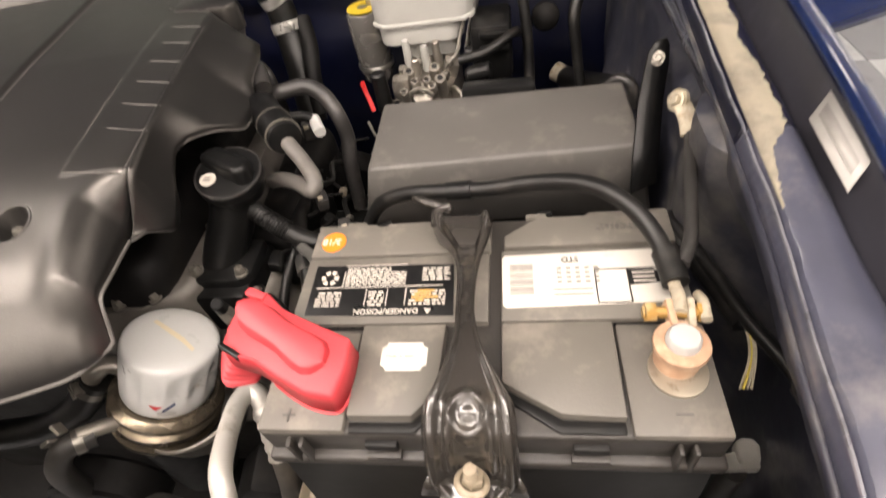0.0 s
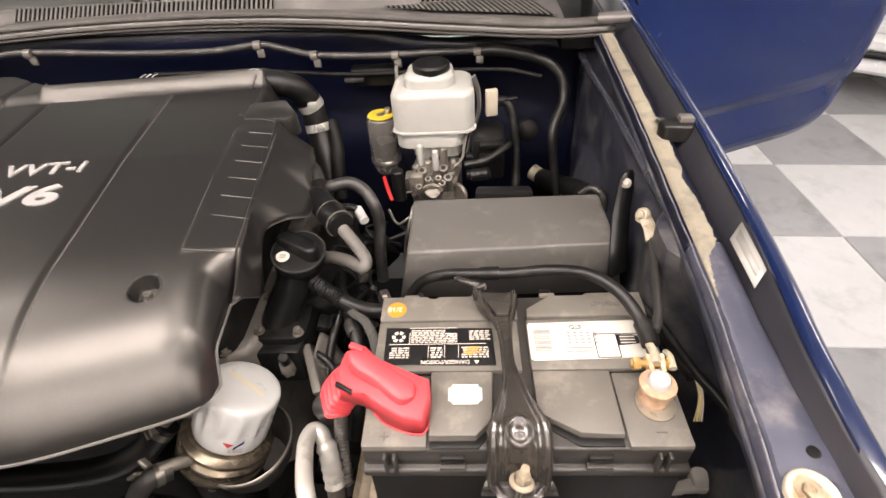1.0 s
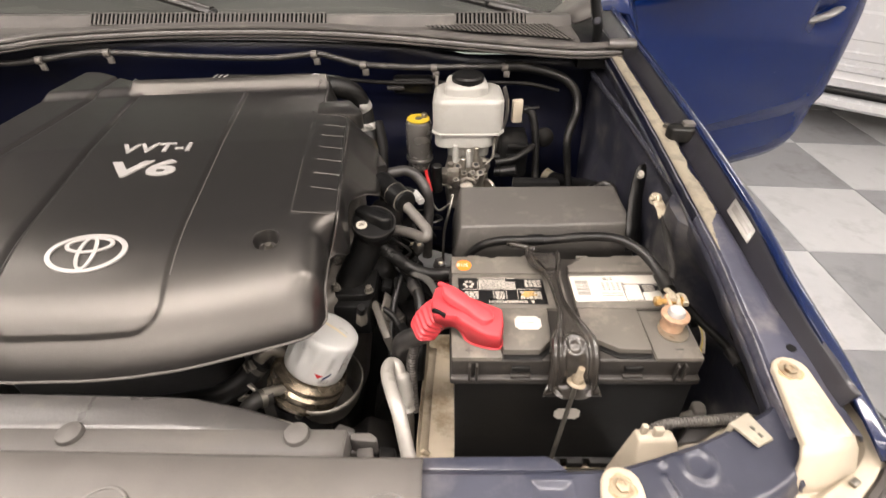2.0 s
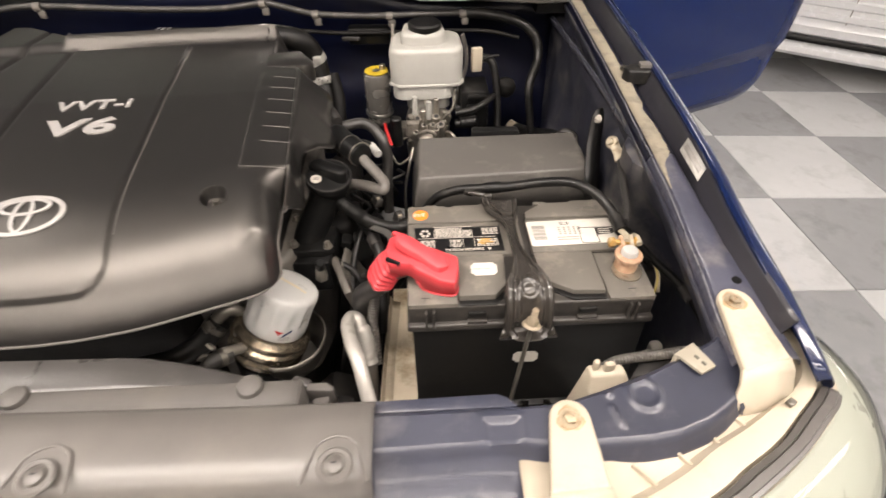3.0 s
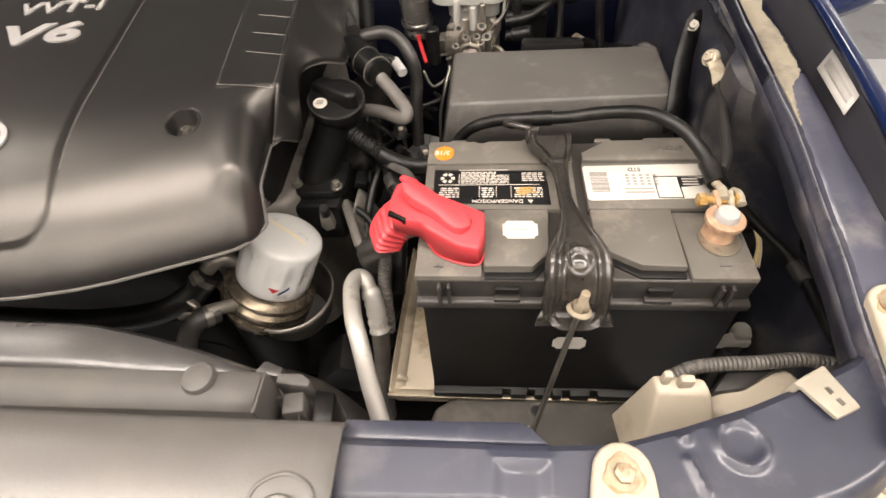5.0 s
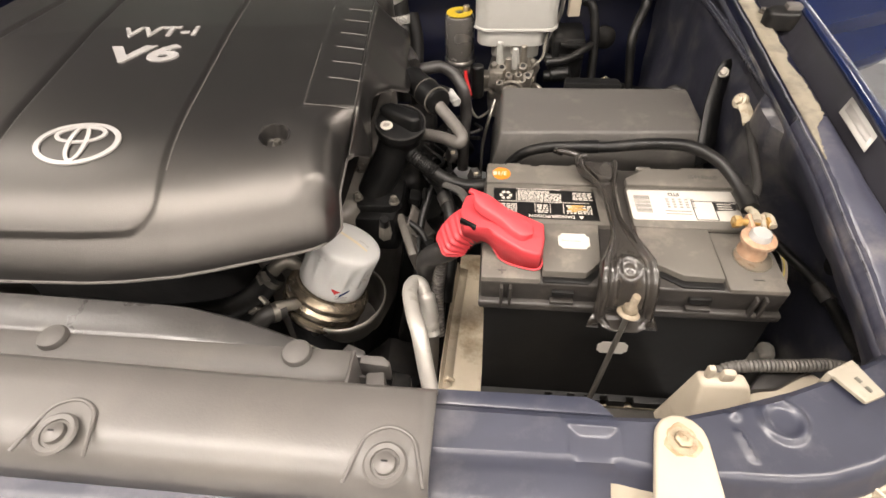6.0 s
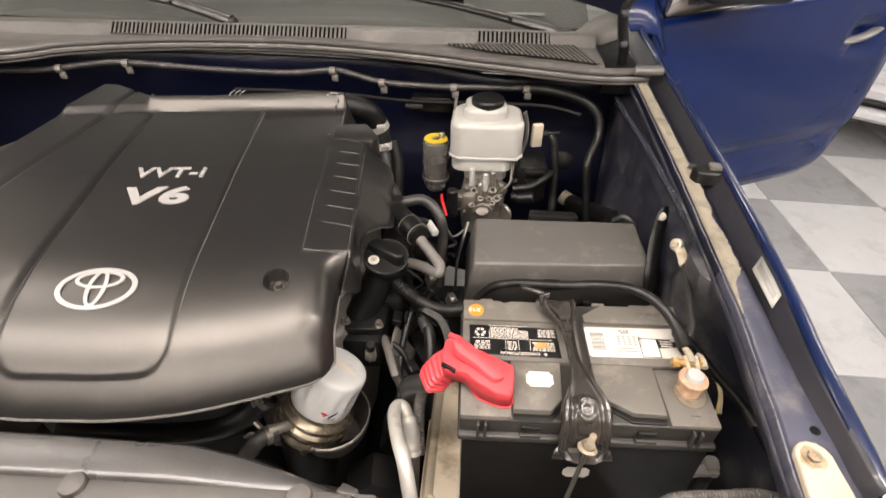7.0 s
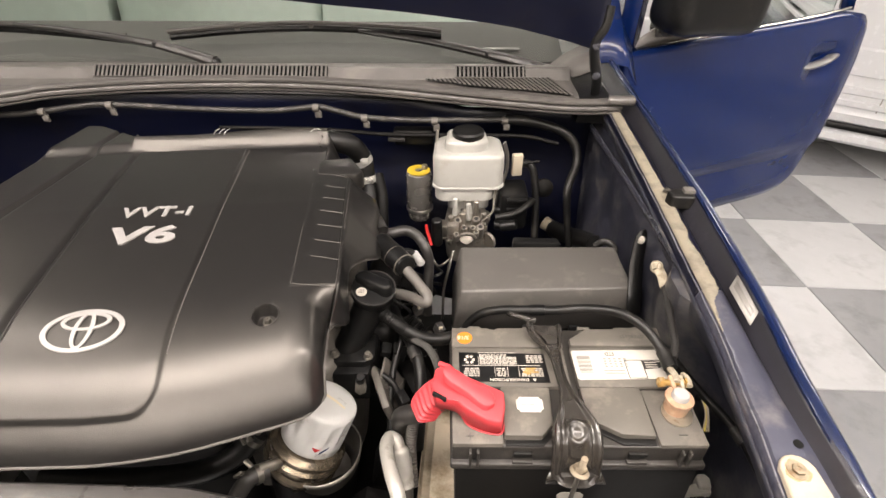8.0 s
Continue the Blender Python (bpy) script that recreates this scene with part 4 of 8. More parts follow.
        rows.append([(x, -0.126, z - 0.012), (x, -0.129, z - 0.002), (x, -0.133, z + 0.001), (x, -0.150, z + 0.003), (x, -0.175, z + 0.003), (x, -0.187, z), (x, -0.193, z - 0.004), (x, -0.198, z - 0.018), (x, -0.199, z - 0.04)])
    part("panel", sheet(rows), M["radcover"], t, thick=0.003)
    for cx in (-0.195, -0.402, -0.62):
        z = 1.016 + 0.01 * smooth01((-0.16 - cx) / 0.4)
        rim = [(cx - 0.024, -0.196), (cx - 0.019, -0.178), (cx - 0.014, -0.166), (cx, -0.160), (cx + 0.014, -0.166), (cx + 0.019, -0.178), (cx + 0.024, -0.196)]
        part("clip_surround", tube([(x, y, z - 0.0005) for x, y in rim], 0.0013, 8, 6), M["radcover"], t)
        clip = part("push_clip", revolve([(0, 0.001), (0.0125, 0.001), (0.0135, 0.003), (0.012, 0.0045), (0.009, 0.0042), (0.0085, 0.003), (0.007, 0.003), (0.0065, 0.006), (0.004, 0.0075), (0, 0.008)], (cx, -0.184, z - 0.001), (0, -0.05, 1)), M["radcover"], t, "grey push clip")
        part("slot", box((cx, -0.184, z + 0.0067), (0.004, 0.0012, 0.001), 0.0002), M["black"], clip)
    # the upper radiator strip behind it
    s = thing("radiator_tank", (-0.5, -0.105, 0.96), "grey-black plastic radiator tank top with round clips", "radiator", fit=ease(0.006, -0.007, -0.020))
    rows = []
    for x in np.linspace(-1.0, -0.240, 40):
        rows.append([(x, -0.088, 0.93), (x, -0.0885, 0.972), (x, -0.090, 0.978), (x, -0.094, 0.980), (x, -0.112, 0.980), (x, -0.118, 0.976), (x, -0.120, 0.966), (x, -0.124, 0.962), (x, -0.135, 0.962)])
    part("tank_top", sheet(rows), M["tank"], s, thick=0.003)
    part("tank_end", box((-0.2395, -0.104, 0.955), (0.003, 0.03, 0.046), 0.001), M["tank"], s)
    for cx in (-0.283, -0.49, -0.70):
        part("push_clip", revolve([(0, 0), (0.0118, 0), (0.012, 0.003), (0.0105, 0.0058), (0.0075, 0.0065), (0.006, 0.0072), (0, 0.0074)], (cx, -0.097, 0.979), (0, -0.02, 1)), M["tank"], s, "round grey push clip")
    part("end_bracket", prism([(-0.2385, -0.080), (-0.220, -0.080), (-0.213, -0.085), (-0.213, -0.090), (-0.2385, -0.088)], 0.935, 0.957, 0.0015), M["tank"], s)
    part("end_bracket", prism([(-0.232, -0.094), (-0.217, -0.092), (-0.214, -0.107), (-0.230, -0.110)], 0.915, 0.953, 0.002), M["tank"], s)
    part("end_bracket", prism([(-0.212, -0.086), (-0.196, -0.088), (-0.194, -0.112), (-0.210, -0.112)], 0.90, 0.945, 0.003), M["black"], s)
    part("cup", revolve([(0.0, -0.02), (0.014, -0.02), (0.018, 0.0), (0.0195, 0.001), (0.0195, -0.004)], (-0.236, -0.114, 0.948), (0, 0, 1), 28), M["tank"], s)
    part("pin", cyl((-0.253, -0.112, 0.94), (-0.253, -0.1135, 0.957), 0.004, 0.004, 14, 0.001), M["steel"], s, "small bright pin")
    # fan shroud: a low arched ring behind the radiator
    f = thing("fan_shroud", (-0.6, 0.0, 0.8), "black plastic fan shroud with a scuffed arched edge", "fan shroud", fit=ease(0.01, -0.008, -0.01))
    rows = []
    for x in np.linspace(-0.98, -0.230, 60):
        yf = lerp_table([(-0.98, -0.05), (-0.80, -0.037), (-0.59, -0.036), (-0.50, -0.038), (-0.41, -0.040), (-0.36, -0.046), (-0.32, -0.054), (-0.27, -0.066), (-0.23, -0.080)], x)
        z = 0.950 - 0.30 * max(0, (x + 0.43)) ** 1.3
        rows.append([(x, yf + 0.012, z - 0.10), (x, yf + 0.006, z - 0.03), (x, yf + 0.003, z - 0.008), (x, yf - 0.002, z - 0.001), (x, yf - 0.008, z), (x, min(yf - 0.012, -0.070), z - 0.002), (x, -0.086, z - 0.006)])
    part("ring", sheet(rows), M["shroud"], f, thick=0.003)
    part("lug", prism([(-0.262, -0.078), (-0.240, -0.082), (-0.240, -0.074), (-0.256, -0.068)], 0.925, 0.946, 0.002), M["shroud"], f, "small moulded lug")
    hs = thing("radiator_hose", (-0.25, -0.05, 0.85), "thick dusty brown-black radiator hose", "hose", fit=ease(-0.004, 0.014, -0.048))
    part("hose", tube([(-0.34, -0.02, 0.77), (-0.30, -0.032, 0.795), (-0.255, -0.050, 0.805), (-0.215, -0.073, 0.795), (-0.193, -0.092, 0.76), (-0.18, -0.10, 0.68)], 0.023, 18, 8), M["dusty"], hs)
    part("hose", tube([(-0.228, -0.095, 0.80), (-0.224, -0.098, 0.85), (-0.214, -0.10, 0.862), (-0.204, -0.10, 0.85), (-0.20, -0.10, 0.78)], 0.009, 12, 6), M["dusty"], hs, "thin looped hose")


# ---- bonnet, scuttle, screen and door ----
def bonnet():
    t = thing("bonnet", (-0.58, 0.8, 1.1), "open dark blue bonnet seen from underneath", "bonnet", fit=BACK)
    edge = [(-1.36, 0.82, 1.075), (-1.28, 0.82, 1.10), (-1.16, 0.82, 1.16), (-1.0, 0.82, 1.20), (-0.58, 0.825, 1.195), (-0.365, 0.825, 1.178), (-0.24, 0.825, 1.167), (-0.125, 0.825, 1.154), (-0.007, 0.825, 1.137), (0.06, 0.825, 1.122), (0.126, 0.825, 1.105), (0.19, 0.825, 1.085)]
    rows = []
    for p in curve_points(edge, 5):
        r = [tuple(p + Vector((0, 0.006, 0.008)))]
        for q in range(13):
            f = q / 12
            bow = 0.05 * math.sin(math.pi * f)
            top = Vector((p.x, 0.44 + 0.10 * ((p.x + 0.58) / 0.78) ** 2, 2.16))
            v = Vector((p.x, p.y, p.z)).lerp(top, f) + Vector((0, 0.8, 0.6)) * bow
            r.append(tuple(v))
        rows.append(r)
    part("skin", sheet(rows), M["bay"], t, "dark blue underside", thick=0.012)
    h = part("hinge", tube([(0.172, 0.73, 1.000), (0.168, 0.725, 1.040), (0.155, 0.72, 1.085), (0.150, 0.715, 1.120), (0.166, 0.72, 1.150), (0.172, 0.73, 1.185)], 0.013, 10, 6, flat=0.6), M["black"], t, "black bonnet hinge arm")
    part("bolt", hexbolt((0.150, 0.708, 1.115), (-0.3, -0.9, 0.2), 0.006, 0.006), M["beadpaint"], h)
    part("bolt", hexbolt((0.162, 0.714, 1.055), (-0.3, -0.9, 0.2), 0.006, 0.006), M["beadpaint"], h)


SEAL = [(-1.244, 0.575, 1.0270), (-1.005, 0.645, 1.0350), (-0.902, 0.670, 1.0440), (-0.732, 0.700, 1.0470), (-0.565, 0.710, 1.0477), (-0.402, 0.705, 1.0470), (-0.235, 0.675, 1.0460), (-0.067, 0.650, 1.0376), (0.102, 0.630, 1.0300), (0.198, 0.635, 1.0305)]


def scuttle():
    s = thing("scuttle_seal", (-0.5, 0.68, 1.05), "long grey-black ribbed rubber seal along the bulkhead", "rubber seal", fit=BACK)
    prof = [(-0.001, -0.0155), (-0.009, -0.0150), (-0.0130, -0.0120), (-0.0130, -0.0095), (-0.0040, -0.0085), (-0.0040, -0.0070), (-0.0125, -0.0060), (-0.0125, -0.0010), (-0.0110, 0.0010), (-0.0020, 0.0020), (-0.0020, 0.0040),
            (-0.0085, 0.0050), (-0.0080, 0.0090), (-0.0030, 0.0125), (0.005, 0.0132), (0.011, 0.0085), (0.013, -0.010)]
    rows = [[(p.x, p.y + a, p.z + b - 0.008) for a, b in prof] for p in curve_points(SEAL, 8)]
    part("strip", sheet(rows), M["vanseal"], s, thick=0.002)
    part("end_cap", tube([(0.17, 0.628, 1.034), (0.199, 0.622, 1.036), (0.214, 0.624, 1.036)], 0.012, 12, 4, flat=0.8), M["vanseal"], s)
    c = thing("scuttle_cover", (-0.5, 0.8, 1.04), "faded grey-black plastic scuttle cover with slotted air grilles", "scuttle cover", fit=BACK)
    line = curve_points(SEAL, 8)

    def seal_y(x):
        return lerp_table([(p.x, p.y) for p in line], x)

    def seal_z(x):
        return lerp_table([(p.x, p.z) for p in line], x)

    def cowl_z(x, y):
        """Height of the scuttle cover: it falls gently behind the seal."""
        f = smooth01((y - seal_y(x) - 0.012) / 0.035)
        return (seal_z(x) - 0.006) * (1 - f) + (1.031 + 0.018 * min(1.0, max(0.0, (y - 0.757) / 0.020)) - 0.24 * max(0.0, y - 0.79)) * f
    rows = []
    for x in np.linspace(-1.30, 0.122, 70):
        y0 = seal_y(x) + 0.010
        rows.append([(x, y, cowl_z(x, y)) for y in sorted([*np.linspace(y0, 0.90, 22), 0.757, 0.777, 0.79])])
    part("panel", sheet(rows), M["cowl"], c, thick=0.003)
    part("corner_well", box((0.160, 0.770, 0.995), (0.085, 0.26, 0.03), 0.004), M["black"], c, "dark well at the hinge corner")
    slat = {}

    def grille(x0, x1, front, back, step, skew):
        """A black sheet that paints the shaded opening, with a row of slats over it, between two lines."""
        def lean(x):
            return skew * (back(x) - front(x))
        n = int((x1 - x0) / step)
        xs = np.linspace(x0, x1, 40)
        bed = part("grille_shade_bed", sheet([[(x + lean(x) * f, front(x) + (back(x) - front(x)) * f, cowl_z(x, front(x)) * (1 - f) + cowl_z(x, back(x)) * f + 0.0052) for x in xs] for f in (0, 0.33, 0.67, 1)]), M["void"], c, "black sheet painting the shade between the slats", thick=-0.0004)
        for k in range(n + 1):
            x = x0 + step * k
            ya, yb = front(x) - 0.001, back(x) + 0.001
            a, b = Vector((x, ya, cowl_z(x, ya) + 0.0064)), Vector((x + lean(x), yb, cowl_z(x, yb) + 0.0064))
            key = (step, round((b - a).length, 3))
            if key not in slat:
                slat[key] = mesh_of(box((0, 0, 0), (0.0042, (b - a).length, 0.0016)), "slat", M["cowl"], 0)
            ob = new("slat", slat[key])
            ob.parent = bed
            d = (b - a).normalized()
            ob.matrix_basis = Matrix.Translation(fit_of(bed) @ ((a + b) / 2) - place_of(bed)) @ Euler((math.asin(d.z), 0, math.atan2(-d.x, d.y))).to_matrix().to_4x4()
        for line in (front, back) if skew == 0 else (back,):
            part("grille_edge", tube([(x + (lean(x) if line is back else 0), line(x), cowl_z(x, line(x)) + 0.0046) for x in xs[::3]], 0.0010, 6, 2), M["cowl"], bed)
    grille(-0.872, -0.384, lambda x: 0.758, lambda x: 0.777, 0.0088, 0.0)
    grille(-0.117, 0.028, lambda x: 0.758, lambda x: 0.777, 0.0088, 0.0)
    grille(-0.176, 0.111, lambda x: lerp_table([(-0.182, 0.739), (-0.126, 0.721), (-0.093, 0.706), (-0.037, 0.692), (0.111, 0.6586)], x), lambda x: 0.7445 + 0.04 * (x + 0.168), 0.0098, -0.35)

    def wiper(name_pts, blade, pivot):
        w = thing("wiper", pivot, "black windscreen wiper with a worn metal arm", "wiper", "windscreen wipers", fit=BACK)
        part("arm", tube(name_pts[:3], 0.015, 10, 6, flat=0.85, r_end=0.013), M["wiper"], w, "black wiper arm")
        part("arm_joint", box(name_pts[2], (0.020, 0.026, 0.014), 0.003, (0, 10, 20)), M["black"], w)
        part("arm_rod", tube(name_pts[2:], 0.0120, 10, 6, flat=0.85, r_end=0.007), M["wiper"], w)
        part("pivot_cap", cyl(Vector(pivot) - Vector((0, 0, 0.02)), Vector(pivot) + Vector((0, 0, 0.010)), 0.016, 0.013, 20, 0.004), M["black"], w)
        part("blade", tube(blade, 0.0105, 8, 6, flat=0.9), M["black"], w, "black rubber blade")
        up = [(x, y - 0.012, z + 0.014) for x, y, z in blade]
        part("blade_frame", tube(up, 0.0052, 8, 6), M["cowl"], w, "grey metal blade frame")
        for k in (1, 2, 3):
            p = Vector(curve_points(blade, 4)[k * (len(blade) - 1)])
            part("blade_claw", box(p + Vector((0, -0.006, 0.005)), (0.012, 0.008, 0.014), 0.002), M["cowl"], w)
    wiper([(0.082, 0.86, 1.022), (0.025, 0.88, 1.034), (-0.043, 0.90, 1.045), (-0.18, 0.93, 1.066), (-0.34, 0.95, 1.084)], [(-0.148, 0.95, 1.074), (-0.25, 0.955, 1.082), (-0.45, 0.96, 1.089), (-0.62, 0.955, 1.084), (-0.779, 0.95, 1.070)], (0.082, 0.86, 1.020))
    wiper([(-0.665, 0.885, 1.030), (-0.73, 0.90, 1.046), (-0.798, 0.91, 1.063), (-0.97, 0.935, 1.083), (-1.13, 0.945, 1.098)], [(-0.88, 0.955, 1.060), (-1.02, 0.96, 1.074), (-1.17, 0.965, 1.084), (-1.3, 0.96, 1.084)], (-0.665, 0.885, 1.028))
    g = thing("windscreen", (-0.58, 1.0, 1.1), "clear greenish windscreen glass", "windscreen", fit=BACK)
    rows = []
    for x in np.linspace(-1.36, 0.20, 24):
        u = (x + 0.58) / 0.78
        y0 = 0.905 - 0.02 * u * u + 0.05 * u ** 4
        rows.append([(x, y0 + f * 0.62 + 0.02 * math.sin(math.pi * f), 1.018 + f * 0.42) for f in np.linspace(0, 1, 8)])
    pane = part("glass_pane", sheet(rows), M["screen"], g)
    pane.visible_shadow = False
    part("edge_band", tube([(r[0][0], r[0][1] - 0.004, r[0][2] - 0.002) for r in rows], 0.007, 8, 2), M["rubber"], g, "black rubber edge")
    d = thing("dashboard", (-0.58, 1.1, 1.0), "grey vinyl dashboard top behind the windscreen", "dashboard", fit=BACK)
    part("top", sheet([[(x, 0.93, 0.985), (x, 1.0, 1.012), (x, 1.10, 1.045), (x, 1.16, 1.058), (x, 1.19, 0.95)] for x in np.linspace(-1.75, 0.15, 14)]), M["dash"], d, thick=0.01)
    part("plate", box((0.0, 1.02, 1.0245), (0.09, 0.012, 0.002), 0.0005, (12, 0, 0)), M["silver"], d, "small pale plate")
    k = thing("cab_shell", (-0.58, 1.6, 0.5), "dark blue cab body behind the bonnet", "cab", fit=BACK)
    # walls added behind the glass, coloured like its pale reflection
    part("rear_wall", box((-0.80, 2.05, 0.95), (1.95, 0.03, 1.0), 0.01), M["seat"], k, "cab rear wall, pale as the windscreen's reflection")
    part("side_wall", box((-1.345, 1.55, 0.95), (0.03, 1.0, 1.3), 0.01), M["trim"], k, "added cab side wall, pale as the windscreen's reflection")
    part("floor", box((-0.58, 1.5, 0.42), (1.5, 1.1, 0.03), 0.005), M["dark"], k)
    for cx in (-0.95, -0.22):
        st = part("seat", box((cx, 1.62, 0.42), (0.5, 0.5, 0.1), 0.02), M["dark"], k, "cloth seat, pale as the windscreen's reflection")
        part("backrest", box((cx, 1.75, 0.95), (0.732, 0.16, 0.78), 0.06, (-12, 0, 0), seg=4), M["seat"], st)
        part("cushion", box((cx, 1.5, 0.55), (0.62, 0.5, 0.16), 0.05, seg=4), M["seat"], st)
    # screen pillar and wing top by the hinge
    part("pillar", sheet([[(0.20 + dx, 0.86 + 0.62 * f, 1.035 + 0.44 * f + dz) for dx, dz in ((-0.03, -0.01), (0.0, 0.004), (0.03, 0.004), (0.07, -0.005), (0.10, -0.05))] for f in np.linspace(0, 1, 8)]), M["blue"], k, "dark blue windscreen pillar", thick=0.004)
    part("corner_trim", sheet([[(0.085, 0.855, 1.028), (0.11, 0.80, 1.034), (0.13, 0.765, 1.036)], [(0.125, 0.86, 1.060), (0.15, 0.80, 1.064), (0.165, 0.765, 1.05)], [(0.16, 0.87, 1.075), (0.18, 0.80, 1.080), (0.185, 0.77, 1.06)]]), M["cowl"], k, "grey plastic corner trim", thick=0.004)


def door():
    t = thing("door", (0.36, 1.02, 0.3), "open glossy dark blue front door with a pale handle", "door", fit=Matrix.Translation((0.36, 1.06, 0.49)) @ Matrix.Diagonal((0.945, 0.945, 0.844, 1)) @ Matrix.Translation((-0.36, -1.06, -0.298)))
    u = Vector((1, 0.41, 0)).normalized()
    n = Vector((0.41, -1, 0)).normalized()
    o = Vector((0.36, 1.06, 0))

    def P(s, z, d=0.0):
        v = o + u * s + n * d
        return (v.x, v.y, z)
    # outline heights at stations along the door
    st = [-0.09, 0.0, 0.15, 0.30, 0.45, 0.60, 0.70, 0.76, 0.81, 0.85, 0.87]
    zb = [0.40, 0.33, 0.30, 0.298, 0.298, 0.30, 0.302, 0.31, 0.33, 0.37, 0.45]
    zt = [0.98, 0.985, 0.995, 1.0, 1.005, 1.012, 1.02, 1.02, 1.01, 0.96, 0.85]
    rows = []
    for s in np.linspace(-0.09, 0.87, 52):
        b, top = float(np.interp(s, st, zb)), float(np.interp(s, st, zt))
        r = []
        for f in np.linspace(0, 1, 30):
            z = b + (top - b) * f
            crease = 0.014 * smooth01((z - 0.49 - 0.02 * s) / 0.015) + 0.012 * math.sin(math.pi * min(1, max(0, (z - 0.45) / 0.6)))
            dish = -0.030 * math.exp(-(((s - 0.700) / 0.06) ** 4) - ((z - 0.865) / 0.045) ** 4)
            edge = -0.012 * smooth01((s - 0.82) / 0.05) - 0.012 * smooth01((0.05 - f) / 0.05)
            r.append(P(s, z, crease + dish + edge))
        rows.append(r)
    part("skin", sheet(rows), M["blue"], t, "glossy dark blue door skin", thick=0.03)
    part("handle", tube([P(0.620, 0.850, 0.020), P(0.640, 0.853, 0.048), P(0.710, 0.866, 0.052), P(0.785, 0.880, 0.030)], 0.017, 12, 8, flat=0.7), M["handle"], t, "pale painted pull handle")
    part("window_trim", tube([P(0.0, 0.985, 0.03), P(0.3, 1.003, 0.035), P(0.6, 1.018, 0.032), P(0.77, 1.03, 0.02)], 0.006, 10, 8), M["chrome"], t, "bright window sill trim")
    part("window_frame", sheet([[P(s, z, 0.0), P(s + 0.03, z, 0.02), P(s + 0.05, z, 0.0)] for s, z in ((0.76, 1.02), (0.72, 1.2), (0.66, 1.42))]), M["blue"], t, thick=0.02)
    w = part("window", sheet([[P(s, z, 0.0) for z in (1.0, 1.2, 1.42)] for s in (0.02, 0.3, 0.72)]), M["screen"], t, "door glass", thick=0.004)
    w.visible_shadow = False
    part("reflector_tab", box(P(0.32, 0.53, 0.02), (0.012, 0.006, 0.010), 0.001), M["ink"], t)
    part("mirror_sail", sheet([[P(s, z0, 0.012), P(s, z0 + (z1 - z0) * 0.5, 0.018), P(s, z1, 0.012)] for s, z0, z1 in ((-0.045, 0.985, 1.0), (0.03, 0.99, 1.04), (0.10, 0.995, 1.06), (0.18, 1.0, 1.03))]), M["sail"], t, "grey-black plastic mirror base", thick=0.01)
    part("front_frame", sheet([[P(s, z, 0.0), P(s + 0.025, z, 0.016), P(s + 0.045, z, 0.004)] for s, z in ((-0.09, 0.975), (-0.085, 1.12), (-0.02, 1.35))]), M["blue"], t, "dark blue front window frame", thick=0.02)
    m = part("mirror", box((0.480, 0.985, 1.150), (0.275, 0.15, 0.22), 0.05, (0, 3, 17), seg=5), M["black"], t, "black plastic door mirror shell")
    part("mirror_foot", tube([P(0.02, 1.03, 0.01), P(0.06, 1.035, 0.03), (0.42, 1.01, 1.055), (0.49, 0.99, 1.08)], 0.035, 12, 6, flat=0.6), M["cowl"], m)


def parked_van():
    """White vehicle standing behind the truck's door; only its lower side shows."""
    t = thing("white_van", (2.62, 3.12, 0), "white van with ribbed lower doors and a running board", "van")
    u = Vector((0.86, -0.51, 0)).normalized()
    n = Vector((-0.51, -0.86, 0)).normalized()
    o = Vector((2.62, 3.12, 0))
    prof = [(-0.10, 0.24), (-0.02, 0.245), (0.0, 0.262), (0.004, 0.30), (0.010, 0.312), (0.004, 0.325), (0.004, 0.36), (0.016, 0.368), (0.018, 0.40), (0.006, 0.408), (0.004, 0.44), (0.016, 0.448), (0.017, 0.485), (0.004, 0.495), (0.0, 0.56), (0.012, 0.565), (0.014, 0.72), (0.0, 0.735), (0.004, 0.95), (0.0, 1.1), (-0.06, 1.5), (-0.12, 1.85), (-0.4, 1.95)]
    rows = [[tuple(o + u * s + n * d + Vector((0, 0, z))) for d, z in prof] for s in np.linspace(-1.6, 2.2, 20)]
    part("body_side", sheet(rows), M["carwhite"], t, "white painted body side", thick=0.02)
    rb = [(0.0, 0.20), (0.02, 0.215), (0.10, 0.215), (0.12, 0.205), (0.125, 0.17), (0.11, 0.15), (0.02, 0.15)]
    rows = [[tuple(o + u * s + n * (d + 0.01) + Vector((0, 0, z))) for d, z in rb] for s in np.linspace(-1.2, 1.8, 12)]
    part("running_board", sheet(rows, close=True), M["carwhite"], t, "white running board")
    part("sill", sheet([[tuple(o + u * s + n * d + Vector((0, 0, z))) for d, z in ((-0.05, 0.25), (-0.06, 0.20), (-0.3, 0.16))] for s in np.linspace(-1.6, 2.2, 6)]), M["black"], t, thick=0.02)
    for s in (-1.1, 1.7):
        c = o + u * s - n * 0.16
        part("wheel", cyl(c + Vector((0, 0, 0.33)) - n * 0.1, c + Vector((0, 0, 0.33)) + n * 0.1, 0.33, 0.33, 40, 0.03), M["rubber"], t, "black tyre")
    part("body_shell", box(o + u * 0.3 - n * 0.66 + Vector((0, 0, 1.08)), (3.7, 1.2, 1.62), 0.06, (0, 0, math.degrees(math.atan2(u.y, u.x))), seg=3), M["carwhite"], t, "white body behind the doors")
    part("door_gap", box(o + u * 0.1 + n * 0.006 + Vector((0, 0, 0.75)), (0.006, 0.016, 0.8), 0.001, (0, 0, math.degrees(math.atan2(u.y, u.x)))), M["inkgrey"], t)


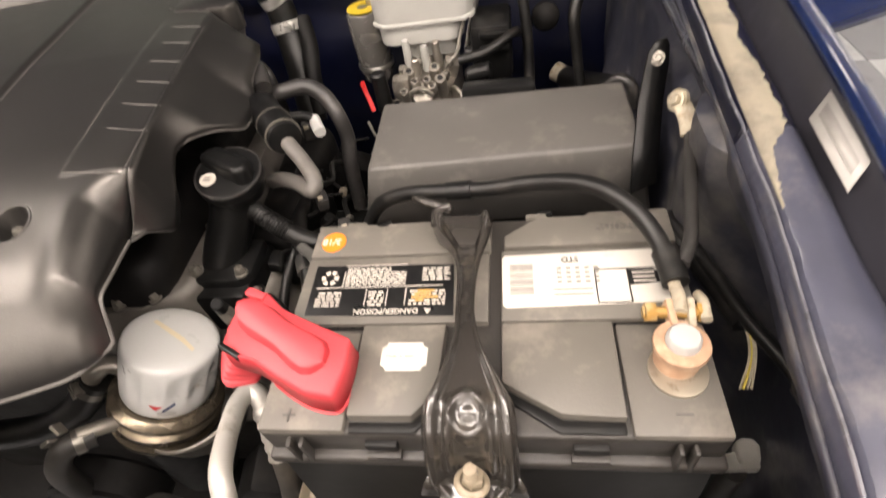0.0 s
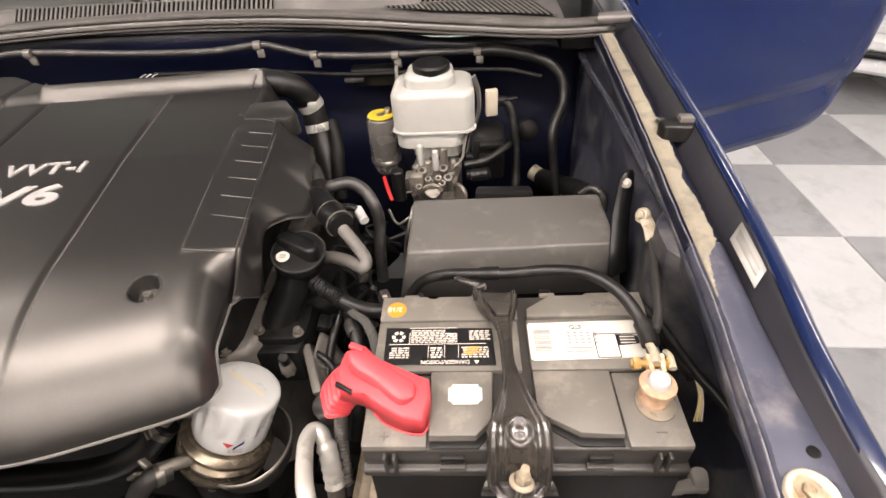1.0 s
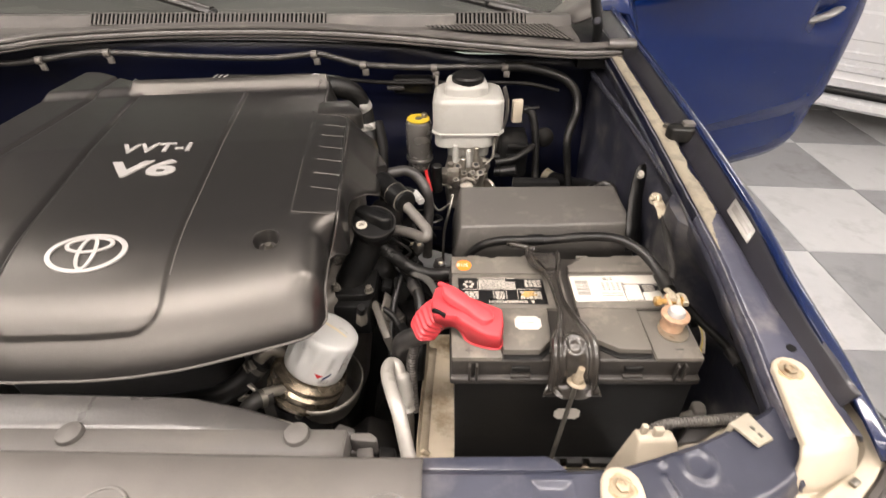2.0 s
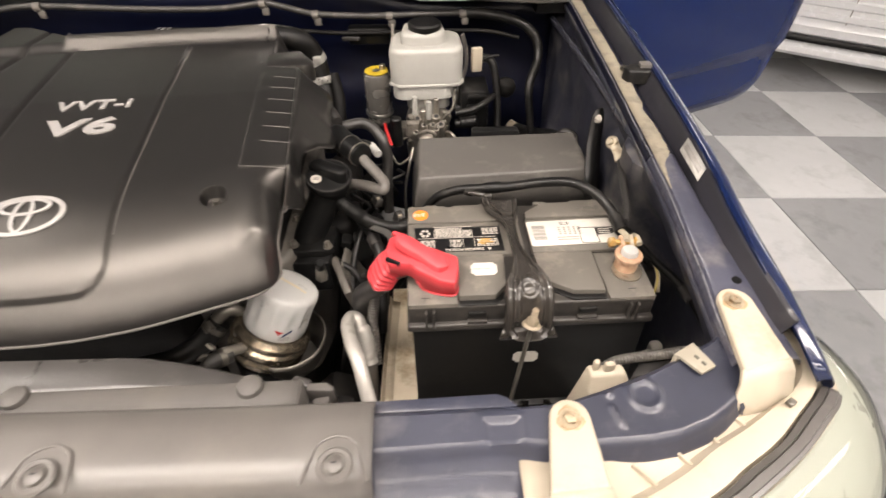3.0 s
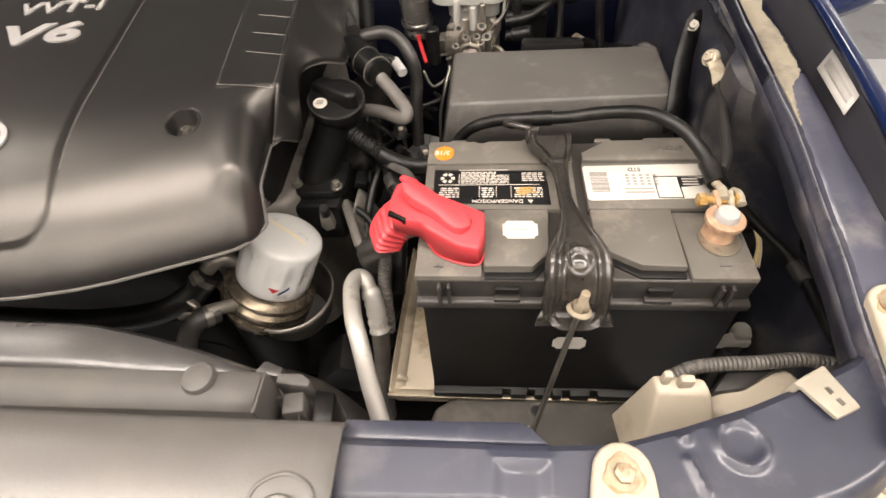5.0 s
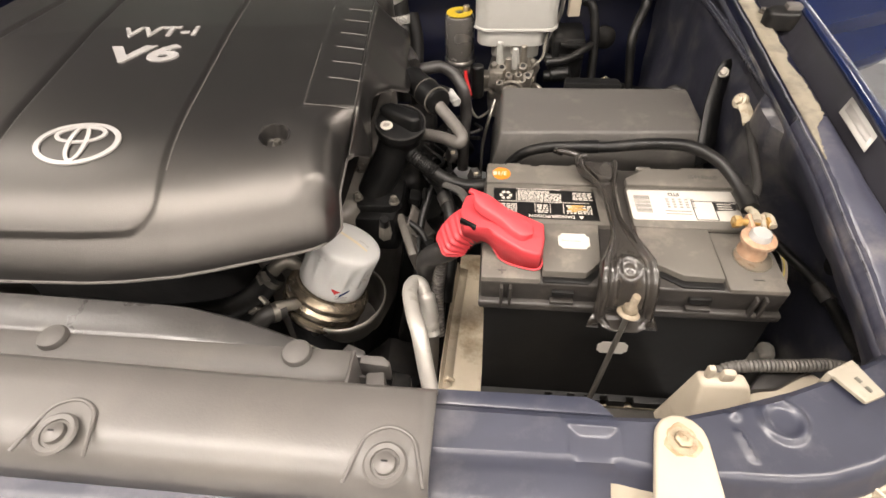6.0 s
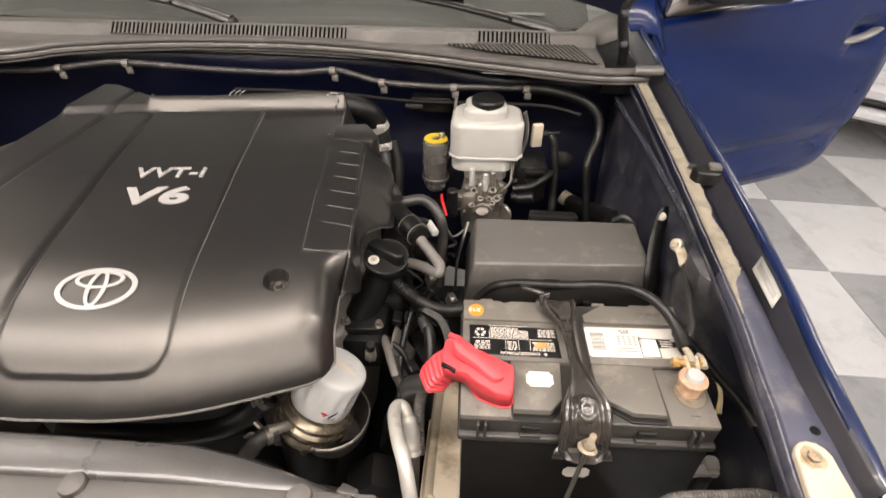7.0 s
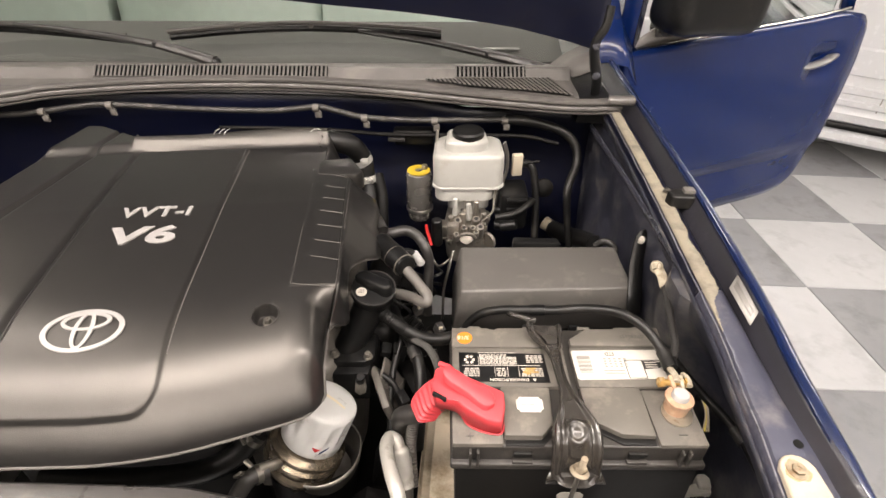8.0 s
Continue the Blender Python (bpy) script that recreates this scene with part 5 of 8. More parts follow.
# ---- engine cover ----
# the cover is drawn straight and stands turned a little in the bay
COVER = Matrix.Translation((-0.553, 0.10, 0)) @ pose(0, 0, 0, 0, 0, 5.2) @ Matrix.Translation((0.553, -0.10, 0))
COVER_FRONT = [(-0.90, 0.075), (-0.86, 0.045), (-0.80, 0.018), (-0.72, -0.004), (-0.66, -0.015), (-0.615, -0.021), (-0.53, -0.0257), (-0.49, -0.0245), (-0.4464, -0.020), (-0.4153, -0.0139), (-0.3794, -0.0045), (-0.34, 0.0060), (-0.3182, 0.0125), (-0.3013, 0.0209), (-0.2938, 0.0302), (-0.2895, 0.0424)]
RIM_Z = 0.932


def cover_left(y):
    """Line where the cover ends against the intake duct."""
    return lerp_table([(0.0, -0.95), (0.20, -0.905), (0.437, -0.843), (0.557, -0.814), (0.70, -0.773)], y)


def cover_back(x):
    return lerp_table([(-0.85, 0.66), (-0.76, 0.640), (-0.672, 0.578), (-0.655, 0.557), (-0.30, 0.553)], x)


def cover_top(x, y):
    z = 1.0085 + 0.054 * (min(y, 0.34) - 0.075) + 0.010 * (max(y, 0.34) - 0.34)
    z += 0.0195 * min(1.0, max(0.0, (y - 0.5325) / 0.0205)) * (0.45 + 0.55 * smooth01((x + 0.674) / 0.012))
    z -= 0.035 * smooth01((cover_left(y) - x) / 0.012)
    z -= 0.03 * max(0.0, -0.67 - x)
    z -= 0.004 * math.exp(-((x + 0.654) / 0.0035) ** 2) * smooth01((0.530 - y) / 0.012)
    z -= 0.005 * math.exp(-((x - cover_left(y) - 0.085) / 0.005) ** 2)
    return z


def field_raise(x, y):
    """Low plate of the slotted field by the side edge."""
    return 0.0008 * smooth01((y - 0.152) / 0.004) * smooth01((x + 0.3350 - 0.02 * (y - 0.156)) / 0.004) * smooth01((0.41 - y) / 0.02)


def rim_z(x, y):
    """Lower edge of the cover: it rises in an arch beside the oil filter."""
    return RIM_Z + 0.032 * smooth01((y - 0.038) / 0.028) * smooth01((x + 0.335) / 0.035)


def cover_base(x, y):
    yf = lerp_table(COVER_FRONT, x)
    w = min(1.0, max(0.0, (y - yf) / 0.190))
    fy = (1 - (1 - w) ** 2.65) ** 0.71
    side = min(1.0, max(0.0, (-0.2885 - x) / 0.028))
    gx = (1 - (1 - side) ** 2.3) ** 0.58
    gx = gx + (1 - gx) * smooth01((y - 0.125) / 0.03)
    left = min(1.0, max(0.0, (x + 0.90) / 0.05))
    gl = (1 - (1 - left) ** 2.5) ** 0.6
    z0 = rim_z(x, y)
    return z0 + (cover_top(x, y) - z0) * fy * gx * gl


def panel_raise(x, y):
    """The middle panel stands proud of the cover, with a rounded front corner."""
    q = y - lerp_table(COVER_FRONT, x)
    r = 0.030
    dx, dy = abs(x + 0.553) - (0.094 - r), (0.027 + r) - q
    d = math.hypot(max(dx, 0), max(dy, 0)) + min(max(dx, dy), 0.0) - r
    return 0.0042 * smooth01(-d / 0.0045) * smooth01((0.534 - y) / 0.012)


def cover_point(x, y):
    z = cover_base(x, y) + field_raise(x, y)
    d = math.hypot(x + 0.3577, y - 0.1116)
    z -= 0.016 * smooth01((0.0155 - d) / 0.003)
    return z + panel_raise(x, y)


def engine_cover():
    t = thing("engine_cover", (-0.58, 0.25, 0.95), "large matt black plastic engine cover with silver lettering", "engine cover", fit=COVER)
    xs = np.concatenate([np.linspace(-0.90, -0.662, 96), np.linspace(-0.658, -0.638, 12), np.linspace(-0.634, -0.475, 36), np.linspace(-0.471, -0.449, 14), np.linspace(-0.445, -0.376, 20), np.linspace(-0.373, -0.342, 18), np.linspace(-0.340, -0.325, 8), np.linspace(-0.3225, -0.2885, 18)])

    def edge_x(x, y):
        if x <= -0.33:
            return x
        return x + (x + 0.33) / 0.0415 * (0.013 * smooth01((y - 0.125) / 0.03) - 0.040 * smooth01((y - 0.405) / 0.03)) - 0.004 * smooth01((y - 0.41) / 0.03)
    rows = []
    for x in xs:
        x = float(x)
        yf = lerp_table(COVER_FRONT, x)
        ys = np.sort(np.concatenate([yf + 0.145 * np.linspace(0, 1, 46) ** 1.5, np.linspace(yf + 0.149, cover_back(x), 90), np.linspace(0.0941, 0.1301, 15), np.linspace(0.1505, 0.1585, 6)]))
        r = [(x, yf + 0.004, RIM_Z - 0.002)]
        for y in ys:
            y = float(y)
            up = panel_raise(x, y)
            e = 0.0015
            sx = (cover_base(x + e, y) - cover_base(x - e, y)) / (2 * e) if up else 0.0
            sy = (cover_base(x, y + e) - cover_base(x, y - e)) / (2 * e) if up else 0.0
            nrm = Vector((-sx, -sy, 1)).normalized() * up
            r.append((edge_x(x, y) + nrm.x, y + nrm.y, cover_point(x, y) - up + nrm.z))
        r.append((r[-1][0], r[-1][1] + 0.006, r[-1][2] - 0.03))
        rows.append(r)
    part("shell", sheet(rows), M["cover"], t, smooth=45, thick=0.003)
    rim = [(x, lerp_table(COVER_FRONT, x) - 0.001, RIM_Z) for x in np.linspace(-0.895, -0.2905, 40)] + [(-0.2885, y, rim_z(-0.2885, y)) for y in np.linspace(0.045, 0.12, 10)]
    part("rim", tube(rim, 0.0016, 6, 2), M["radcover"], t, "thin moulded rim")
    # side wall to the right, with the cut-out for the filler neck
    low = [(0.121, -0.2882, 0.963), (0.1335, -0.281, 0.960), (0.140, -0.273, 0.953), (0.147, -0.269, 0.946), (0.155, -0.268, 0.947), (0.170, -0.269, 0.955), (0.186, -0.2705, 0.970), (0.206, -0.268, 0.985), (0.221, -0.262, 0.987), (0.242, -0.245, 0.980), (0.265, -0.228, 0.962), (0.315, -0.224, 0.957), (0.33, -0.232, 0.975), (0.365, -0.228, 0.982), (0.40, -0.234, 0.982), (0.43, -0.26, 0.98), (0.55, -0.300, 0.97)]
    ys = np.concatenate([np.linspace(0.121, 0.16, 20), np.linspace(0.163, 0.55, 60)])
    rows = []
    for y in ys:
        xa, za = edge_x(-0.2885, y) - 0.0004, cover_point(-0.2885, y) + 0.0002
        xb, zb = lerp_table([(a, b) for a, b, c in low], y), min(za - 0.0005, lerp_table([(a, c) for a, b, c in low], y))
        rows.append([(xa + (xb - xa) * f ** 1.15, y, za + (zb - za) * f) for f in np.linspace(0, 1, 8)])
    part("side_wall", sheet(rows), M["cover"], t, thick=0.003)
    part("side_rim", tube([r[-1] for r in rows[::3]], 0.0016, 6, 3), M["radcover"], t, "thin moulded rim")
    part("corner_cap", prism([(-0.328, 0.425), (-0.262, 0.415), (-0.250, 0.43), (-0.275, 0.482), (-0.328, 0.476)], 0.995, 1.026, 0.006), M["cover"], t)

    def on(x, y, up):
        return (x, y, cover_point(x, max(y, 0.157) if x > -0.33 else y) + up)
    for k in range(6):
        y = 0.2090 + 0.0351 * k
        x0, x1 = -0.3125 + 0.0007 * k, -0.2715
        part("ridge", tube([on(x0, y, 0.0), on(x1, y - 0.0115, 0.0)], 0.0006, 6, 2), M["radcover"], t)
    for line in (((-0.3325, 0.158), (-0.3325, 0.25), (-0.331, 0.395)), ((-0.2766, 0.1475), (-0.2745, 0.22), (-0.272, 0.30), (-0.2705, 0.37)), ((-0.3325, 0.158), (-0.305, 0.1525), (-0.2766, 0.1475))):
        part("field_edge", tube([on(x, y, 0.0002) for x, y in line], 0.0004, 6, 4), M["radcover"], t)
    # paler tube along the panel edge: its highlight is painted by colour
    part("crease", tube([(-0.4582, float(y), cover_point(-0.460, float(y)) - 0.0004) for y in np.linspace(0.065, 0.526, 24)], 0.0007, 6, 2), M["radcover"], t, "thin pale line painting the highlight on the moulded edge")
    part("crease", tube([(-0.6478, float(y), cover_point(-0.646, float(y)) - 0.0004) for y in np.linspace(0.065, 0.526, 24)], 0.0007, 6, 2), M["cover"], t)
    part("cover_bolt", hexbolt((-0.3565, 0.1108, cover_point(-0.339, 0.112) - 0.0135), (0, 0, 1), 0.0046, 0.008), M["darksteel"], t, "dark steel fixing bolt in its well")
    # black disc paints the shade at the bottom of the well
    part("well_shade", revolve([(0, 0), (0.0135, 0), (0.0135, 0.0004), (0, 0.0004)], (-0.3577, 0.1116, cover_point(-0.339, 0.112) - 0.0152)), M["labelblack"], t, "black disc painting the shade in the bolt well")
    ring = [(-0.3577 + 0.0160 * math.cos(a), 0.1116 + 0.0160 * math.sin(a), cover_point(-0.339, 0.1116 + 0.0160 * math.sin(a))) for a in np.linspace(0, 2 * math.pi, 25)]
    part("well_rim", tube(ring, 0.0012, 6, 1), M["cover"], t)
    # badge: three plain silver ovals
    def oval(cx, cy, rx, ry, wx, wy):
        rows = []
        for a in np.linspace(0, 2 * math.pi, 49):
            c, s = math.cos(a), math.sin(a)
            r = []
            for k, up in ((1.0, 0.0), (0.98, 0.0016), (0.0, 0.0016), (-0.02, 0.0)):
                x, y = cx + (rx - wx * (1 - k)) * c, cy + (ry - wy * (1 - k)) * s
                r.append((x, y, cover_point(x, y) + 0.0006 + up))
            rows.append(r)
        return rows
    bx, by = -0.5570, 0.0965
    b = sheet(oval(bx, by, 0.0458, 0.0282, 0.0062, 0.0043))
    b = sheet(oval(bx, by + 0.0112, 0.0282, 0.0124, 0.005, 0.0034), b)
    b = sheet(oval(bx, by, 0.0115, 0.0248, 0.0049, 0.0034), b)
    part("badge", b, M["silver"], t, "silver oval badge")
    tilt = math.degrees(math.atan(0.054))
    part("lettering", words("VVT-i", (-0.5990, 0.3115, cover_top(-0.56, 0.3115) + 0.0050), 0.0240, shear=0.02, deep=0.0008, bold=0.0009, rx=tilt, wide=1.17, gap=1.12), M["silver"], t, "raised silver letters")
    part("lettering", words("V6", (-0.5975, 0.2490, cover_top(-0.56, 0.2490) + 0.0050), 0.0375, shear=0.06, deep=0.0008, bold=0.0017, rx=tilt, wide=1.60, gap=1.03), M["silver"], t, "raised silver letters")
    # duct at the far side of the cover
    d = thing("intake_duct", (-0.95, 0.4, 0.95), "black plastic air intake duct beside the engine cover", "air duct", fit=ease(-0.02, 0.01, 0.02))
    part("duct", prism([(-1.06, 0.12), (-0.905, 0.12), (-0.745, 0.56), (-0.80, 0.58)], 0.90, 0.988, 0.02, seg=4), M["duct"], d)
    part("seam", tube([(-0.912, 0.16, 0.990), (-0.84, 0.36, 0.990), (-0.765, 0.555, 0.989)], 0.003, 8, 6), M["black"], d, "dark joint along the duct")
    for k in range(5):
        part("clip", box((-0.915 + 0.030 * k, 0.2 + 0.075 * k, 0.989), (0.010, 0.022, 0.006), 0.002, (0, 0, -21)), M["black"], d)


def engine():
    t = thing("engine", (-0.58, 0.3, 0.4), "grimy cast engine under the black cover", "engine")
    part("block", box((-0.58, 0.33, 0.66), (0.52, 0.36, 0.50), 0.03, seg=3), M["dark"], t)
    part("front_case", prism([(-0.40, 0.138), (-0.345, 0.145), (-0.305, 0.165), (-0.285, 0.24), (-0.30, 0.5), (-0.46, 0.5), (-0.46, 0.138)], 0.60, 0.865, 0.012), M["block"], t, "oily cast timing case")
    for x, y, z in ((-0.335, 0.158, 0.866), (-0.303, 0.19, 0.866), (-0.37, 0.150, 0.866), (-0.31, 0.25, 0.866)):
        part("case_bolt", hexbolt((x, y, z), (0, 0, 1), 0.0050, 0.009), M["clamp"], t)
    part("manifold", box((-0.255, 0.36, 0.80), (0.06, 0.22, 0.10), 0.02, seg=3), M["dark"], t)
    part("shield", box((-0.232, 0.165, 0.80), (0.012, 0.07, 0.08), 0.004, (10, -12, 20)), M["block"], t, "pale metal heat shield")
    part("front_cover", prism([(-0.80, 0.11), (-0.46, 0.11), (-0.44, 0.15), (-0.80, 0.15)], 0.50, 0.90, 0.01), M["dark"], t, "oily front face with gap shade in its colour")
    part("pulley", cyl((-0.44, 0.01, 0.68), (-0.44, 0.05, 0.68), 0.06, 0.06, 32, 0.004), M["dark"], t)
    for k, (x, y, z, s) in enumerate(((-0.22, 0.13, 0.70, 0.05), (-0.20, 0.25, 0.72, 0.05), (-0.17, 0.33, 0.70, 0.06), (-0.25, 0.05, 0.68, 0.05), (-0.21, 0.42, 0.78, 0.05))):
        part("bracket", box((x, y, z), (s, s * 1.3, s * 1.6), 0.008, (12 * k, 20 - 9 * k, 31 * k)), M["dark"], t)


# ---- battery and what belongs to it ----
def battery():
    t = thing("battery", (0, 0.08, 0.762), "black car battery with paper labels and corroded terminals", "car battery", fit=ease(0, 0, 0, 1, (0, 0.164, 0), sy=1.04))
    # case with taper and a notched foot
    rows = [[(-0.1335 - g, fy, z), (0.1335 + g, fy, z), (0.1335 + g, 0.163 + g, z), (-0.1335 - g, 0.163 + g, z)] for z, g, fy in ((0.764, -0.003, -0.0145), (0.80, -0.003, -0.0115), (0.905, -0.002, -0.003), (0.913, -0.001, -0.003))]
    b = sheet(rows, close=True)
    case = part("case", b, M["case"], t, "plain black case", smooth=20)
    poly = [(-0.131, 0.0), (-0.131, -0.0215)]
    for cx in (-0.055, -0.030, -0.012, 0.006, 0.034):
        poly += [(cx - 0.004, -0.0215), (cx - 0.004, -0.0155), (cx + 0.004, -0.0155), (cx + 0.004, -0.0215)]
    poly += [(0.131, -0.0215), (0.131, 0.0)]
    part("foot", prism(poly, 0.763, 0.775, 0.0015), M["case"], case, "notched foot ledge")
    # lid: flange and body with side shade in their colour, and raised caps
    part("flange", box((0, 0.0815, 0.9165), (0.2745, 0.175, 0.010), 0.003, seg=3), M["lidwall_shaded"], t)
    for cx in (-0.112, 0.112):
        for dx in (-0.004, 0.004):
            part("flange_rib", box((cx + dx, -0.0035, 0.930), (0.003, 0.006, 0.026), 0.001), M["lidwall_shaded"], t)
    part("lid", box((0, 0.0825, 0.9325), (0.2715, 0.165, 0.026), 0.003, seg=3), M["lidwall_shaded"], t)
    corner = [(-0.1355, 0.0005), (-0.081, 0.0005), (-0.081, 0.0655), (-0.128, 0.0695), (-0.1355, 0.0695)]
    part("terminal_pad", prism(corner, 0.940, 0.9500, 0.002), M["batt"], t)
    pad = [(0.084, 0.0005), (0.1355, 0.0005), (0.1355, 0.0695), (0.083, 0.0695)]
    part("terminal_pad", prism(pad, 0.940, 0.9490, 0.002), M["batt"], t)
    left_front = [(-0.0795, 0.008), (-0.040, 0.008), (-0.026, 0.022), (-0.023, 0.069), (-0.0795, 0.069)]
    part("vent_cap", prism(left_front, 0.940, 0.9535, 0.0018), M["batt"], t)
    left_back = [(-0.1345, 0.0715), (0.004, 0.0715), (0.004, 0.129), (-0.1345, 0.129)]
    part("label_panel", prism(left_back, 0.940, 0.9505, 0.0015), M["batt"], t)
    part("back_strip", prism([(-0.1345, 0.1305), (0.005, 0.1305), (0.005, 0.1625), (-0.076, 0.1625), (-0.078, 0.160), (-0.085, 0.160), (-0.087, 0.1625), (-0.1345, 0.1625)], 0.940, 0.9510, 0.0015), M["batt"], t)
    right = [(0.0125, 0.029), (0.046, 0.0105), (0.0815, 0.0085), (0.0815, 0.0695), (0.0125, 0.0695)]
    part("vent_cap", prism(right, 0.940, 0.9530, 0.0018), M["batt"], t)
    part("label_panel", prism([(0.0125, 0.0715), (0.1335, 0.0715), (0.1335, 0.1300), (0.0125, 0.1300)], 0.940, 0.9510, 0.0015), M["batt"], t)
    part("back_strip", prism([(0.0145, 0.1325), (0.1335, 0.1325), (0.1335, 0.1635), (0.077, 0.1635), (0.0755, 0.1605), (0.040, 0.1605), (0.0145, 0.143)], 0.940, 0.9520, 0.0015), M["batt"], t)
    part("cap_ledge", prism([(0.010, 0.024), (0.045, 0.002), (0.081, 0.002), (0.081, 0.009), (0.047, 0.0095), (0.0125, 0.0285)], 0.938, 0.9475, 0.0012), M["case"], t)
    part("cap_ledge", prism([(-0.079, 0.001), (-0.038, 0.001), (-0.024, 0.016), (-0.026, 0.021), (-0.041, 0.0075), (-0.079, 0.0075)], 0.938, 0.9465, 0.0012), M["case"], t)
    for cx in (-0.060, 0.062):
        part("pry_slot", box((cx, -0.001, 0.934), (0.020, 0.005, 0.007), 0.001), M["case"], t)
        part("pry_slot", box((cx, -0.003, 0.9245), (0.022, 0.006, 0.004), 0.001), M["lidwall_shaded"], t)
    for x0, x1, y in ((-0.079, -0.024, 0.0705), (0.0125, 0.082, 0.0705), (-0.134, -0.08, 0.0705), (0.083, 0.134, 0.0705)):
        part("seam", box(((x0 + x1) / 2, y, 0.9462), (x1 - x0, 0.0012, 0.0020)), M["case"], t)
    for k in range(4):
        part("rear_tab", box((-0.105 + 0.072 * k, 0.1655, 0.9440), (0.016, 0.005, 0.008), 0.0012), M["batt"], t)
    # polarity marks
    b = box((-0.1165, 0.0095, 0.9503), (0.008, 0.0012, 0.0008))
    part("plus_mark", box((-0.1165, 0.0095, 0.9503), (0.0012, 0.008, 0.0008), bm=b), M["fuse"], t)
    part("minus_mark", box((0.112, 0.0125, 0.9493), (0.009, 0.0012, 0.0008)), M["fuse"], t)
    part("moulded_code", words("GTC85627", (0.112, 0.150, 0.9523), 0.005, rz=180, deep=0.0002), M["fuse"], t)
    # black warning label with light print
    lab = part("warning_label", prism([(-0.1255, 0.0785), (-0.0195, 0.0765), (-0.0215, 0.1195), (-0.1265, 0.1215)], 0.9502, 0.9510, 0.0002), M["labelblack"], t, "black warning label with white print")
    rnd = random.Random(4)
    b = bmesh.new()
    def bar(x0, x1, y, h):
        box(((x0 + x1) / 2, y, 0.9512), (x1 - x0, h, 0.0003), bm=b)
    for k in range(8):
        y = 0.1035 + 0.0020 * k
        x = -0.101
        end = -0.056 - (0.012 if k > 5 else 0)
        while x < end:
            w = rnd.uniform(0.002, 0.008)
            bar(x, min(x + w, end), y, 0.0011)
            x += w + 0.0011
    for x0, x1, n in ((-0.121, -0.102, 4), (-0.082, -0.070, 4), (-0.052, -0.026, 4)):
        for k in range(n + 1):
            x = x0 + rnd.uniform(0, 0.002)
            while x < x1:
                w = rnd.uniform(0.002, 0.006)
                bar(x, min(x + w, x1), 0.0862 + 0.0026 * k, 0.0015)
                x += w + 0.0012
    for k in range(5):
        x = -0.044
        while x < -0.025:
            w = rnd.uniform(0.002, 0.005)
            bar(x, x + w, 0.1065 + 0.0024 * k, 0.0012)
            x += w + 0.0012
    for x0, x1, y in ((-0.122, -0.028, 0.1012), (-0.103, -0.056, 0.1215 - 0.001)):
        bar(x0, x1, y, 0.0006)
    for x in (-0.1025, -0.0545, -0.0835, -0.068):
        box((x, 0.0925 if x > -0.1 else 0.108, 0.9512), (0.0006, 0.014, 0.0003), bm=b)
    part("print", b, M["ink"], lab, smooth=0)
    part("print", words("DANGER/POISON", (-0.044, 0.0826, 0.9511), 0.0042, rz=180, bold=0.0001, deep=0.0001), M["ink"], lab)
    tri = [(-0.0375 + 0.0028 * math.cos(a), 0.0806 + 0.0028 * math.sin(a)) for a in (radians(-90), radians(30), radians(150))]
    part("print", prism(tri, 0.9511, 0.9514), M["ink"], lab)
    rec = bmesh.new()
    for a in (90, 210, 330):
        for da in (-28, 28):
            p = [(-0.1135 + r * math.cos(radians(a + d)), 0.110 + r * math.sin(radians(a + d))) for r, d in ((0.0035, da - 22), (0.0035, da + 22), (0.0068, da + 17), (0.0068, da - 17))]
            prism(p, 0.9511, 0.9514, bm=rec)
    part("print", rec, M["ink"], lab)
    b = bmesh.new()
    for x0, x1, y in ((-0.050, -0.031, 0.0915), (-0.048, -0.036, 0.0942), (-0.046, -0.034, 0.0968), (-0.047, -0.041, 0.0890)):
        box(((x0 + x1) / 2, y, 0.9514), (x1 - x0, 0.0017, 0.0003), bm=b)
    part("stained_print", b, M["rust"], lab, "brown stained print", smooth=0)
    # white stock label
    wl = part("stock_label", prism([(0.0135, 0.0835), (0.016, 0.081), (0.120, 0.0835), (0.1205, 0.098), (0.112, 0.104), (0.121, 0.110), (0.119, 0.1265), (0.015, 0.1245), (0.013, 0.122)], 0.9508, 0.9515, 0.0001), M["paper"], t, "torn white paper stock label")
    b = bmesh.new()
    for k in range(13):
        h = (0.0006, 0.0011, 0.0018)[k % 3 if k % 4 else 1]
        box((0.0265, 0.0915 + 0.0020 * k, 0.9517), (0.016, h, 0.0003), bm=b)
    for k in range(5):
        for q in range(4):
            box((0.052 + 0.0062 * k, 0.1005 + 0.0038 * q, 0.9517), (0.0032, 0.0020, 0.0003), bm=b)
    for k in range(2):
        box((0.060, 0.0905 + 0.004 * k, 0.9517), (0.026, 0.0014, 0.0003), bm=b)
    part("print", b, M["inkgrey"], wl, smooth=0)
    part("print", words("STD", (0.066, 0.1215, 0.9516), 0.0048, rz=180, bold=0.0001, deep=0.0001), M["labelblack"], wl)
    fr = bmesh.new()
    for c, s in (((0.0755, 0.0965), (0.0009, 0.026)), ((0.0975, 0.110), (0.044, 0.0009)), ((0.086, 0.0835), (0.021, 0.0009)), ((0.0965, 0.0965), (0.0009, 0.026))):
        box((*c, 0.9517), (*s, 0.0003), bm=fr)
    part("print", fr, M["labelblack"], wl, smooth=0)
    part("print", prism([(0.0970, 0.0965), (0.1165, 0.0985), (0.1185, 0.1065), (0.1120, 0.1090), (0.0970, 0.1090)], 0.9515, 0.9518), M["labelblack"], wl)
    b = bmesh.new()
    for k in range(3):
        box((0.1065, 0.0995 + 0.0034 * k, 0.952), (0.014, 0.0013, 0.0003), bm=b)
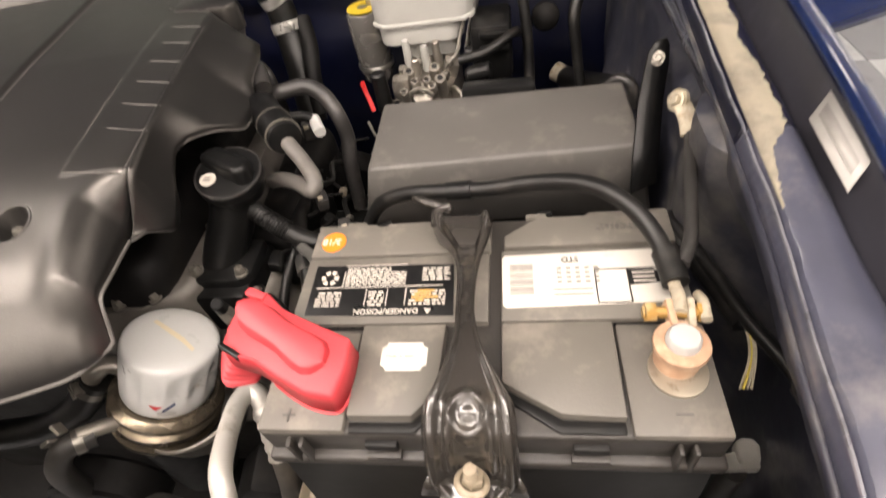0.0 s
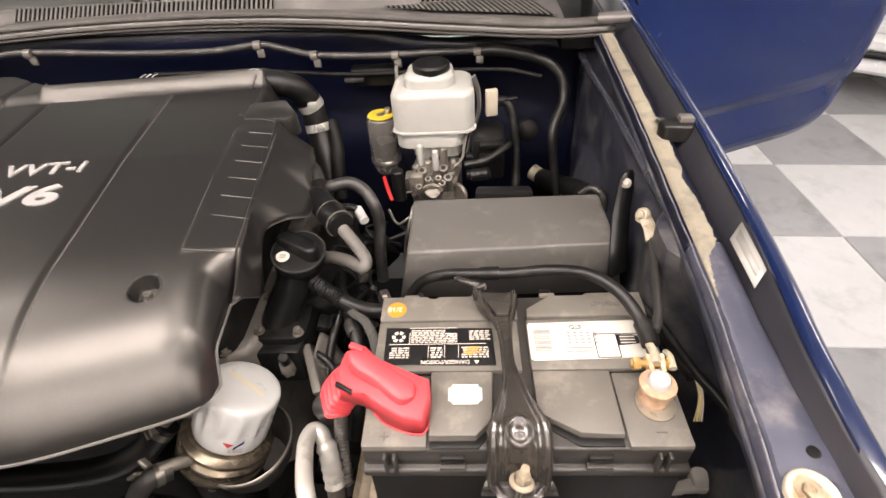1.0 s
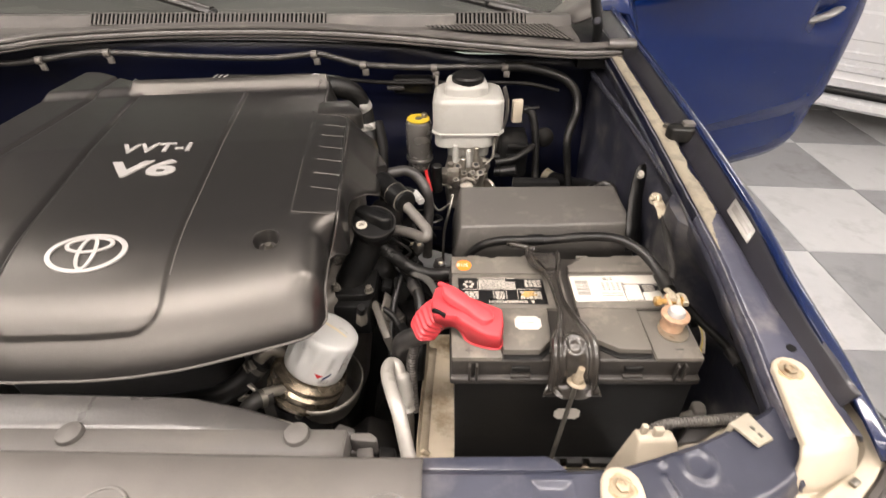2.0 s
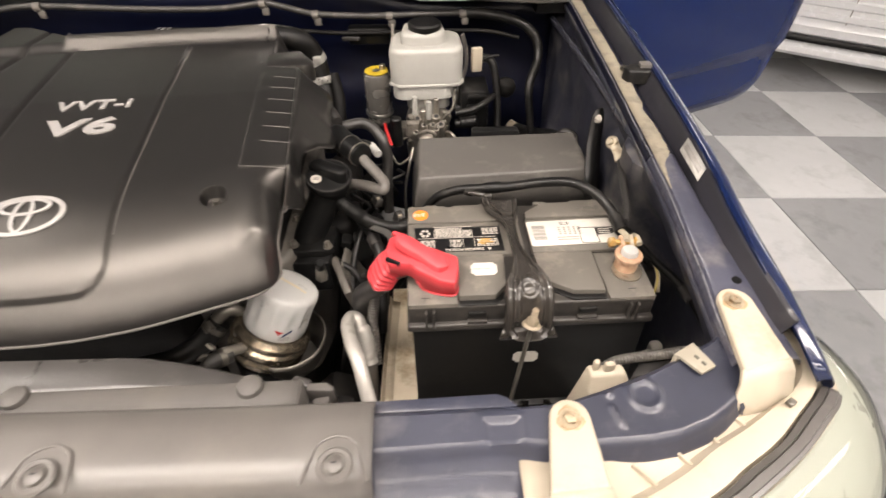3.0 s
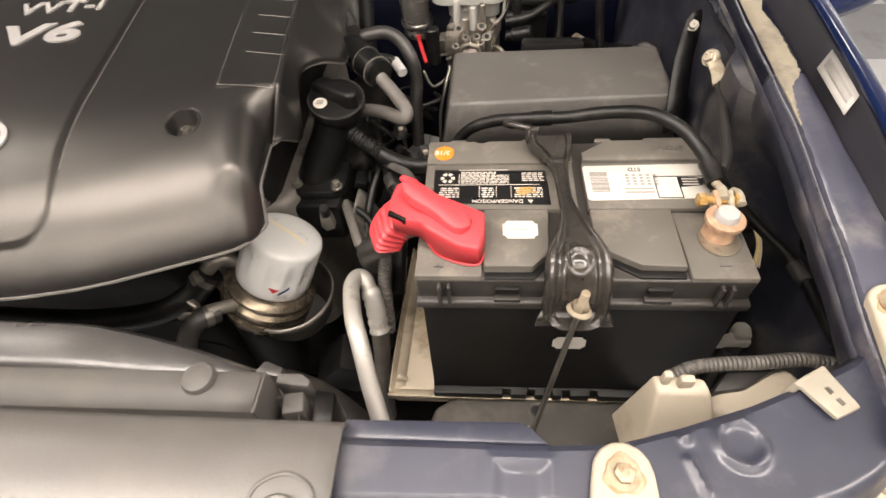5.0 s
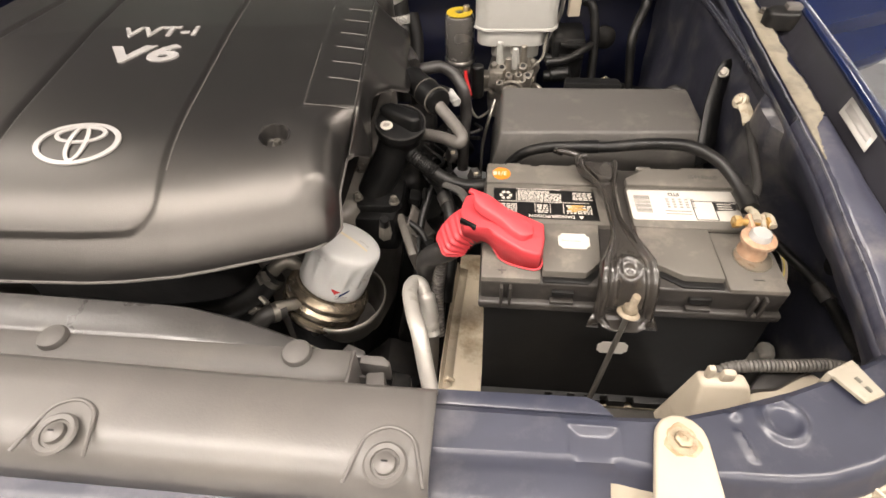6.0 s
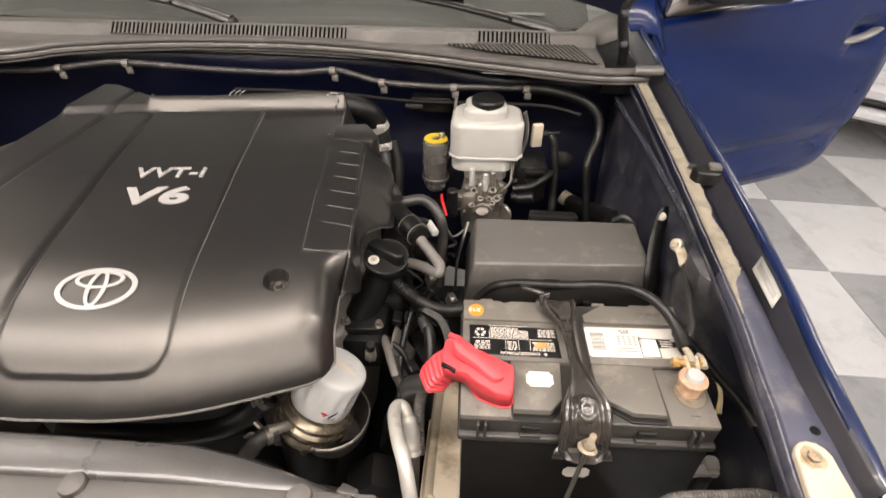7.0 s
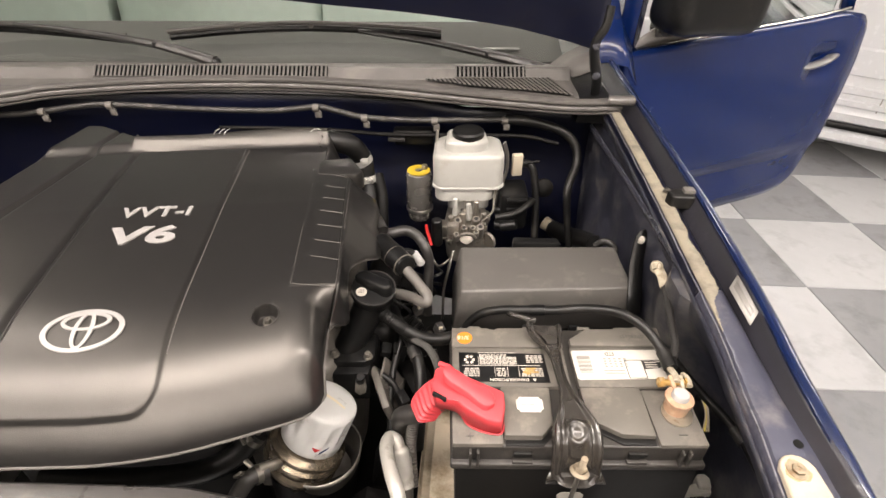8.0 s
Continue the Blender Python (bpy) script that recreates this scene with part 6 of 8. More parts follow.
    part("print", b, M["ink"], wl, smooth=0)
    # stickers
    st = part("date_sticker", revolve([(0, 0), (0.0098, 0), (0.0098, 0.0006), (0, 0.0007)], (-0.1185, 0.1445, 0.9510)), M["orange"], t, "round orange date sticker")
    part("print", words("3/18", (-0.1125, 0.1475, 0.9517), 0.0062, rz=180, bold=0.0002, deep=0.0001), M["paper"], st)

    def ticket(cx, cy, w, h, r):
        p = []
        for sx, sy, a0 in ((1, 1, 270), (-1, 1, 0), (-1, -1, 90), (1, -1, 180)):
            arc = [(cx + sx * w + r * math.cos(radians(a)), cy + sy * h + r * math.sin(radians(a))) for a in np.linspace(a0, a0 - 90, 5)]
            p += arc
        return p
    s2 = part("shop_sticker", prism(ticket(-0.0485, 0.0455, 0.0148, 0.0095, 0.0035), 0.9534, 0.9540), M["paper"], t, "white notched shop sticker")
    part("print", words("Made in Spain", (-0.0600, 0.0447, 0.9541), 0.0024, deep=0.0001), M["faintink"], s2)
    m = pose(-0.0015, -0.0090, 0.862, 84, 0, 0)
    part("case_sticker", prism(ticket(0, 0, 0.0148, 0.0085, 0.0035), 0.0, 0.0006, m=m), M["paper"], t, "white notched sticker on the case")
    # negative post
    part("post", revolve([(0, 0), (0.0150, 0), (0.0165, 0.0008), (0.0165, 0.0025), (0.013, 0.003), (0.0, 0.003)], (0.1135, 0.0375, 0.9488)), M["steel"], t, "dull ring at the post's foot")


def battery_clamp():
    """Negative terminal clamp with its two leads."""
    t = thing("battery_terminal", (0.1135, 0.0385, 0.951), "corroded copper battery clamp on the negative post", "battery terminal")
    c = Vector((0.1135, 0.0385, 0.951))
    part("collar", revolve([(0.0, 0.0), (0.0125, 0.0), (0.013, 0.003), (0.0115, 0.006), (0.0118, 0.013), (0.0150, 0.0155), (0.0156, 0.018), (0.0150, 0.0195), (0.0100, 0.0200), (0.0, 0.0200)], c, (0, 0, 1), 36), M["copper"], t, "corroded copper collar")
    part("post_top", revolve([(0.0095, 0), (0.0093, 0.004), (0.0078, 0.0062), (0, 0.0068)], c + Vector((0.0005, 0.0005, 0.0198)), (0, 0, 1), 28), M["lead"], t, "white-grey lead post")
    part("clamp_ear", box((0.1115, 0.0585, 0.9690), (0.0045, 0.017, 0.010), 0.0015, (12, 0, 4)), M["copper"], t)
    part("clamp_ear", box((0.1225, 0.0585, 0.9690), (0.0045, 0.018, 0.010), 0.0015, (12, 0, -6)), M["lug"], t, "pale corroded ear")
    bolt = part("clamp_bolt", cyl((0.096, 0.060, 0.9695), (0.128, 0.059, 0.9695), 0.0035, 0.0035, 14, 0.0005), M["gold"], t, "yellow corroded bolt")
    part("nut", revolve([(0, 0), (0.0058, 0), (0.006, 0.001), (0.006, 0.006), (0, 0.007)], (0.1035, 0.060, 0.9695), (-1, 0, 0), 6), M["gold"], bolt)
    part("bolt_head", revolve([(0, 0), (0.0058, 0), (0.006, 0.001), (0.006, 0.005), (0, 0.006)], (0.126, 0.059, 0.9695), (1, 0, 0), 6), M["gold"], bolt)
    part("lug", tube([(0.116, 0.057, 0.9735), (0.1175, 0.068, 0.9735), (0.119, 0.081, 0.967), (0.1195, 0.092, 0.966)], 0.0040, 10, 5, flat=0.8), M["lug"], t, "crimped lug")
    part("lug", tube([(0.1295, 0.052, 0.972), (0.1305, 0.064, 0.972), (0.131, 0.074, 0.966)], 0.0032, 10, 5), M["lug"], t, "pale corroded lug")
    # heavy black lead over the back of the battery
    lead = thing("negative_cable", (0.02, 0.15, 0.95), "thick black battery cable looped over the back of the battery", "cable")
    part("cable", tube([(0.1195, 0.085, 0.966), (0.1185, 0.098, 0.968), (0.113, 0.118, 0.974), (0.098, 0.140, 0.982), (0.074, 0.160, 0.983), (0.040, 0.176, 0.973), (0.0, 0.184, 0.962), (-0.035, 0.190, 0.957), (-0.070, 0.200, 0.947), (-0.098, 0.208, 0.928), (-0.118, 0.212, 0.890), (-0.122, 0.215, 0.84)], 0.0062, 14, 8), M["rubber"], lead)
    part("tape", tube([(0.1205, 0.083, 0.966), (0.1195, 0.096, 0.968), (0.1175, 0.106, 0.970)], 0.0085, 12, 4), M["rubber"], lead, "black tape wrap")
    part("cable_clip", tube([(-0.010, 0.1865, 0.960), (-0.030, 0.1895, 0.957)], 0.0078, 12, 3), M["black"], lead, "black plastic cable clip")
    # thin earth lead to the wing
    g = thing("earth_cable", (0.15, 0.18, 0.95), "thin taped earth cable from the battery to the wing", "cable", fit=ease(0.003, 0.006, 0))
    part("cable", tube([(0.1225, 0.088, 0.971), (0.130, 0.103, 0.972), (0.135, 0.120, 0.972), (0.1455, 0.168, 0.972), (0.1535, 0.205, 0.972), (0.1565, 0.219, 0.972)], 0.0046, 12, 8), M["hose"], g)
    part("terminal", tube([(0.1560, 0.214, 0.972), (0.1565, 0.228, 0.977), (0.1540, 0.241, 0.982)], 0.0075, 10, 5, flat=0.5), M["lug"], g, "crimped eye terminal")
    part("terminal_eye", revolve([(0, -0.002), (0.009, -0.002), (0.009, 0.002), (0, 0.002)], (0.152, 0.246, 0.983), (-0.8, -0.4, 0.5), 20), M["lug"], g)
    part("bolt", hexbolt((0.1505, 0.2445, 0.9845), (-0.8, -0.4, 0.5), 0.0052, 0.007), M["steel"], g)


def hold_down():
    t = thing("battery_hold_down", (-0.01, 0.08, 0.95), "glossy black steel hold-down bar across the battery with a hook bolt", "battery clamp", fit=ease(0.003, -0.004, -0.005))
    st = [(0.158, -0.0185, 0.0215, 0.967, 0.006), (0.152, -0.0188, 0.0225, 0.967, 0.007), (0.145, -0.0188, 0.0213, 0.966, 0.007), (0.138, -0.0178, 0.0185, 0.965, 0.007), (0.130, -0.0155, 0.0140, 0.965, 0.006), (0.122, -0.0140, 0.0102, 0.965, 0.005), (0.110, -0.0132, 0.0076, 0.966, 0.0045), (0.098, -0.0130, 0.0064, 0.967, 0.004), (0.085, -0.0130, 0.0058, 0.968, 0.004), (0.070, -0.0128, 0.0058, 0.969, 0.004), (0.058, -0.0115, 0.0068, 0.970, 0.0045),
          (0.048, -0.0105, 0.0085, 0.971, 0.005), (0.038, -0.0098, 0.0118, 0.972, 0.006), (0.028, -0.0090, 0.0160, 0.972, 0.006), (0.018, -0.0085, 0.0208, 0.972, 0.006), (0.010, -0.0083, 0.0250, 0.971, 0.006), (0.002, -0.0082, 0.0263, 0.968, 0.006), (-0.006, -0.0082, 0.0268, 0.963, 0.005), (-0.013, -0.0082, 0.0270, 0.952, 0.005), (-0.017, -0.0085, 0.0272, 0.938, 0.005), (-0.019, -0.0085, 0.0272, 0.930, 0.005), (-0.0220, -0.0085, 0.0255, 0.9270, 0.004), (-0.0255, -0.0085, 0.0215, 0.9262, 0.002), (-0.0290, -0.0085, 0.0190, 0.9255, 0.0), (-0.0315, -0.0085, 0.0135, 0.925, 0.0), (-0.0325, -0.0085, 0.0085, 0.925, 0.0)]
    line = []
    for k in range((len(st) - 1) * 5 + 1):
        i, f = min(k // 5, len(st) - 2), (k - 5 * min(k // 5, len(st) - 2)) / 5
        line.append([a + (b - a) * f for a, b in zip(st[i], st[i + 1])])
    rows = []
    for k, (y, cx, w, z, lip) in enumerate(line):
        a, b = line[max(k - 1, 0)], line[min(k + 1, len(line) - 1)]
        d = Vector((0, b[0] - a[0], b[3] - a[3])).normalized()
        up = Vector((0, -d.z, d.y)) if d.y > 0 else Vector((0, d.z, -d.y))
        r = []
        for s in np.linspace(-1, 1, 41):
            e = abs(s)
            h = lip * (smooth01((e - 0.55) / 0.22) - 1.3 * smooth01((e - 0.86) / 0.14))
            ring = math.hypot(y - 0.004, s * w)
            boss = (0.0035 * math.exp(-((ring - 0.0095) / 0.0026) ** 2) + 0.002 * math.exp(-(ring / 0.005) ** 2)) * smooth01((z - 0.948) / 0.006)
            groove = 0.0035 * math.exp(-((e - 0.45) / 0.10) ** 2) * smooth01((0.02 - y) / 0.015) * smooth01((z - 0.931) / 0.01)
            r.append(tuple(Vector((cx + s * w, y, z)) + up * (h + boss + groove)))
        rows.append(r)
    part("bar", sheet(rows), M["strap"], t, "pressed black steel bar", smooth=60, thick=0.002)
    for sx in (-1, 1):
        part("side_ear", sheet([[(-0.0085 + sx * a, -0.0185, 0.9300), (-0.0085 + sx * (a + b), -0.0215, 0.9245), (-0.0085 + sx * (a + b + 0.002), -0.0255, 0.9185)] for a, b in ((0.016, 0.001), (0.020, 0.001), (0.024, 0.002), (0.0270, 0.003))]), M["strap"], t, thick=0.002)
    part("rear_hook", tube([(-0.028, 0.168, 0.966), (-0.045, 0.176, 0.966), (-0.057, 0.184, 0.963), (-0.060, 0.191, 0.958), (-0.052, 0.195, 0.952)], 0.0035, 10, 6), M["strap"], t, "bent steel hook")
    part("rear_lug", tube([(-0.0395, 0.150, 0.968), (-0.0395, 0.163, 0.969), (-0.030, 0.170, 0.968)], 0.003, 10, 6), M["strap"], t)
    part("rear_web", prism([(-0.036, 0.158), (0.000, 0.158), (-0.008, 0.128), (-0.020, 0.128)], 0.9655, 0.9695, 0.0015), M["strap"], t)
    a, b = Vector((-0.0055, -0.0225, 0.956)), Vector((-0.033, -0.064, 0.800))
    d = (a - b).normalized()
    rod = part("hook_bolt", cyl(b - d * 0.02, a, 0.0025, 0.0025, 12, 0.001), M["darksteel"], t, "long dark hook bolt")
    nut = Vector((-0.0078, -0.0250, 0.9410))
    part("flange_nut", revolve([(0, 0), (0.0098, 0), (0.0102, 0.001), (0.0092, 0.0025), (0.0070, 0.0035)], nut, d, 28), M["nut"], rod, "tan corroded flange nut")
    part("nut", revolve([(0.0, 0.003), (0.0062, 0.003), (0.0065, 0.004), (0.0065, 0.0085), (0.0055, 0.0095), (0, 0.0095)], nut, d, 6), M["nut"], rod)
    up = Vector((0.06, -0.03, 1)).normalized()
    part("thread", tube([nut, nut + up * 0.026], 0.0036, 12, 8, ripple=0.0005, pitch=0.0012), M["nut"], rod, "pale corroded thread")


def terminal_cover():
    t = thing("terminal_cover", (-0.115, 0.04, 0.951), "bright red rubber cover over the positive battery terminal", "terminal cover", fit=ease(0.003, -0.004, -0.002))
    low = [(-0.134, 0.024), (-0.157, 0.031), (-0.162, 0.050), (-0.157, 0.070), (-0.141, 0.077), (-0.128, 0.065), (-0.104, 0.055), (-0.081, 0.047), (-0.081, 0.028), (-0.086, 0.009), (-0.103, 0.010), (-0.120, 0.018), (-0.128, 0.022)]
    hz = [0.986, 0.984, 0.984, 0.988, 0.988, 0.985, 0.981, 0.976, 0.973, 0.972, 0.976, 0.981, 0.984]
    drop = [0.0165, 0.0165, 0.0165, 0.0180, 0.0185, 0.004, 0, 0, 0, 0, 0, 0, 0.010]
    b = bmesh.new()
    cx = sum(p[0] for p in low) / len(low)
    cy = sum(p[1] for p in low) / len(low)
    lo = [b.verts.new((x, y, 0.9535 + drop[i])) for i, (x, y) in enumerate(low)]
    hi = [b.verts.new((cx + (x - cx) * 0.985, cy + (y - cy) * 0.97, hz[i])) for i, (x, y) in enumerate(low)]
    n = len(low)
    for i in range(n):
        j = (i + 1) % n
        b.faces.new((lo[i], lo[j], hi[j], hi[i]))
    b.faces.new(hi)
    bmesh.ops.recalc_face_normals(b, faces=b.faces)
    bmesh.ops.bevel(b, geom=[e for e in b.edges if not (e.verts[0] in lo and e.verts[1] in lo)], offset=0.0026, segments=3, affect="EDGES", profile=0.5, clamp_overlap=True)
    body = part("hood", b, M["red"], t, smooth=50, thick=0.002)
    part("skirt", tube([(x, y, 0.954 + drop[i]) for i, (x, y) in enumerate(low) if i >= 5], 0.0009, 8, 4), M["red"], body)
    # raised field on top
    ca, cb = Vector((-0.139, 0.052, 0.9955)), Vector((-0.104, 0.033, 0.9825))
    ax = (cb - ca)
    sd = Vector((-ax.y, ax.x, 0)).normalized()
    rows = []
    for f, w in ((-0.25, 0.001), (-0.2, 0.006), (-0.1, 0.0095), (0.1, 0.011), (0.45, 0.0100), (0.6, 0.0098), (0.9, 0.0125), (1.1, 0.0125), (1.22, 0.009), (1.3, 0.001)):
        p = ca + ax * f
        rows.append([tuple(p + sd * (0.84 * w * s) + Vector((0, 0, h))) for s, h in ((-1.2, -0.004), (-1.06, -0.0005), (-0.95, 0.0022), (-0.85, 0.0030), (0, 0.0032), (0.85, 0.0030), (0.95, 0.0022), (1.06, -0.0005), (1.2, -0.004))])
    part("raised_field", sheet(rows), M["red"], t, smooth=60)
    # elbow with a boxy section falling to the ribbed neck
    def sweep(path, hw, hh, ribs):
        line, rows, run = curve_points(path, 14), [], 0.0
        for i, p in enumerate(line):
            d = (line[min(i + 1, len(line) - 1)] - line[max(i - 1, 0)]).normalized()
            side = Vector((0.35, -1.0, 0)).normalized()
            side = (side - d * side.dot(d)).normalized()
            up = side.cross(d)
            run += (p - line[i - 1]).length if i else 0
            rib = 0.13 * (0.5 + 0.5 * math.cos(2 * math.pi * run / 0.0062)) * smooth01((run - 0.017) / 0.004) if ribs else 0.0
            r = []
            for a in np.linspace(0, 2 * math.pi, 41)[:-1]:
                c, s = math.cos(a), math.sin(a)
                g = 1 - rib * smooth01((c + 0.5 - 0.6 * max(s, 0.0)) / 0.5)
                r.append(tuple(p + side * (hw * g * math.copysign(abs(c) ** 0.42, c)) + up * (hh * g * math.copysign(abs(s) ** 0.42, s))))
            rows.append(r)
        return sheet(rows, close=True)
    part("ribbed_neck", sweep([(-0.136, 0.0530, 0.9705), (-0.147, 0.0518, 0.9680), (-0.157, 0.0505, 0.9610), (-0.1645, 0.0490, 0.9520), (-0.1690, 0.0480, 0.9440), (-0.1705, 0.0470, 0.938)], 0.0165, 0.0130, True), M["red"], t, "boxy ribbed red neck", smooth=32)
    part("tab", box((-0.147, 0.0725, 0.9880), (0.014, 0.006, 0.004), 0.0015, (0, 8, -18)), M["red"], t)
    # solid black box stands in for the shade in the latch gap
    part("latch_gap_shade", box((-0.1520, 0.0325, 0.9845), (0.017, 0.0035, 0.006), 0.001, (0, 8, -27)), M["black"], t, "black box painting the shaded gap at the latch")
    w = thing("positive_cable", (-0.17, 0.05, 0.85), "black taped cable bundle below the red terminal cover", "cable", fit=ease(0.003, 0.006, -0.006))
    part("wrapped_lead", tube([(-0.205, 0.084, 0.855), (-0.206, 0.088, 0.82), (-0.208, 0.085, 0.76), (-0.210, 0.075, 0.68)], 0.0100, 14, 8), M["rubber"], w, "taped black bundle")
    part("conduit", tube([(-0.184, 0.079, 0.885), (-0.189, 0.074, 0.85), (-0.191, 0.064, 0.825), (-0.188, 0.034, 0.786)], 0.0080, 12, 8, ripple=0.0012, pitch=0.0045), M["hosegrey"], w, "grey corrugated conduit")
    part("elbow", tube([(-0.168, 0.044, 0.935), (-0.175, 0.048, 0.925), (-0.185, 0.057, 0.910), (-0.195, 0.066, 0.895), (-0.203, 0.076, 0.875), (-0.205, 0.086, 0.845)], 0.0120, 16, 6), M["hose"], w, "black rubber elbow")
    part("lug", box((-0.1455, 0.034, 0.965), (0.016, 0.012, 0.02), 0.003, (0, 0, 20)), M["darksteel"], w)


def tray():
    t = thing("battery_tray", (0, 0.06, 0.755), "stained cream plastic battery tray with a raised lip", "battery tray", fit=ease(0.002, 0.015, -0.012))
    part("base", prism([(-0.177, -0.040), (0.150, -0.040), (0.150, 0.19), (-0.170, 0.19)], 0.755, 0.7625, 0.002), M["tray"], t)
    lip = [(-0.172, 0.16, 0.778), (-0.178, 0.06, 0.778), (-0.181, -0.026, 0.778), (-0.179, -0.038, 0.778), (-0.170, -0.043, 0.778), (-0.05, -0.043, 0.777), (0.07, -0.043, 0.777), (0.15, -0.043, 0.777)]
    line = curve_points(lip, 6)
    rows = [[(p.x + (0.014 if p.y > -0.03 else 0.004), max(p.y, -0.03), 0.7627), (p.x + 0.003, p.y + (0.004 if p.y < -0.02 else 0), 0.766), (p.x + 0.001, p.y + (0.001 if p.y < -0.02 else 0), 0.775), (p.x - 0.0005, p.y, p.z), (p.x - 0.0015, p.y - 0.001, p.z - 0.001), (p.x - 0.0015, p.y - 0.001, p.z - 0.010)] for p in line]
    part("lip", sheet(rows), M["tray"], t, thick=0.0015)
    part("gusset", tube([(-0.176, -0.02, 0.765), (-0.172, -0.02, 0.772), (-0.166, -0.02, 0.766)], 0.003, 8, 5), M["tray"], t)
    # dark shelf below; a black disc paints the shaded hole for the hook bolt
    f = thing("tray_bracket", (0, -0.05, 0.74), "dirty black steel bracket below the battery tray", "bracket", fit=ease(0.006, 0.019, -0.025))
    part("plate", prism([(-0.115, -0.049), (-0.135, -0.060), (-0.142, -0.085), (-0.135, -0.12), (0.06, -0.12), (0.075, -0.049)], 0.770, 0.792, 0.006, seg=3), M["dustplate"], f)
    part("stay", box((0.0, 0.06, 0.72), (0.20, 0.20, 0.07), 0.01), M["black"], f)
    part("hole", revolve([(0, 0), (0.0055, 0), (0.0055, 0.0006), (0, 0.0006)], (-0.0305, -0.061, 0.7922)), M["labelblack"], f)
    part("dust_ring", revolve([(0.0056, 0), (0.0085, 0), (0.008, 0.0008), (0.0056, 0.0008)], (-0.0305, -0.061, 0.7921)), M["dustplate"], f)
    fin = thing("finned_block", (-0.07, -0.095, 0.79), "pale beige plastic block with a comb of thin fins", "finned block", fit=ease(0.007, 0.018, -0.027))
    part("base", box((-0.070, -0.104, 0.797), (0.074, 0.014, 0.016), 0.002), M["tray"], fin)
    part("plug", box((-0.020, -0.106, 0.798), (0.022, 0.016, 0.014), 0.003), M["hose"], fin, "grey plug")
    for k in range(14):
        part("fin", box((-0.103 + 0.0047 * k, -0.090, 0.801), (0.0013, 0.016, 0.018), 0.0003), M["tray"], fin)
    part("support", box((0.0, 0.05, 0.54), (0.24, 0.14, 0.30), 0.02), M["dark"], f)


def fuse_box():
    t = thing("fuse_box", (0.01, 0.29, 0.80), "matt black plastic fuse box with a sloping lid", "fuse box")
    b = bmesh.new()
    top = [(-0.118, 0.370, 0.930), (0.135, 0.366, 0.935), (0.139, 0.268, 0.930), (-0.120, 0.264, 0.925)]
    low = [(-0.131, 0.378, 0.86), (0.148, 0.374, 0.86), (0.152, 0.252, 0.862), (-0.133, 0.246, 0.862)]
    vt, vl = [b.verts.new(p) for p in top], [b.verts.new(p) for p in low]
    b.faces.new(vt)
    for i in range(4):
        j = (i + 1) % 4
        b.faces.new((vl[i], vl[j], vt[j], vt[i]))
    bmesh.ops.recalc_face_normals(b, faces=b.faces)
    bmesh.ops.bevel(b, geom=[e for e in b.edges if not (e.verts[0] in vl and e.verts[1] in vl)], offset=0.004, segments=3, affect="EDGES", profile=0.5)
    part("lid", b, M["fuse"], t, "matt black sloping lid", thick=0.002)
    part("base", prism([(-0.126, 0.252), (0.144, 0.258), (0.140, 0.366), (-0.124, 0.372)], 0.74, 0.862, 0.004), M["black"], t)
    part("rear_step", prism([(-0.032, 0.370), (0.048, 0.368), (0.045, 0.387), (-0.030, 0.389)], 0.88, 0.938, 0.004), M["black"], t)
    for x in (-0.02, 0.05):
        part("latch", box((x, 0.235, 0.868), (0.014, 0.006, 0.030), 0.002), M["black"], t)
    part("side_rib", box((-0.118, 0.29, 0.90), (0.004, 0.006, 0.05), 0.001), M["hose"], t)


def brake_unit():
    t = thing("brake_unit", (-0.09, 0.5, 0.8), "brake master cylinder with a milky fluid reservoir", "brake unit", fit=ease(-0.004, 0.062, 0.008, 1.04, (-0.1, 0.57, 0.9)))
    prof = [(-0.163, 0.530), (-0.160, 0.600), (-0.142, 0.618), (-0.055, 0.616), (-0.040, 0.600), (-0.037, 0.532), (-0.050, 0.517), (-0.148, 0.515)]

    def scaled(f, dx=0.0, dy=0.0):
        return [(-0.100 + (x + 0.100) * f + dx, 0.566 + (y - 0.566) * f + dy) for x, y in prof]
    res = part("reservoir", prism(scaled(0.93), 0.884, 0.915, 0.010, seg=4), M["reservoir"], t, "milky plastic fluid reservoir")
    part("upper_shell", prism([(x + (0.012 if x > -0.07 else 0), y) for x, y in scaled(0.985)], 0.911, 0.980, 0.013, seg=5), M["reservoir"], res)
    part("seam", prism([(x + (0.012 if x > -0.07 else 0), y) for x, y in scaled(1.012)], 0.9105, 0.9150, 0.0015), M["reservoir"], res)
    part("lower_sump", prism([(x + 0.004, y) for x, y in scaled(0.66, 0.004)], 0.858, 0.888, 0.010, seg=3), M["reservoir"], res)
    part("neck", prism([(-0.140, 0.545), (-0.134, 0.602), (-0.062, 0.604), (-0.056, 0.552), (-0.072, 0.535), (-0.126, 0.533)], 0.976, 1.000, 0.009, seg=4), M["reservoir"], res)
    part("cap", revolve([(0, 0), (0.029, 0), (0.030, 0.002), (0.030, 0.012), (0.027, 0.015), (0.008, 0.0155), (0, 0.015)], (-0.0950, 0.568, 0.996), (0, 0, 1), 40, wave=lambda a, k: 1 + 0.012 * math.cos(20 * a)), M["black"], res, "black screw cap")
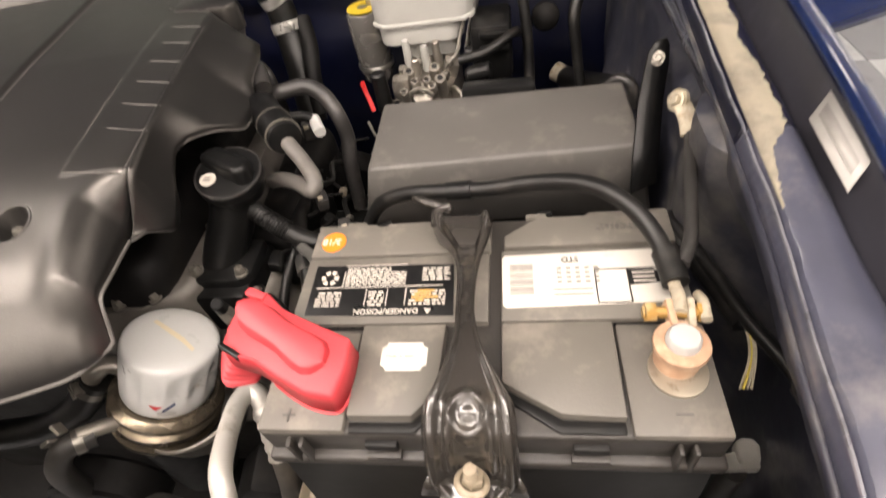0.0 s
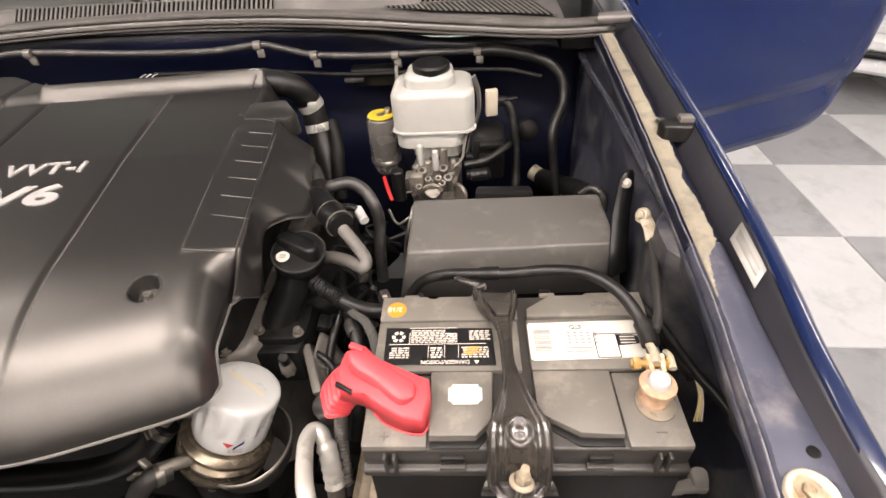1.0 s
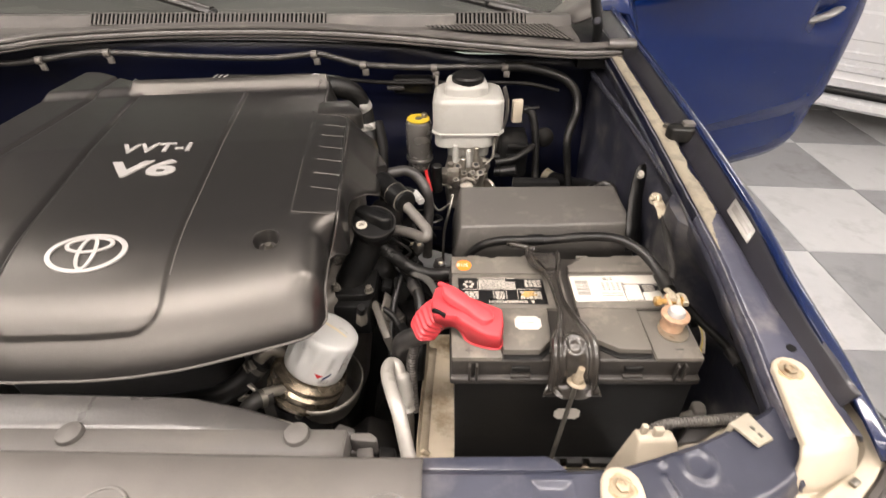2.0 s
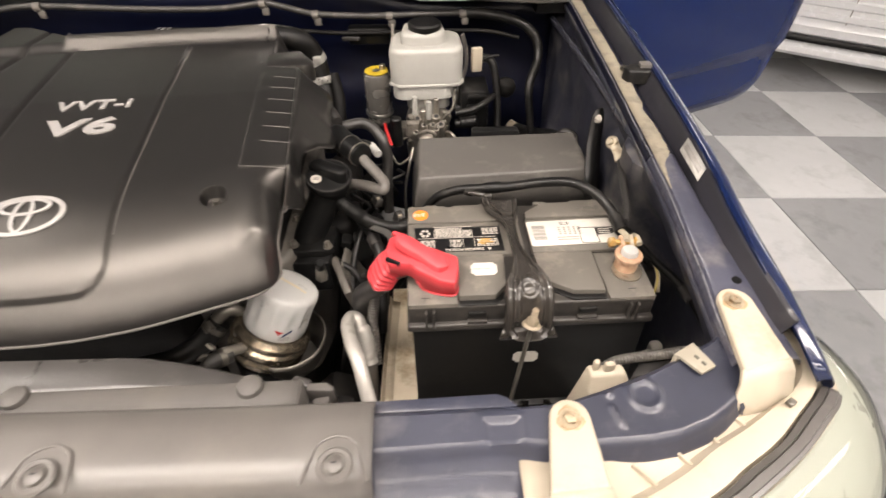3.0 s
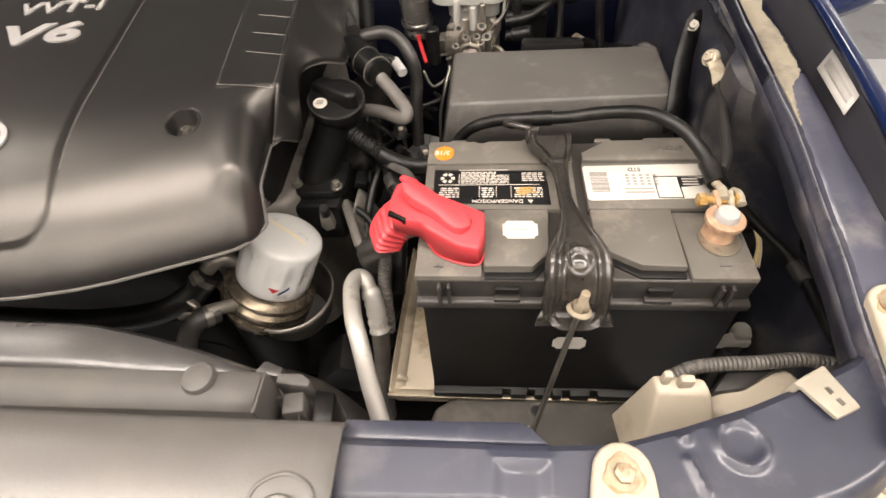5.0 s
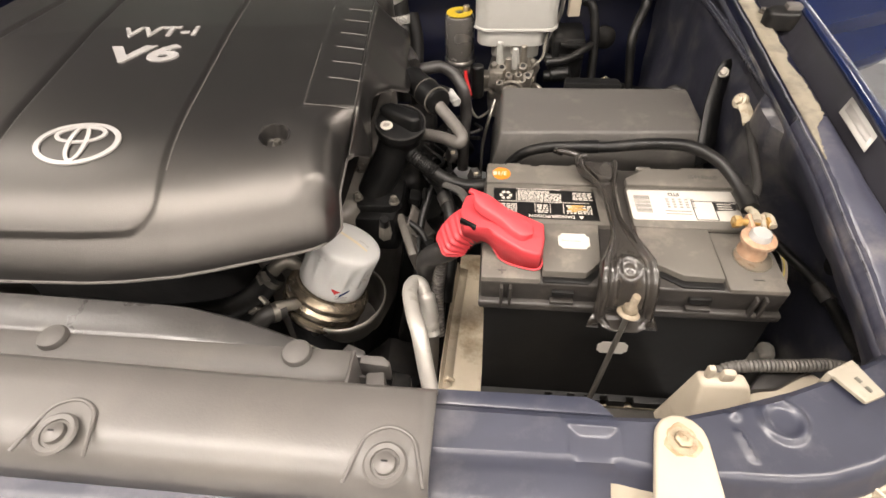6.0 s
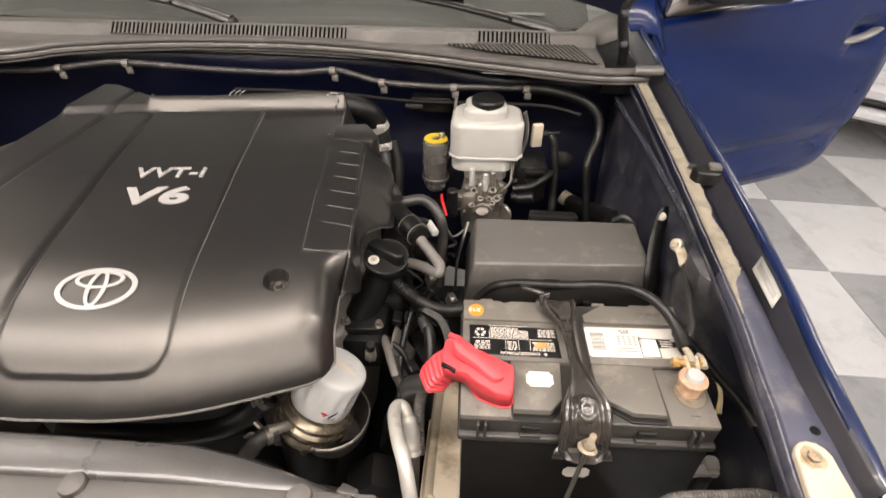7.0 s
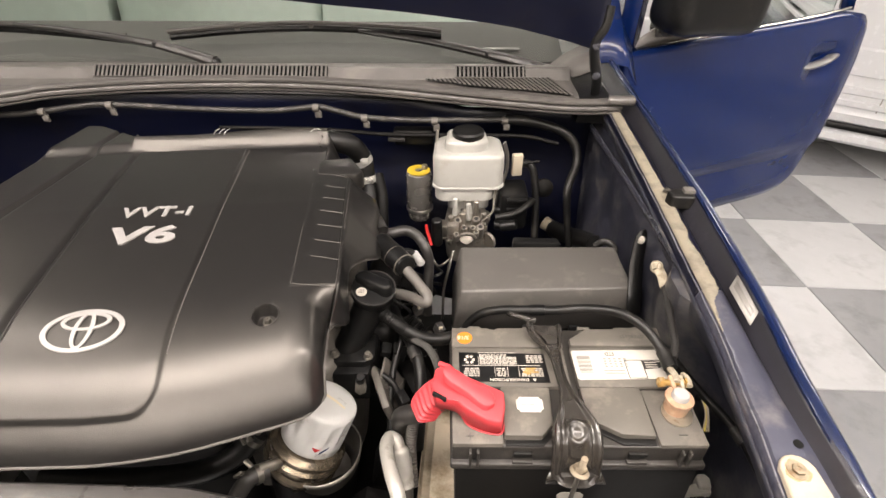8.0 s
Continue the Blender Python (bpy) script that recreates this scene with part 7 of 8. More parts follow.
    acc = part("accumulator", revolve([(0, 0), (0.018, 0.0), (0.0235, 0.006), (0.0245, 0.014), (0.0255, 0.026), (0.0255, 0.034), (0.0268, 0.040), (0.0272, 0.104), (0.025, 0.112), (0.020, 0.115), (0, 0.116)], (-0.193, 0.60, 0.792), (0, 0, 1), 36), M["canister"], t, "steel accumulator canister")
    part("top_label", revolve([(0.008, 0.0), (0.023, 0.0), (0.0235, 0.0012), (0.008, 0.0018)], (-0.193, 0.60, 0.9072)), M["yellow"], acc, "yellow ring label")
    part("crimp_ring", revolve([(0.0250, 0.0), (0.0285, 0.001), (0.0288, 0.005), (0.0270, 0.008)], (-0.193, 0.60, 0.8175), (0, 0, 1), 36), M["alu"], acc, "bright crimped ring")
    part("stub", cyl((-0.181, 0.605, 0.906), (-0.181, 0.605, 0.918), 0.006, 0.006, 14, 0.001), M["steel"], acc)
    low = ease(-0.004, 0.128, -0.030, 1.0)
    body = part("casting", prism([(-0.135, 0.40), (-0.112, 0.385), (-0.075, 0.385), (-0.055, 0.41), (-0.048, 0.47), (-0.06, 0.54), (-0.13, 0.54), (-0.14, 0.46)], 0.815, 0.880, 0.008), M["cast"], t, "bright cast aluminium body", fit=low)
    part("end_boss", cyl((-0.098, 0.400, 0.870), (-0.098, 0.380, 0.882), 0.019, 0.017, 28, 0.003), M["cast"], body, fit=low)
    for x, y, z in ((-0.124, 0.40, 0.888), (-0.116, 0.408, 0.9), (-0.072, 0.395, 0.893), (-0.080, 0.41, 0.902)):
        port = part("pipe_port", cyl((x, y, z - 0.02), (x + 0.001, y - 0.010, z + 0.010), 0.0085, 0.008, 18, 0.001), M["cast"], body, fit=low)
        # black disc on the port's end paints the shaded bore
        part("bore_shade", cyl((x + 0.001, y - 0.0100, z + 0.0098), (x + 0.0011, y - 0.0104, z + 0.0106), 0.004, 0.004, 14), M["labelblack"], port, fit=low)
    for x in (-0.112, -0.098, -0.082):
        part("post", cyl((x, 0.475, 0.87), (x, 0.468, 0.925), 0.006, 0.0055, 14, 0.001), M["reservoir"] if x != -0.098 else M["alu"], body, fit=low)
    part("side_block", box((-0.135, 0.43, 0.868), (0.028, 0.03, 0.028), 0.004), M["cast"], body, fit=low)
    part("side_block", box((-0.062, 0.44, 0.885), (0.022, 0.03, 0.03), 0.004, (0, 20, 0)), M["cast"], body, fit=low)
    part("flange", cyl((-0.055, 0.395, 0.862), (-0.050, 0.40, 0.862), 0.018, 0.018, 24, 0.002), M["cast"], body, fit=low)
    for k, (x, y, z, r) in enumerate(((-0.130, 0.398, 0.868, 0.007), (-0.090, 0.388, 0.905, 0.006), (-0.066, 0.402, 0.905, 0.0065), (-0.060, 0.425, 0.912, 0.006), (-0.128, 0.425, 0.905, 0.007), (-0.105, 0.43, 0.91, 0.0065))):
        part("pipe_nut", revolve([(0, 0), (r, 0), (r, 0.010), (r * 0.7, 0.012), (0, 0.012)], (x, y, z - 0.012), (0.1 * (k % 3 - 1), -0.45, 1), 6), M["clamp"], body, "hex pipe nut", fit=low)
    here = ease(0, 0, 0)
    part("valve_block", box((-0.1285, 0.512, 0.866), (0.024, 0.018, 0.030), 0.004), M["cast"], body, "bright cast valve block", fit=here)
    for x, y, z in ((-0.1073, 0.500, 0.8784), (-0.0907, 0.500, 0.8792), (-0.1227, 0.490, 0.8699), (-0.0845, 0.496, 0.8719)):
        port = part("pipe_port", revolve([(0, -0.02), (0.0062, -0.02), (0.0066, 0.0), (0.0052, 0.002), (0.0034, 0.002), (0.0034, -0.004), (0, -0.004)], (x, y, z), (0, -0.45, 0.9), 18), M["cast"], body, fit=here)
        # thin black disc as the shade inside this port
        part("bore_shade", revolve([(0, 0), (0.0033, 0), (0.0033, 0.0004), (0, 0.0004)], (x, y + 0.0012, z - 0.0028), (0, -0.45, 0.9), 14), M["labelblack"], port, fit=here)
    part("bore_rim", tube([(-0.1014 + 0.016 * math.cos(a), 0.492, 0.858 + 0.013 * math.sin(a)) for a in np.linspace(0.2, 2.9, 12)], 0.0035, 8, 2), M["cast"], body, "arched casting rim", fit=here)
    for x, y, z, top in ((-0.1233, 0.560, 0.870, 0.908), (-0.1082, 0.530, 0.870, 0.894), (-0.0968, 0.550, 0.865, 0.902), (-0.0816, 0.560, 0.865, 0.902)):
        part("post", cyl((x, y, z), (x, y, top), 0.0060, 0.0052, 14, 0.001), M["cast"] if x in (-0.1082, -0.0816) else M["reservoir"], body, fit=here)
    part("solenoid", cyl((-0.040, 0.43, 0.878), (-0.012, 0.425, 0.880), 0.010, 0.009, 20, 0.002), M["black"], body, "black solenoid", fit=low)
    part("solenoid", cyl((-0.040, 0.45, 0.902), (-0.016, 0.447, 0.903), 0.008, 0.008, 20, 0.002), M["black"], body, "black solenoid", fit=low)
    part("hard_line", tube([(-0.066, 0.40, 0.905), (-0.058, 0.395, 0.918), (-0.046, 0.41, 0.925), (-0.042, 0.44, 0.935), (-0.030, 0.50, 0.95)], 0.0024, 8, 6), M["clamp"], t, "bent metal brake line", fit=low)
    part("hard_line", tube([(-0.130, 0.398, 0.868), (-0.145, 0.39, 0.87), (-0.160, 0.40, 0.855), (-0.168, 0.43, 0.83)], 0.0024, 8, 6), M["clamp"], t, "bent metal brake line", fit=low)
    part("connector", box((0.002, 0.565, 0.940), (0.020, 0.012, 0.045), 0.002, (0, 0, 10)), M["cream"], t, "cream wiring connector")
    part("bracket_arm", tube([(-0.028, 0.545, 0.995), (-0.020, 0.55, 0.965), (-0.020, 0.55, 0.93), (-0.032, 0.54, 0.895), (-0.040, 0.53, 0.865)], 0.005, 8, 6, flat=0.4), M["alu"], t, "bent metal bracket")
    part("bracket_arm", tube([(-0.156, 0.58, 0.90), (-0.156, 0.585, 0.96), (-0.154, 0.59, 1.0)], 0.003, 8, 5), M["alu"], t)
    mod = part("pump_motor", box((-0.005, 0.54, 0.865), (0.055, 0.07, 0.08), 0.008), M["black"], t, "black pump motor")
    for z in (0.875, 0.895):
        part("motor_rib", box((0.0, 0.502, z), (0.04, 0.010, 0.008), 0.002), M["black"], mod)
    part("motor_stub", cyl((-0.035, 0.46, 0.865), (-0.005, 0.455, 0.872), 0.010, 0.010, 18, 0.002), M["black"], mod)
    part("hose", tube([(-0.045, 0.455, 0.888), (-0.01, 0.46, 0.893), (0.025, 0.49, 0.90), (0.03, 0.53, 0.88)], 0.006, 10, 6), M["rubber"], t)
    part("red_plug", tube([(-0.1805, 0.503, 0.884), (-0.1785, 0.500, 0.872), (-0.174, 0.494, 0.858), (-0.170, 0.488, 0.846)], 0.0036, 8, 5, flat=0.5), M["redrib"], t, "red plastic lock tab", fit=here)
    part("black_plug", cyl((-0.160, 0.515, 0.83), (-0.160, 0.515, 0.888), 0.0115, 0.0105, 18, 0.002), M["black"], t, fit=here)
    part("brake_pipe", tube([(-0.124, 0.385, 0.862), (-0.132, 0.36, 0.84), (-0.140, 0.35, 0.80), (-0.142, 0.34, 0.74)], 0.0026, 8, 6), M["darksteel"], t)
    part("brake_pipe", tube([(-0.128, 0.392, 0.84), (-0.150, 0.38, 0.832), (-0.165, 0.40, 0.845)], 0.0022, 8, 6), M["darksteel"], t)
    part("booster_port", box((-0.205, 0.665, 0.955), (0.085, 0.03, 0.035), 0.008), M["black"], t)
    part("booster_tab", box((-0.24, 0.645, 0.955), (0.035, 0.008, 0.008), 0.002), M["hose"], t)


def oil_filter():
    t = thing("oil_filter", (-0.318, 0.085, 0.79), "white screw-on oil filter with a fluted top on an oil cooler", "oil filter", fit=ease(-0.004, 0.013, -0.009))
    base, top = Vector((-0.3235, 0.083, 0.8145)), Vector((-0.2950, 0.1015, 0.8725))
    ax = (top - base).normalized()
    h = (top - base).length

    def flute(a, k):
        c = (0.5 + 0.5 * math.cos(14 * a)) ** 0.7
        return 1 - c * (0.0, 0.0, 0.0, 0.0, 0.070, 0.078, 0.055, 0.018, 0, 0, 0, 0, 0)[k]
    can = part("canister", revolve([(0.0400, 0.0), (0.0418, 0.0015), (0.0427, 0.005), (0.0430, h * 0.30), (0.0430, h * 0.38), (0.0430, h * 0.48), (0.0430, h * 0.66), (0.0429, h * 0.80), (0.0425, h * 0.90), (0.0414, h * 0.96), (0.0386, h * 0.99), (0.0285, h * 1.005), (0, h * 1.01)], base, ax, 168, wave=flute), M["white"], t, "white painted canister", smooth=60)
    m = Matrix.Translation(base) @ frame_of(ax)

    def on_can(a, hh, r=0.0433):
        return tuple(m @ Vector((r * math.cos(a), r * math.sin(a), hh)))
    inv = frame_of(ax).inverted()
    d0 = inv @ Vector((0.30, -0.75, 0.35))
    ang = math.atan2(d0.y, d0.x)
    part("printed_mark", sheet([[on_can(ang - 0.15 + 0.07 * k, 0.0145 + 0.003 * abs(k - 2)), on_can(ang - 0.15 + 0.07 * k, 0.0220 - 0.0005 * k)] for k in range(5)]), M["redrib"], can, "faded red print")
    part("printed_mark", sheet([[on_can(ang + 0.12 + 0.06 * k, 0.0115 + 0.0025 * k), on_can(ang + 0.12 + 0.06 * k, 0.0155 + 0.0025 * k)] for k in range(5)]), M["blue"], can, "faded blue print")
    for k in range(3):
        part("print", sheet([[on_can(ang + 0.02 + 0.09 * q, 0.0075 + 0.0022 * k), on_can(ang + 0.02 + 0.09 * q, 0.0085 + 0.0022 * k)] for q in range(5)]), M["inkgrey"], can)
    st = bmesh.new()
    pts = [(-0.024, 0.010), (-0.008, 0.004), (0.012, -0.003), (0.026, -0.010), (0.027, -0.006), (0.012, 0.003), (-0.006, 0.009), (-0.022, 0.014)]
    st.faces.new([st.verts.new(top + Vector((x, y, 0)) - ax * ax.dot(Vector((x, y, 0))) + ax * 0.0012) for x, y in pts])
    part("stain", st, M["stain"], can, "faint yellow stain")
    cool = part("oil_cooler", revolve([(0, -0.050), (0.042, -0.050), (0.0505, -0.045), (0.0525, -0.038), (0.0490, -0.033), (0.0525, -0.028), (0.0535, -0.020), (0.0490, -0.016), (0.0520, -0.012), (0.0525, -0.007), (0.0495, -0.003), (0.0465, 0.0), (0, 0.0)], base, ax, 56), M["bronze"], t, "brownish metal oil cooler rings")
    # drip cup with a bright edge
    c2 = Vector((-0.311, 0.078, 0.790))
    rows = []
    for a in np.linspace(radians(-118), radians(75), 40):
        d = Vector((math.cos(a), math.sin(a), 0))
        rows.append([tuple(c2 + d * r + Vector((0, 0, z))) for r, z in ((0.036, -0.05), (0.046, -0.03), (0.0525, -0.006), (0.0540, 0.002))])
    cup = part("drip_cup", sheet(rows), M["darksteel"], t, "dark drip cup", thick=0.002)
    part("cup_edge", tube([r[-1] for r in rows[::3]], 0.0009, 8, 3), M["clamp"], cup, "bright bare edge")
    part("cup_screw", hexbolt((-0.338, 0.030, 0.778), (-0.2, -0.6, 0.7), 0.0048, 0.004), M["darksteel"], cup)
    part("neck", cyl((-0.35, 0.06, 0.66), base - ax * 0.045, 0.035, 0.042, 24), M["dark"], t)
    part("coolant_stub", tube([(-0.340, 0.050, 0.805), (-0.353, 0.042, 0.818), (-0.362, 0.033, 0.827), (-0.374, 0.021, 0.836)], 0.0072, 16, 6), M["clamp"], t, "plated steel pipe stub")
    part("coolant_stub", tube([(-0.355, 0.090, 0.815), (-0.366, 0.092, 0.832), (-0.378, 0.090, 0.842), (-0.390, 0.083, 0.838), (-0.400, 0.076, 0.830)], 0.0092, 16, 6), M["clamp"], t, "plated steel pipe stub")
    part("mount_lug", box((-0.368, 0.062, 0.815), (0.012, 0.016, 0.022), 0.003, (10, 15, 20)), M["block"], t, "cast mounting lug")
    hs = thing("coolant_hose", (-0.45, 0.06, 0.8), "black rubber coolant hose with a spring clamp", "hose", "coolant hoses", fit=ease(-0.003, 0.013, -0.016))
    part("hose", tube([(-0.394, 0.080, 0.836), (-0.404, 0.073, 0.828), (-0.425, 0.060, 0.810), (-0.47, 0.048, 0.792), (-0.56, 0.040, 0.785), (-0.68, 0.04, 0.79)], 0.0158, 16, 6), M["rubber"], hs)
    cl = part("clamp", tube([(-0.3985, 0.077, 0.8325), (-0.404, 0.073, 0.828)], 0.0162, 20, 3, cap=False), M["darksteel"], hs, "spring hose clamp")
    for dx, dz in ((0.0, 0.0), (-0.008, -0.008)):
        part("clamp_ear", box((-0.400 + dx, 0.066, 0.846 + dz), (0.003, 0.014, 0.010), 0.001, (30, -40, 20)), M["clamp"], cl)
    h2 = thing("coolant_hose", (-0.42, 0.0, 0.84), "black rubber coolant hose with a spring clamp", "hose", "coolant hoses", fit=ease(-0.003, 0.013, -0.016))
    part("hose", tube([(-0.368, 0.027, 0.832), (-0.380, 0.016, 0.838), (-0.388, 0.008, 0.836), (-0.402, 0.0, 0.815), (-0.42, 0.0, 0.77), (-0.44, 0.005, 0.70)], 0.0110, 16, 6), M["dusty"], h2)
    cl = part("clamp", tube([(-0.3735, 0.0216, 0.8352), (-0.379, 0.0165, 0.8378)], 0.0122, 20, 3, cap=False), M["darksteel"], h2, "spring hose clamp")
    part("clamp_ear", box((-0.384, 0.022, 0.856), (0.004, 0.012, 0.010), 0.001, (30, -30, 40)), M["clamp"], cl)
    part("clamp_ear", box((-0.394, 0.012, 0.848), (0.012, 0.004, 0.009), 0.001, (20, -30, 20)), M["clamp"], cl)
    part("clamp_ear", box((-0.392, 0.003, 0.836), (0.010, 0.004, 0.009), 0.001, (-20, -30, 10)), M["clamp"], cl)


def oil_filler():
    t = thing("oil_filler", (-0.28, 0.21, 0.86), "black plastic oil filler cap on its tall neck", "oil filler", fit=ease(-0.003, 0.003, 0.004))
    c, ax = Vector((-0.244, 0.239, 0.940)), Vector((0.10, -0.18, 1)).normalized()
    cap = part("cap", revolve([(0, -0.02), (0.026, -0.02), (0.027, -0.012), (0.030, -0.008), (0.032, -0.002), (0.032, 0.006), (0.030, 0.0085), (0.027, 0.009), (0, 0.009)], c, ax, 48), M["black"], t, "black filler cap")
    m = Matrix.Translation(c)
    g = prism([(-0.0235, 0.0185), (-0.0285, 0.0080), (0.0180, -0.0195), (0.0285, -0.0150), (0.0270, 0.0010), (-0.0130, 0.0245)], 0.002, 0.022, 0.005, m=m, seg=3)
    part("grip", g, M["black"], cap, "raised finger grip")
    spot = c + Vector((-0.0150, -0.0120, 0.0085))
    pr = part("round_mark", revolve([(0, 0), (0.0078, 0), (0.0078, 0.0007), (0, 0.0008)], spot, ax, 28), M["ink"], cap, "round white print")
    b = bmesh.new()
    for k in range(3):
        box((spot + Vector((0, -0.0026 + 0.0026 * k, 0.0016))), (0.008, 0.0011, 0.0004), bm=b)
    part("print", b, M["inkgrey"], pr, smooth=0)
    # grey ring laid on the cap's edge as a painted glint
    rim = [c + frame_of(ax).to_3x3() @ Vector((0.0312 * math.cos(a), 0.0312 * math.sin(a), 0.0075)) for a in np.linspace(0, 2 * math.pi, 33)]
    part("cap_rim_glint", tube(rim, 0.0011, 6, 1), M["hose"], cap, "grey ring painting the glint on the cap edge")
    part("neck", tube([(-0.250, 0.238, 0.925), (-0.258, 0.232, 0.90), (-0.275, 0.220, 0.87), (-0.288, 0.21, 0.845)], 0.023, 24, 6, r_end=0.022), M["black"], t, "black filler neck")
    fl = part("flange", prism([(-0.335, 0.185), (-0.318, 0.178), (-0.255, 0.178), (-0.243, 0.188), (-0.243, 0.235), (-0.33, 0.235)], 0.846, 0.858, 0.004), M["black"], t)
    for x, y in ((-0.323, 0.190), (-0.252, 0.186)):
        part("bolt", hexbolt((x, y, 0.858), (0, 0, 1), 0.0050, 0.010), M["clamp"], fl)
    part("lower_block", prism([(-0.325, 0.165), (-0.25, 0.165), (-0.24, 0.24), (-0.325, 0.24)], 0.79, 0.846, 0.006), M["black"], t)
    hs = thing("breather_hose", (-0.19, 0.21, 0.88), "black corrugated breather hose", "hose", fit=ease(-0.002, 0.012, 0.001))
    part("hose", tube([(-0.240, 0.225, 0.908), (-0.222, 0.214, 0.902), (-0.195, 0.205, 0.885), (-0.165, 0.203, 0.872), (-0.135, 0.21, 0.868), (-0.10, 0.225, 0.868)], 0.0095, 14, 8), M["rubber"], hs)
    part("corrugated_sleeve", tube([(-0.234, 0.221, 0.907), (-0.222, 0.214, 0.902), (-0.200, 0.2065, 0.889)], 0.0105, 14, 6, ripple=0.0010, pitch=0.0030), M["rubber"], hs)


def vacuum_parts():
    t = thing("purge_valve", (-0.215, 0.315, 0.94), "black plastic vacuum valve with grey hoses", "valve", fit=None)
    a, b = Vector((-0.254, 0.357, 0.953)), Vector((-0.201, 0.287, 0.951))
    ax = (b - a).normalized()
    h = (b - a).length
    body = part("body", revolve([(0, 0), (0.012, 0), (0.014, 0.004), (0.0175, 0.012), (0.0185, 0.016), (0.0175, 0.02), (0.0175, h * 0.55), (0.0185, h * 0.58), (0.0185, h * 0.63), (0.0178, h * 0.66), (0.0178, h - 0.008), (0.0168, h - 0.002), (0.011, h), (0, h)], a, ax, 32), M["black"], t, "black valve body")
    for f in (0.60, 0.90):
        part("ring", revolve([(0.0172, h * f), (0.0190, h * f + 0.0006), (0.0190, h * f + 0.0016), (0.0172, h * f + 0.0022)], a, ax, 32), M["clamp"], body, "thin metal ring")
    part("electric_plug", cyl((-0.194, 0.349, 0.932), (-0.181, 0.324, 0.930), 0.0065, 0.0065, 16, 0.001), M["lead"], t, "pale grey plug")
    part("plug_foot", tube([(-0.215, 0.335, 0.945), (-0.202, 0.345, 0.938), (-0.192, 0.345, 0.932)], 0.0055, 10, 5), M["black"], t)
    part("hose", tube([(-0.208, 0.296, 0.950), (-0.1995, 0.286, 0.944), (-0.184, 0.270, 0.935), (-0.170, 0.250, 0.928), (-0.1735, 0.2425, 0.921), (-0.196, 0.263, 0.914), (-0.219, 0.275, 0.910), (-0.235, 0.285, 0.90)], 0.0080, 14, 8), M["hosegrey"], t, "pale grey rubber hose")
    h1 = thing("vacuum_hose", (-0.2, 0.4, 0.92), "grey rubber vacuum hose looping behind the valve", "hose", fit=None)
    part("hose", tube([(-0.270, 0.378, 0.938), (-0.2545, 0.3808, 0.945), (-0.2321, 0.3801, 0.950), (-0.2086, 0.387, 0.950), (-0.1891, 0.3832, 0.940), (-0.1745, 0.3705, 0.920), (-0.171, 0.3671, 0.890), (-0.1732, 0.355, 0.860), (-0.175, 0.345, 0.80)], 0.0088, 14, 8), M["hose"], h1)
    part("hose_clip", tube([(-0.246, 0.3805, 0.9475), (-0.240, 0.3803, 0.949)], 0.0103, 12, 2), M["black"], h1)
    h2 = thing("vacuum_hose", (-0.25, 0.36, 0.92), "grey rubber hose beside the engine cover", "hose", fit=ease(-0.007, 0.012, 0.012))
    part("hose", tube([(-0.268, 0.405, 0.945), (-0.255, 0.39, 0.955), (-0.245, 0.37, 0.955), (-0.238, 0.354, 0.952)], 0.0095, 14, 6), M["hose"], h2)
    c = thing("wiring_plug", (-0.255, 0.415, 0.955), "white wiring plug with a yellow wire", "connector", fit=ease(-0.030, 0.003, -0.001))
    part("plug", box((-0.258, 0.418, 0.968), (0.016, 0.016, 0.022), 0.003, (10, 0, 25)), M["lead"], c, "white plastic plug")
    part("wire", tube([(-0.248, 0.415, 0.972), (-0.238, 0.410, 0.974), (-0.230, 0.405, 0.966)], 0.0016, 6, 6), M["yellowrub"], c, "yellow wire")
    part("loom", tube([(-0.240, 0.415, 0.968), (-0.226, 0.405, 0.960), (-0.222, 0.40, 0.93), (-0.225, 0.405, 0.88)], 0.006, 10, 6), M["rubber"], c, "black taped loom")
    hh = thing("heater_hose", (-0.3, 0.6, 0.95), "thick black heater hose with steel worm clamps", "hose", fit=ease(-0.021, 0.022, -0.003))
    part("hose", tube([(-0.40, 0.555, 1.012), (-0.35, 0.575, 1.016), (-0.310, 0.590, 1.000), (-0.292, 0.600, 0.965), (-0.285, 0.590, 0.92), (-0.275, 0.560, 0.87), (-0.27, 0.53, 0.80)], 0.021, 16, 8), M["rubber"], hh)
    for p, q in (((-0.2945, 0.5985, 0.972), (-0.2905, 0.600, 0.959)), ((-0.2865, 0.593, 0.932), (-0.2845, 0.589, 0.919))):
        cl = part("worm_clamp", tube([p, q], 0.0226, 20, 3, cap=False), M["clampbright"], hh, "bright steel worm clamp")
        part("screw_housing", box(Vector(p) + Vector((0.012, -0.020, 0.0)), (0.016, 0.010, 0.010), 0.002), M["clampbright"], cl)
    part("branch_pipe", tube([(-0.262, 0.60, 0.93), (-0.252, 0.57, 0.90), (-0.25, 0.54, 0.87), (-0.25, 0.52, 0.82)], 0.012, 14, 6), M["dark"], hh)


def ac_pipe():
    t = thing("aircon_pipe", (-0.2, 0.0, 0.85), "bare aluminium air conditioning pipe with a fitting", "pipe", fit=None)
    part("pipe", tube([(-0.2015, 0.0600, 0.835), (-0.2060, 0.0675, 0.8425), (-0.2130, 0.0690, 0.8455), (-0.2165, 0.0600, 0.8485), (-0.2155, 0.0450, 0.8530), (-0.2060, 0.0100, 0.8640), (-0.1995, -0.0080, 0.8670), (-0.1950, -0.0200, 0.8610), (-0.1850, -0.0500, 0.8350), (-0.1685, -0.0916, 0.8000), (-0.160, -0.112, 0.780)], 0.0086, 18, 10), M["pipe"], t)
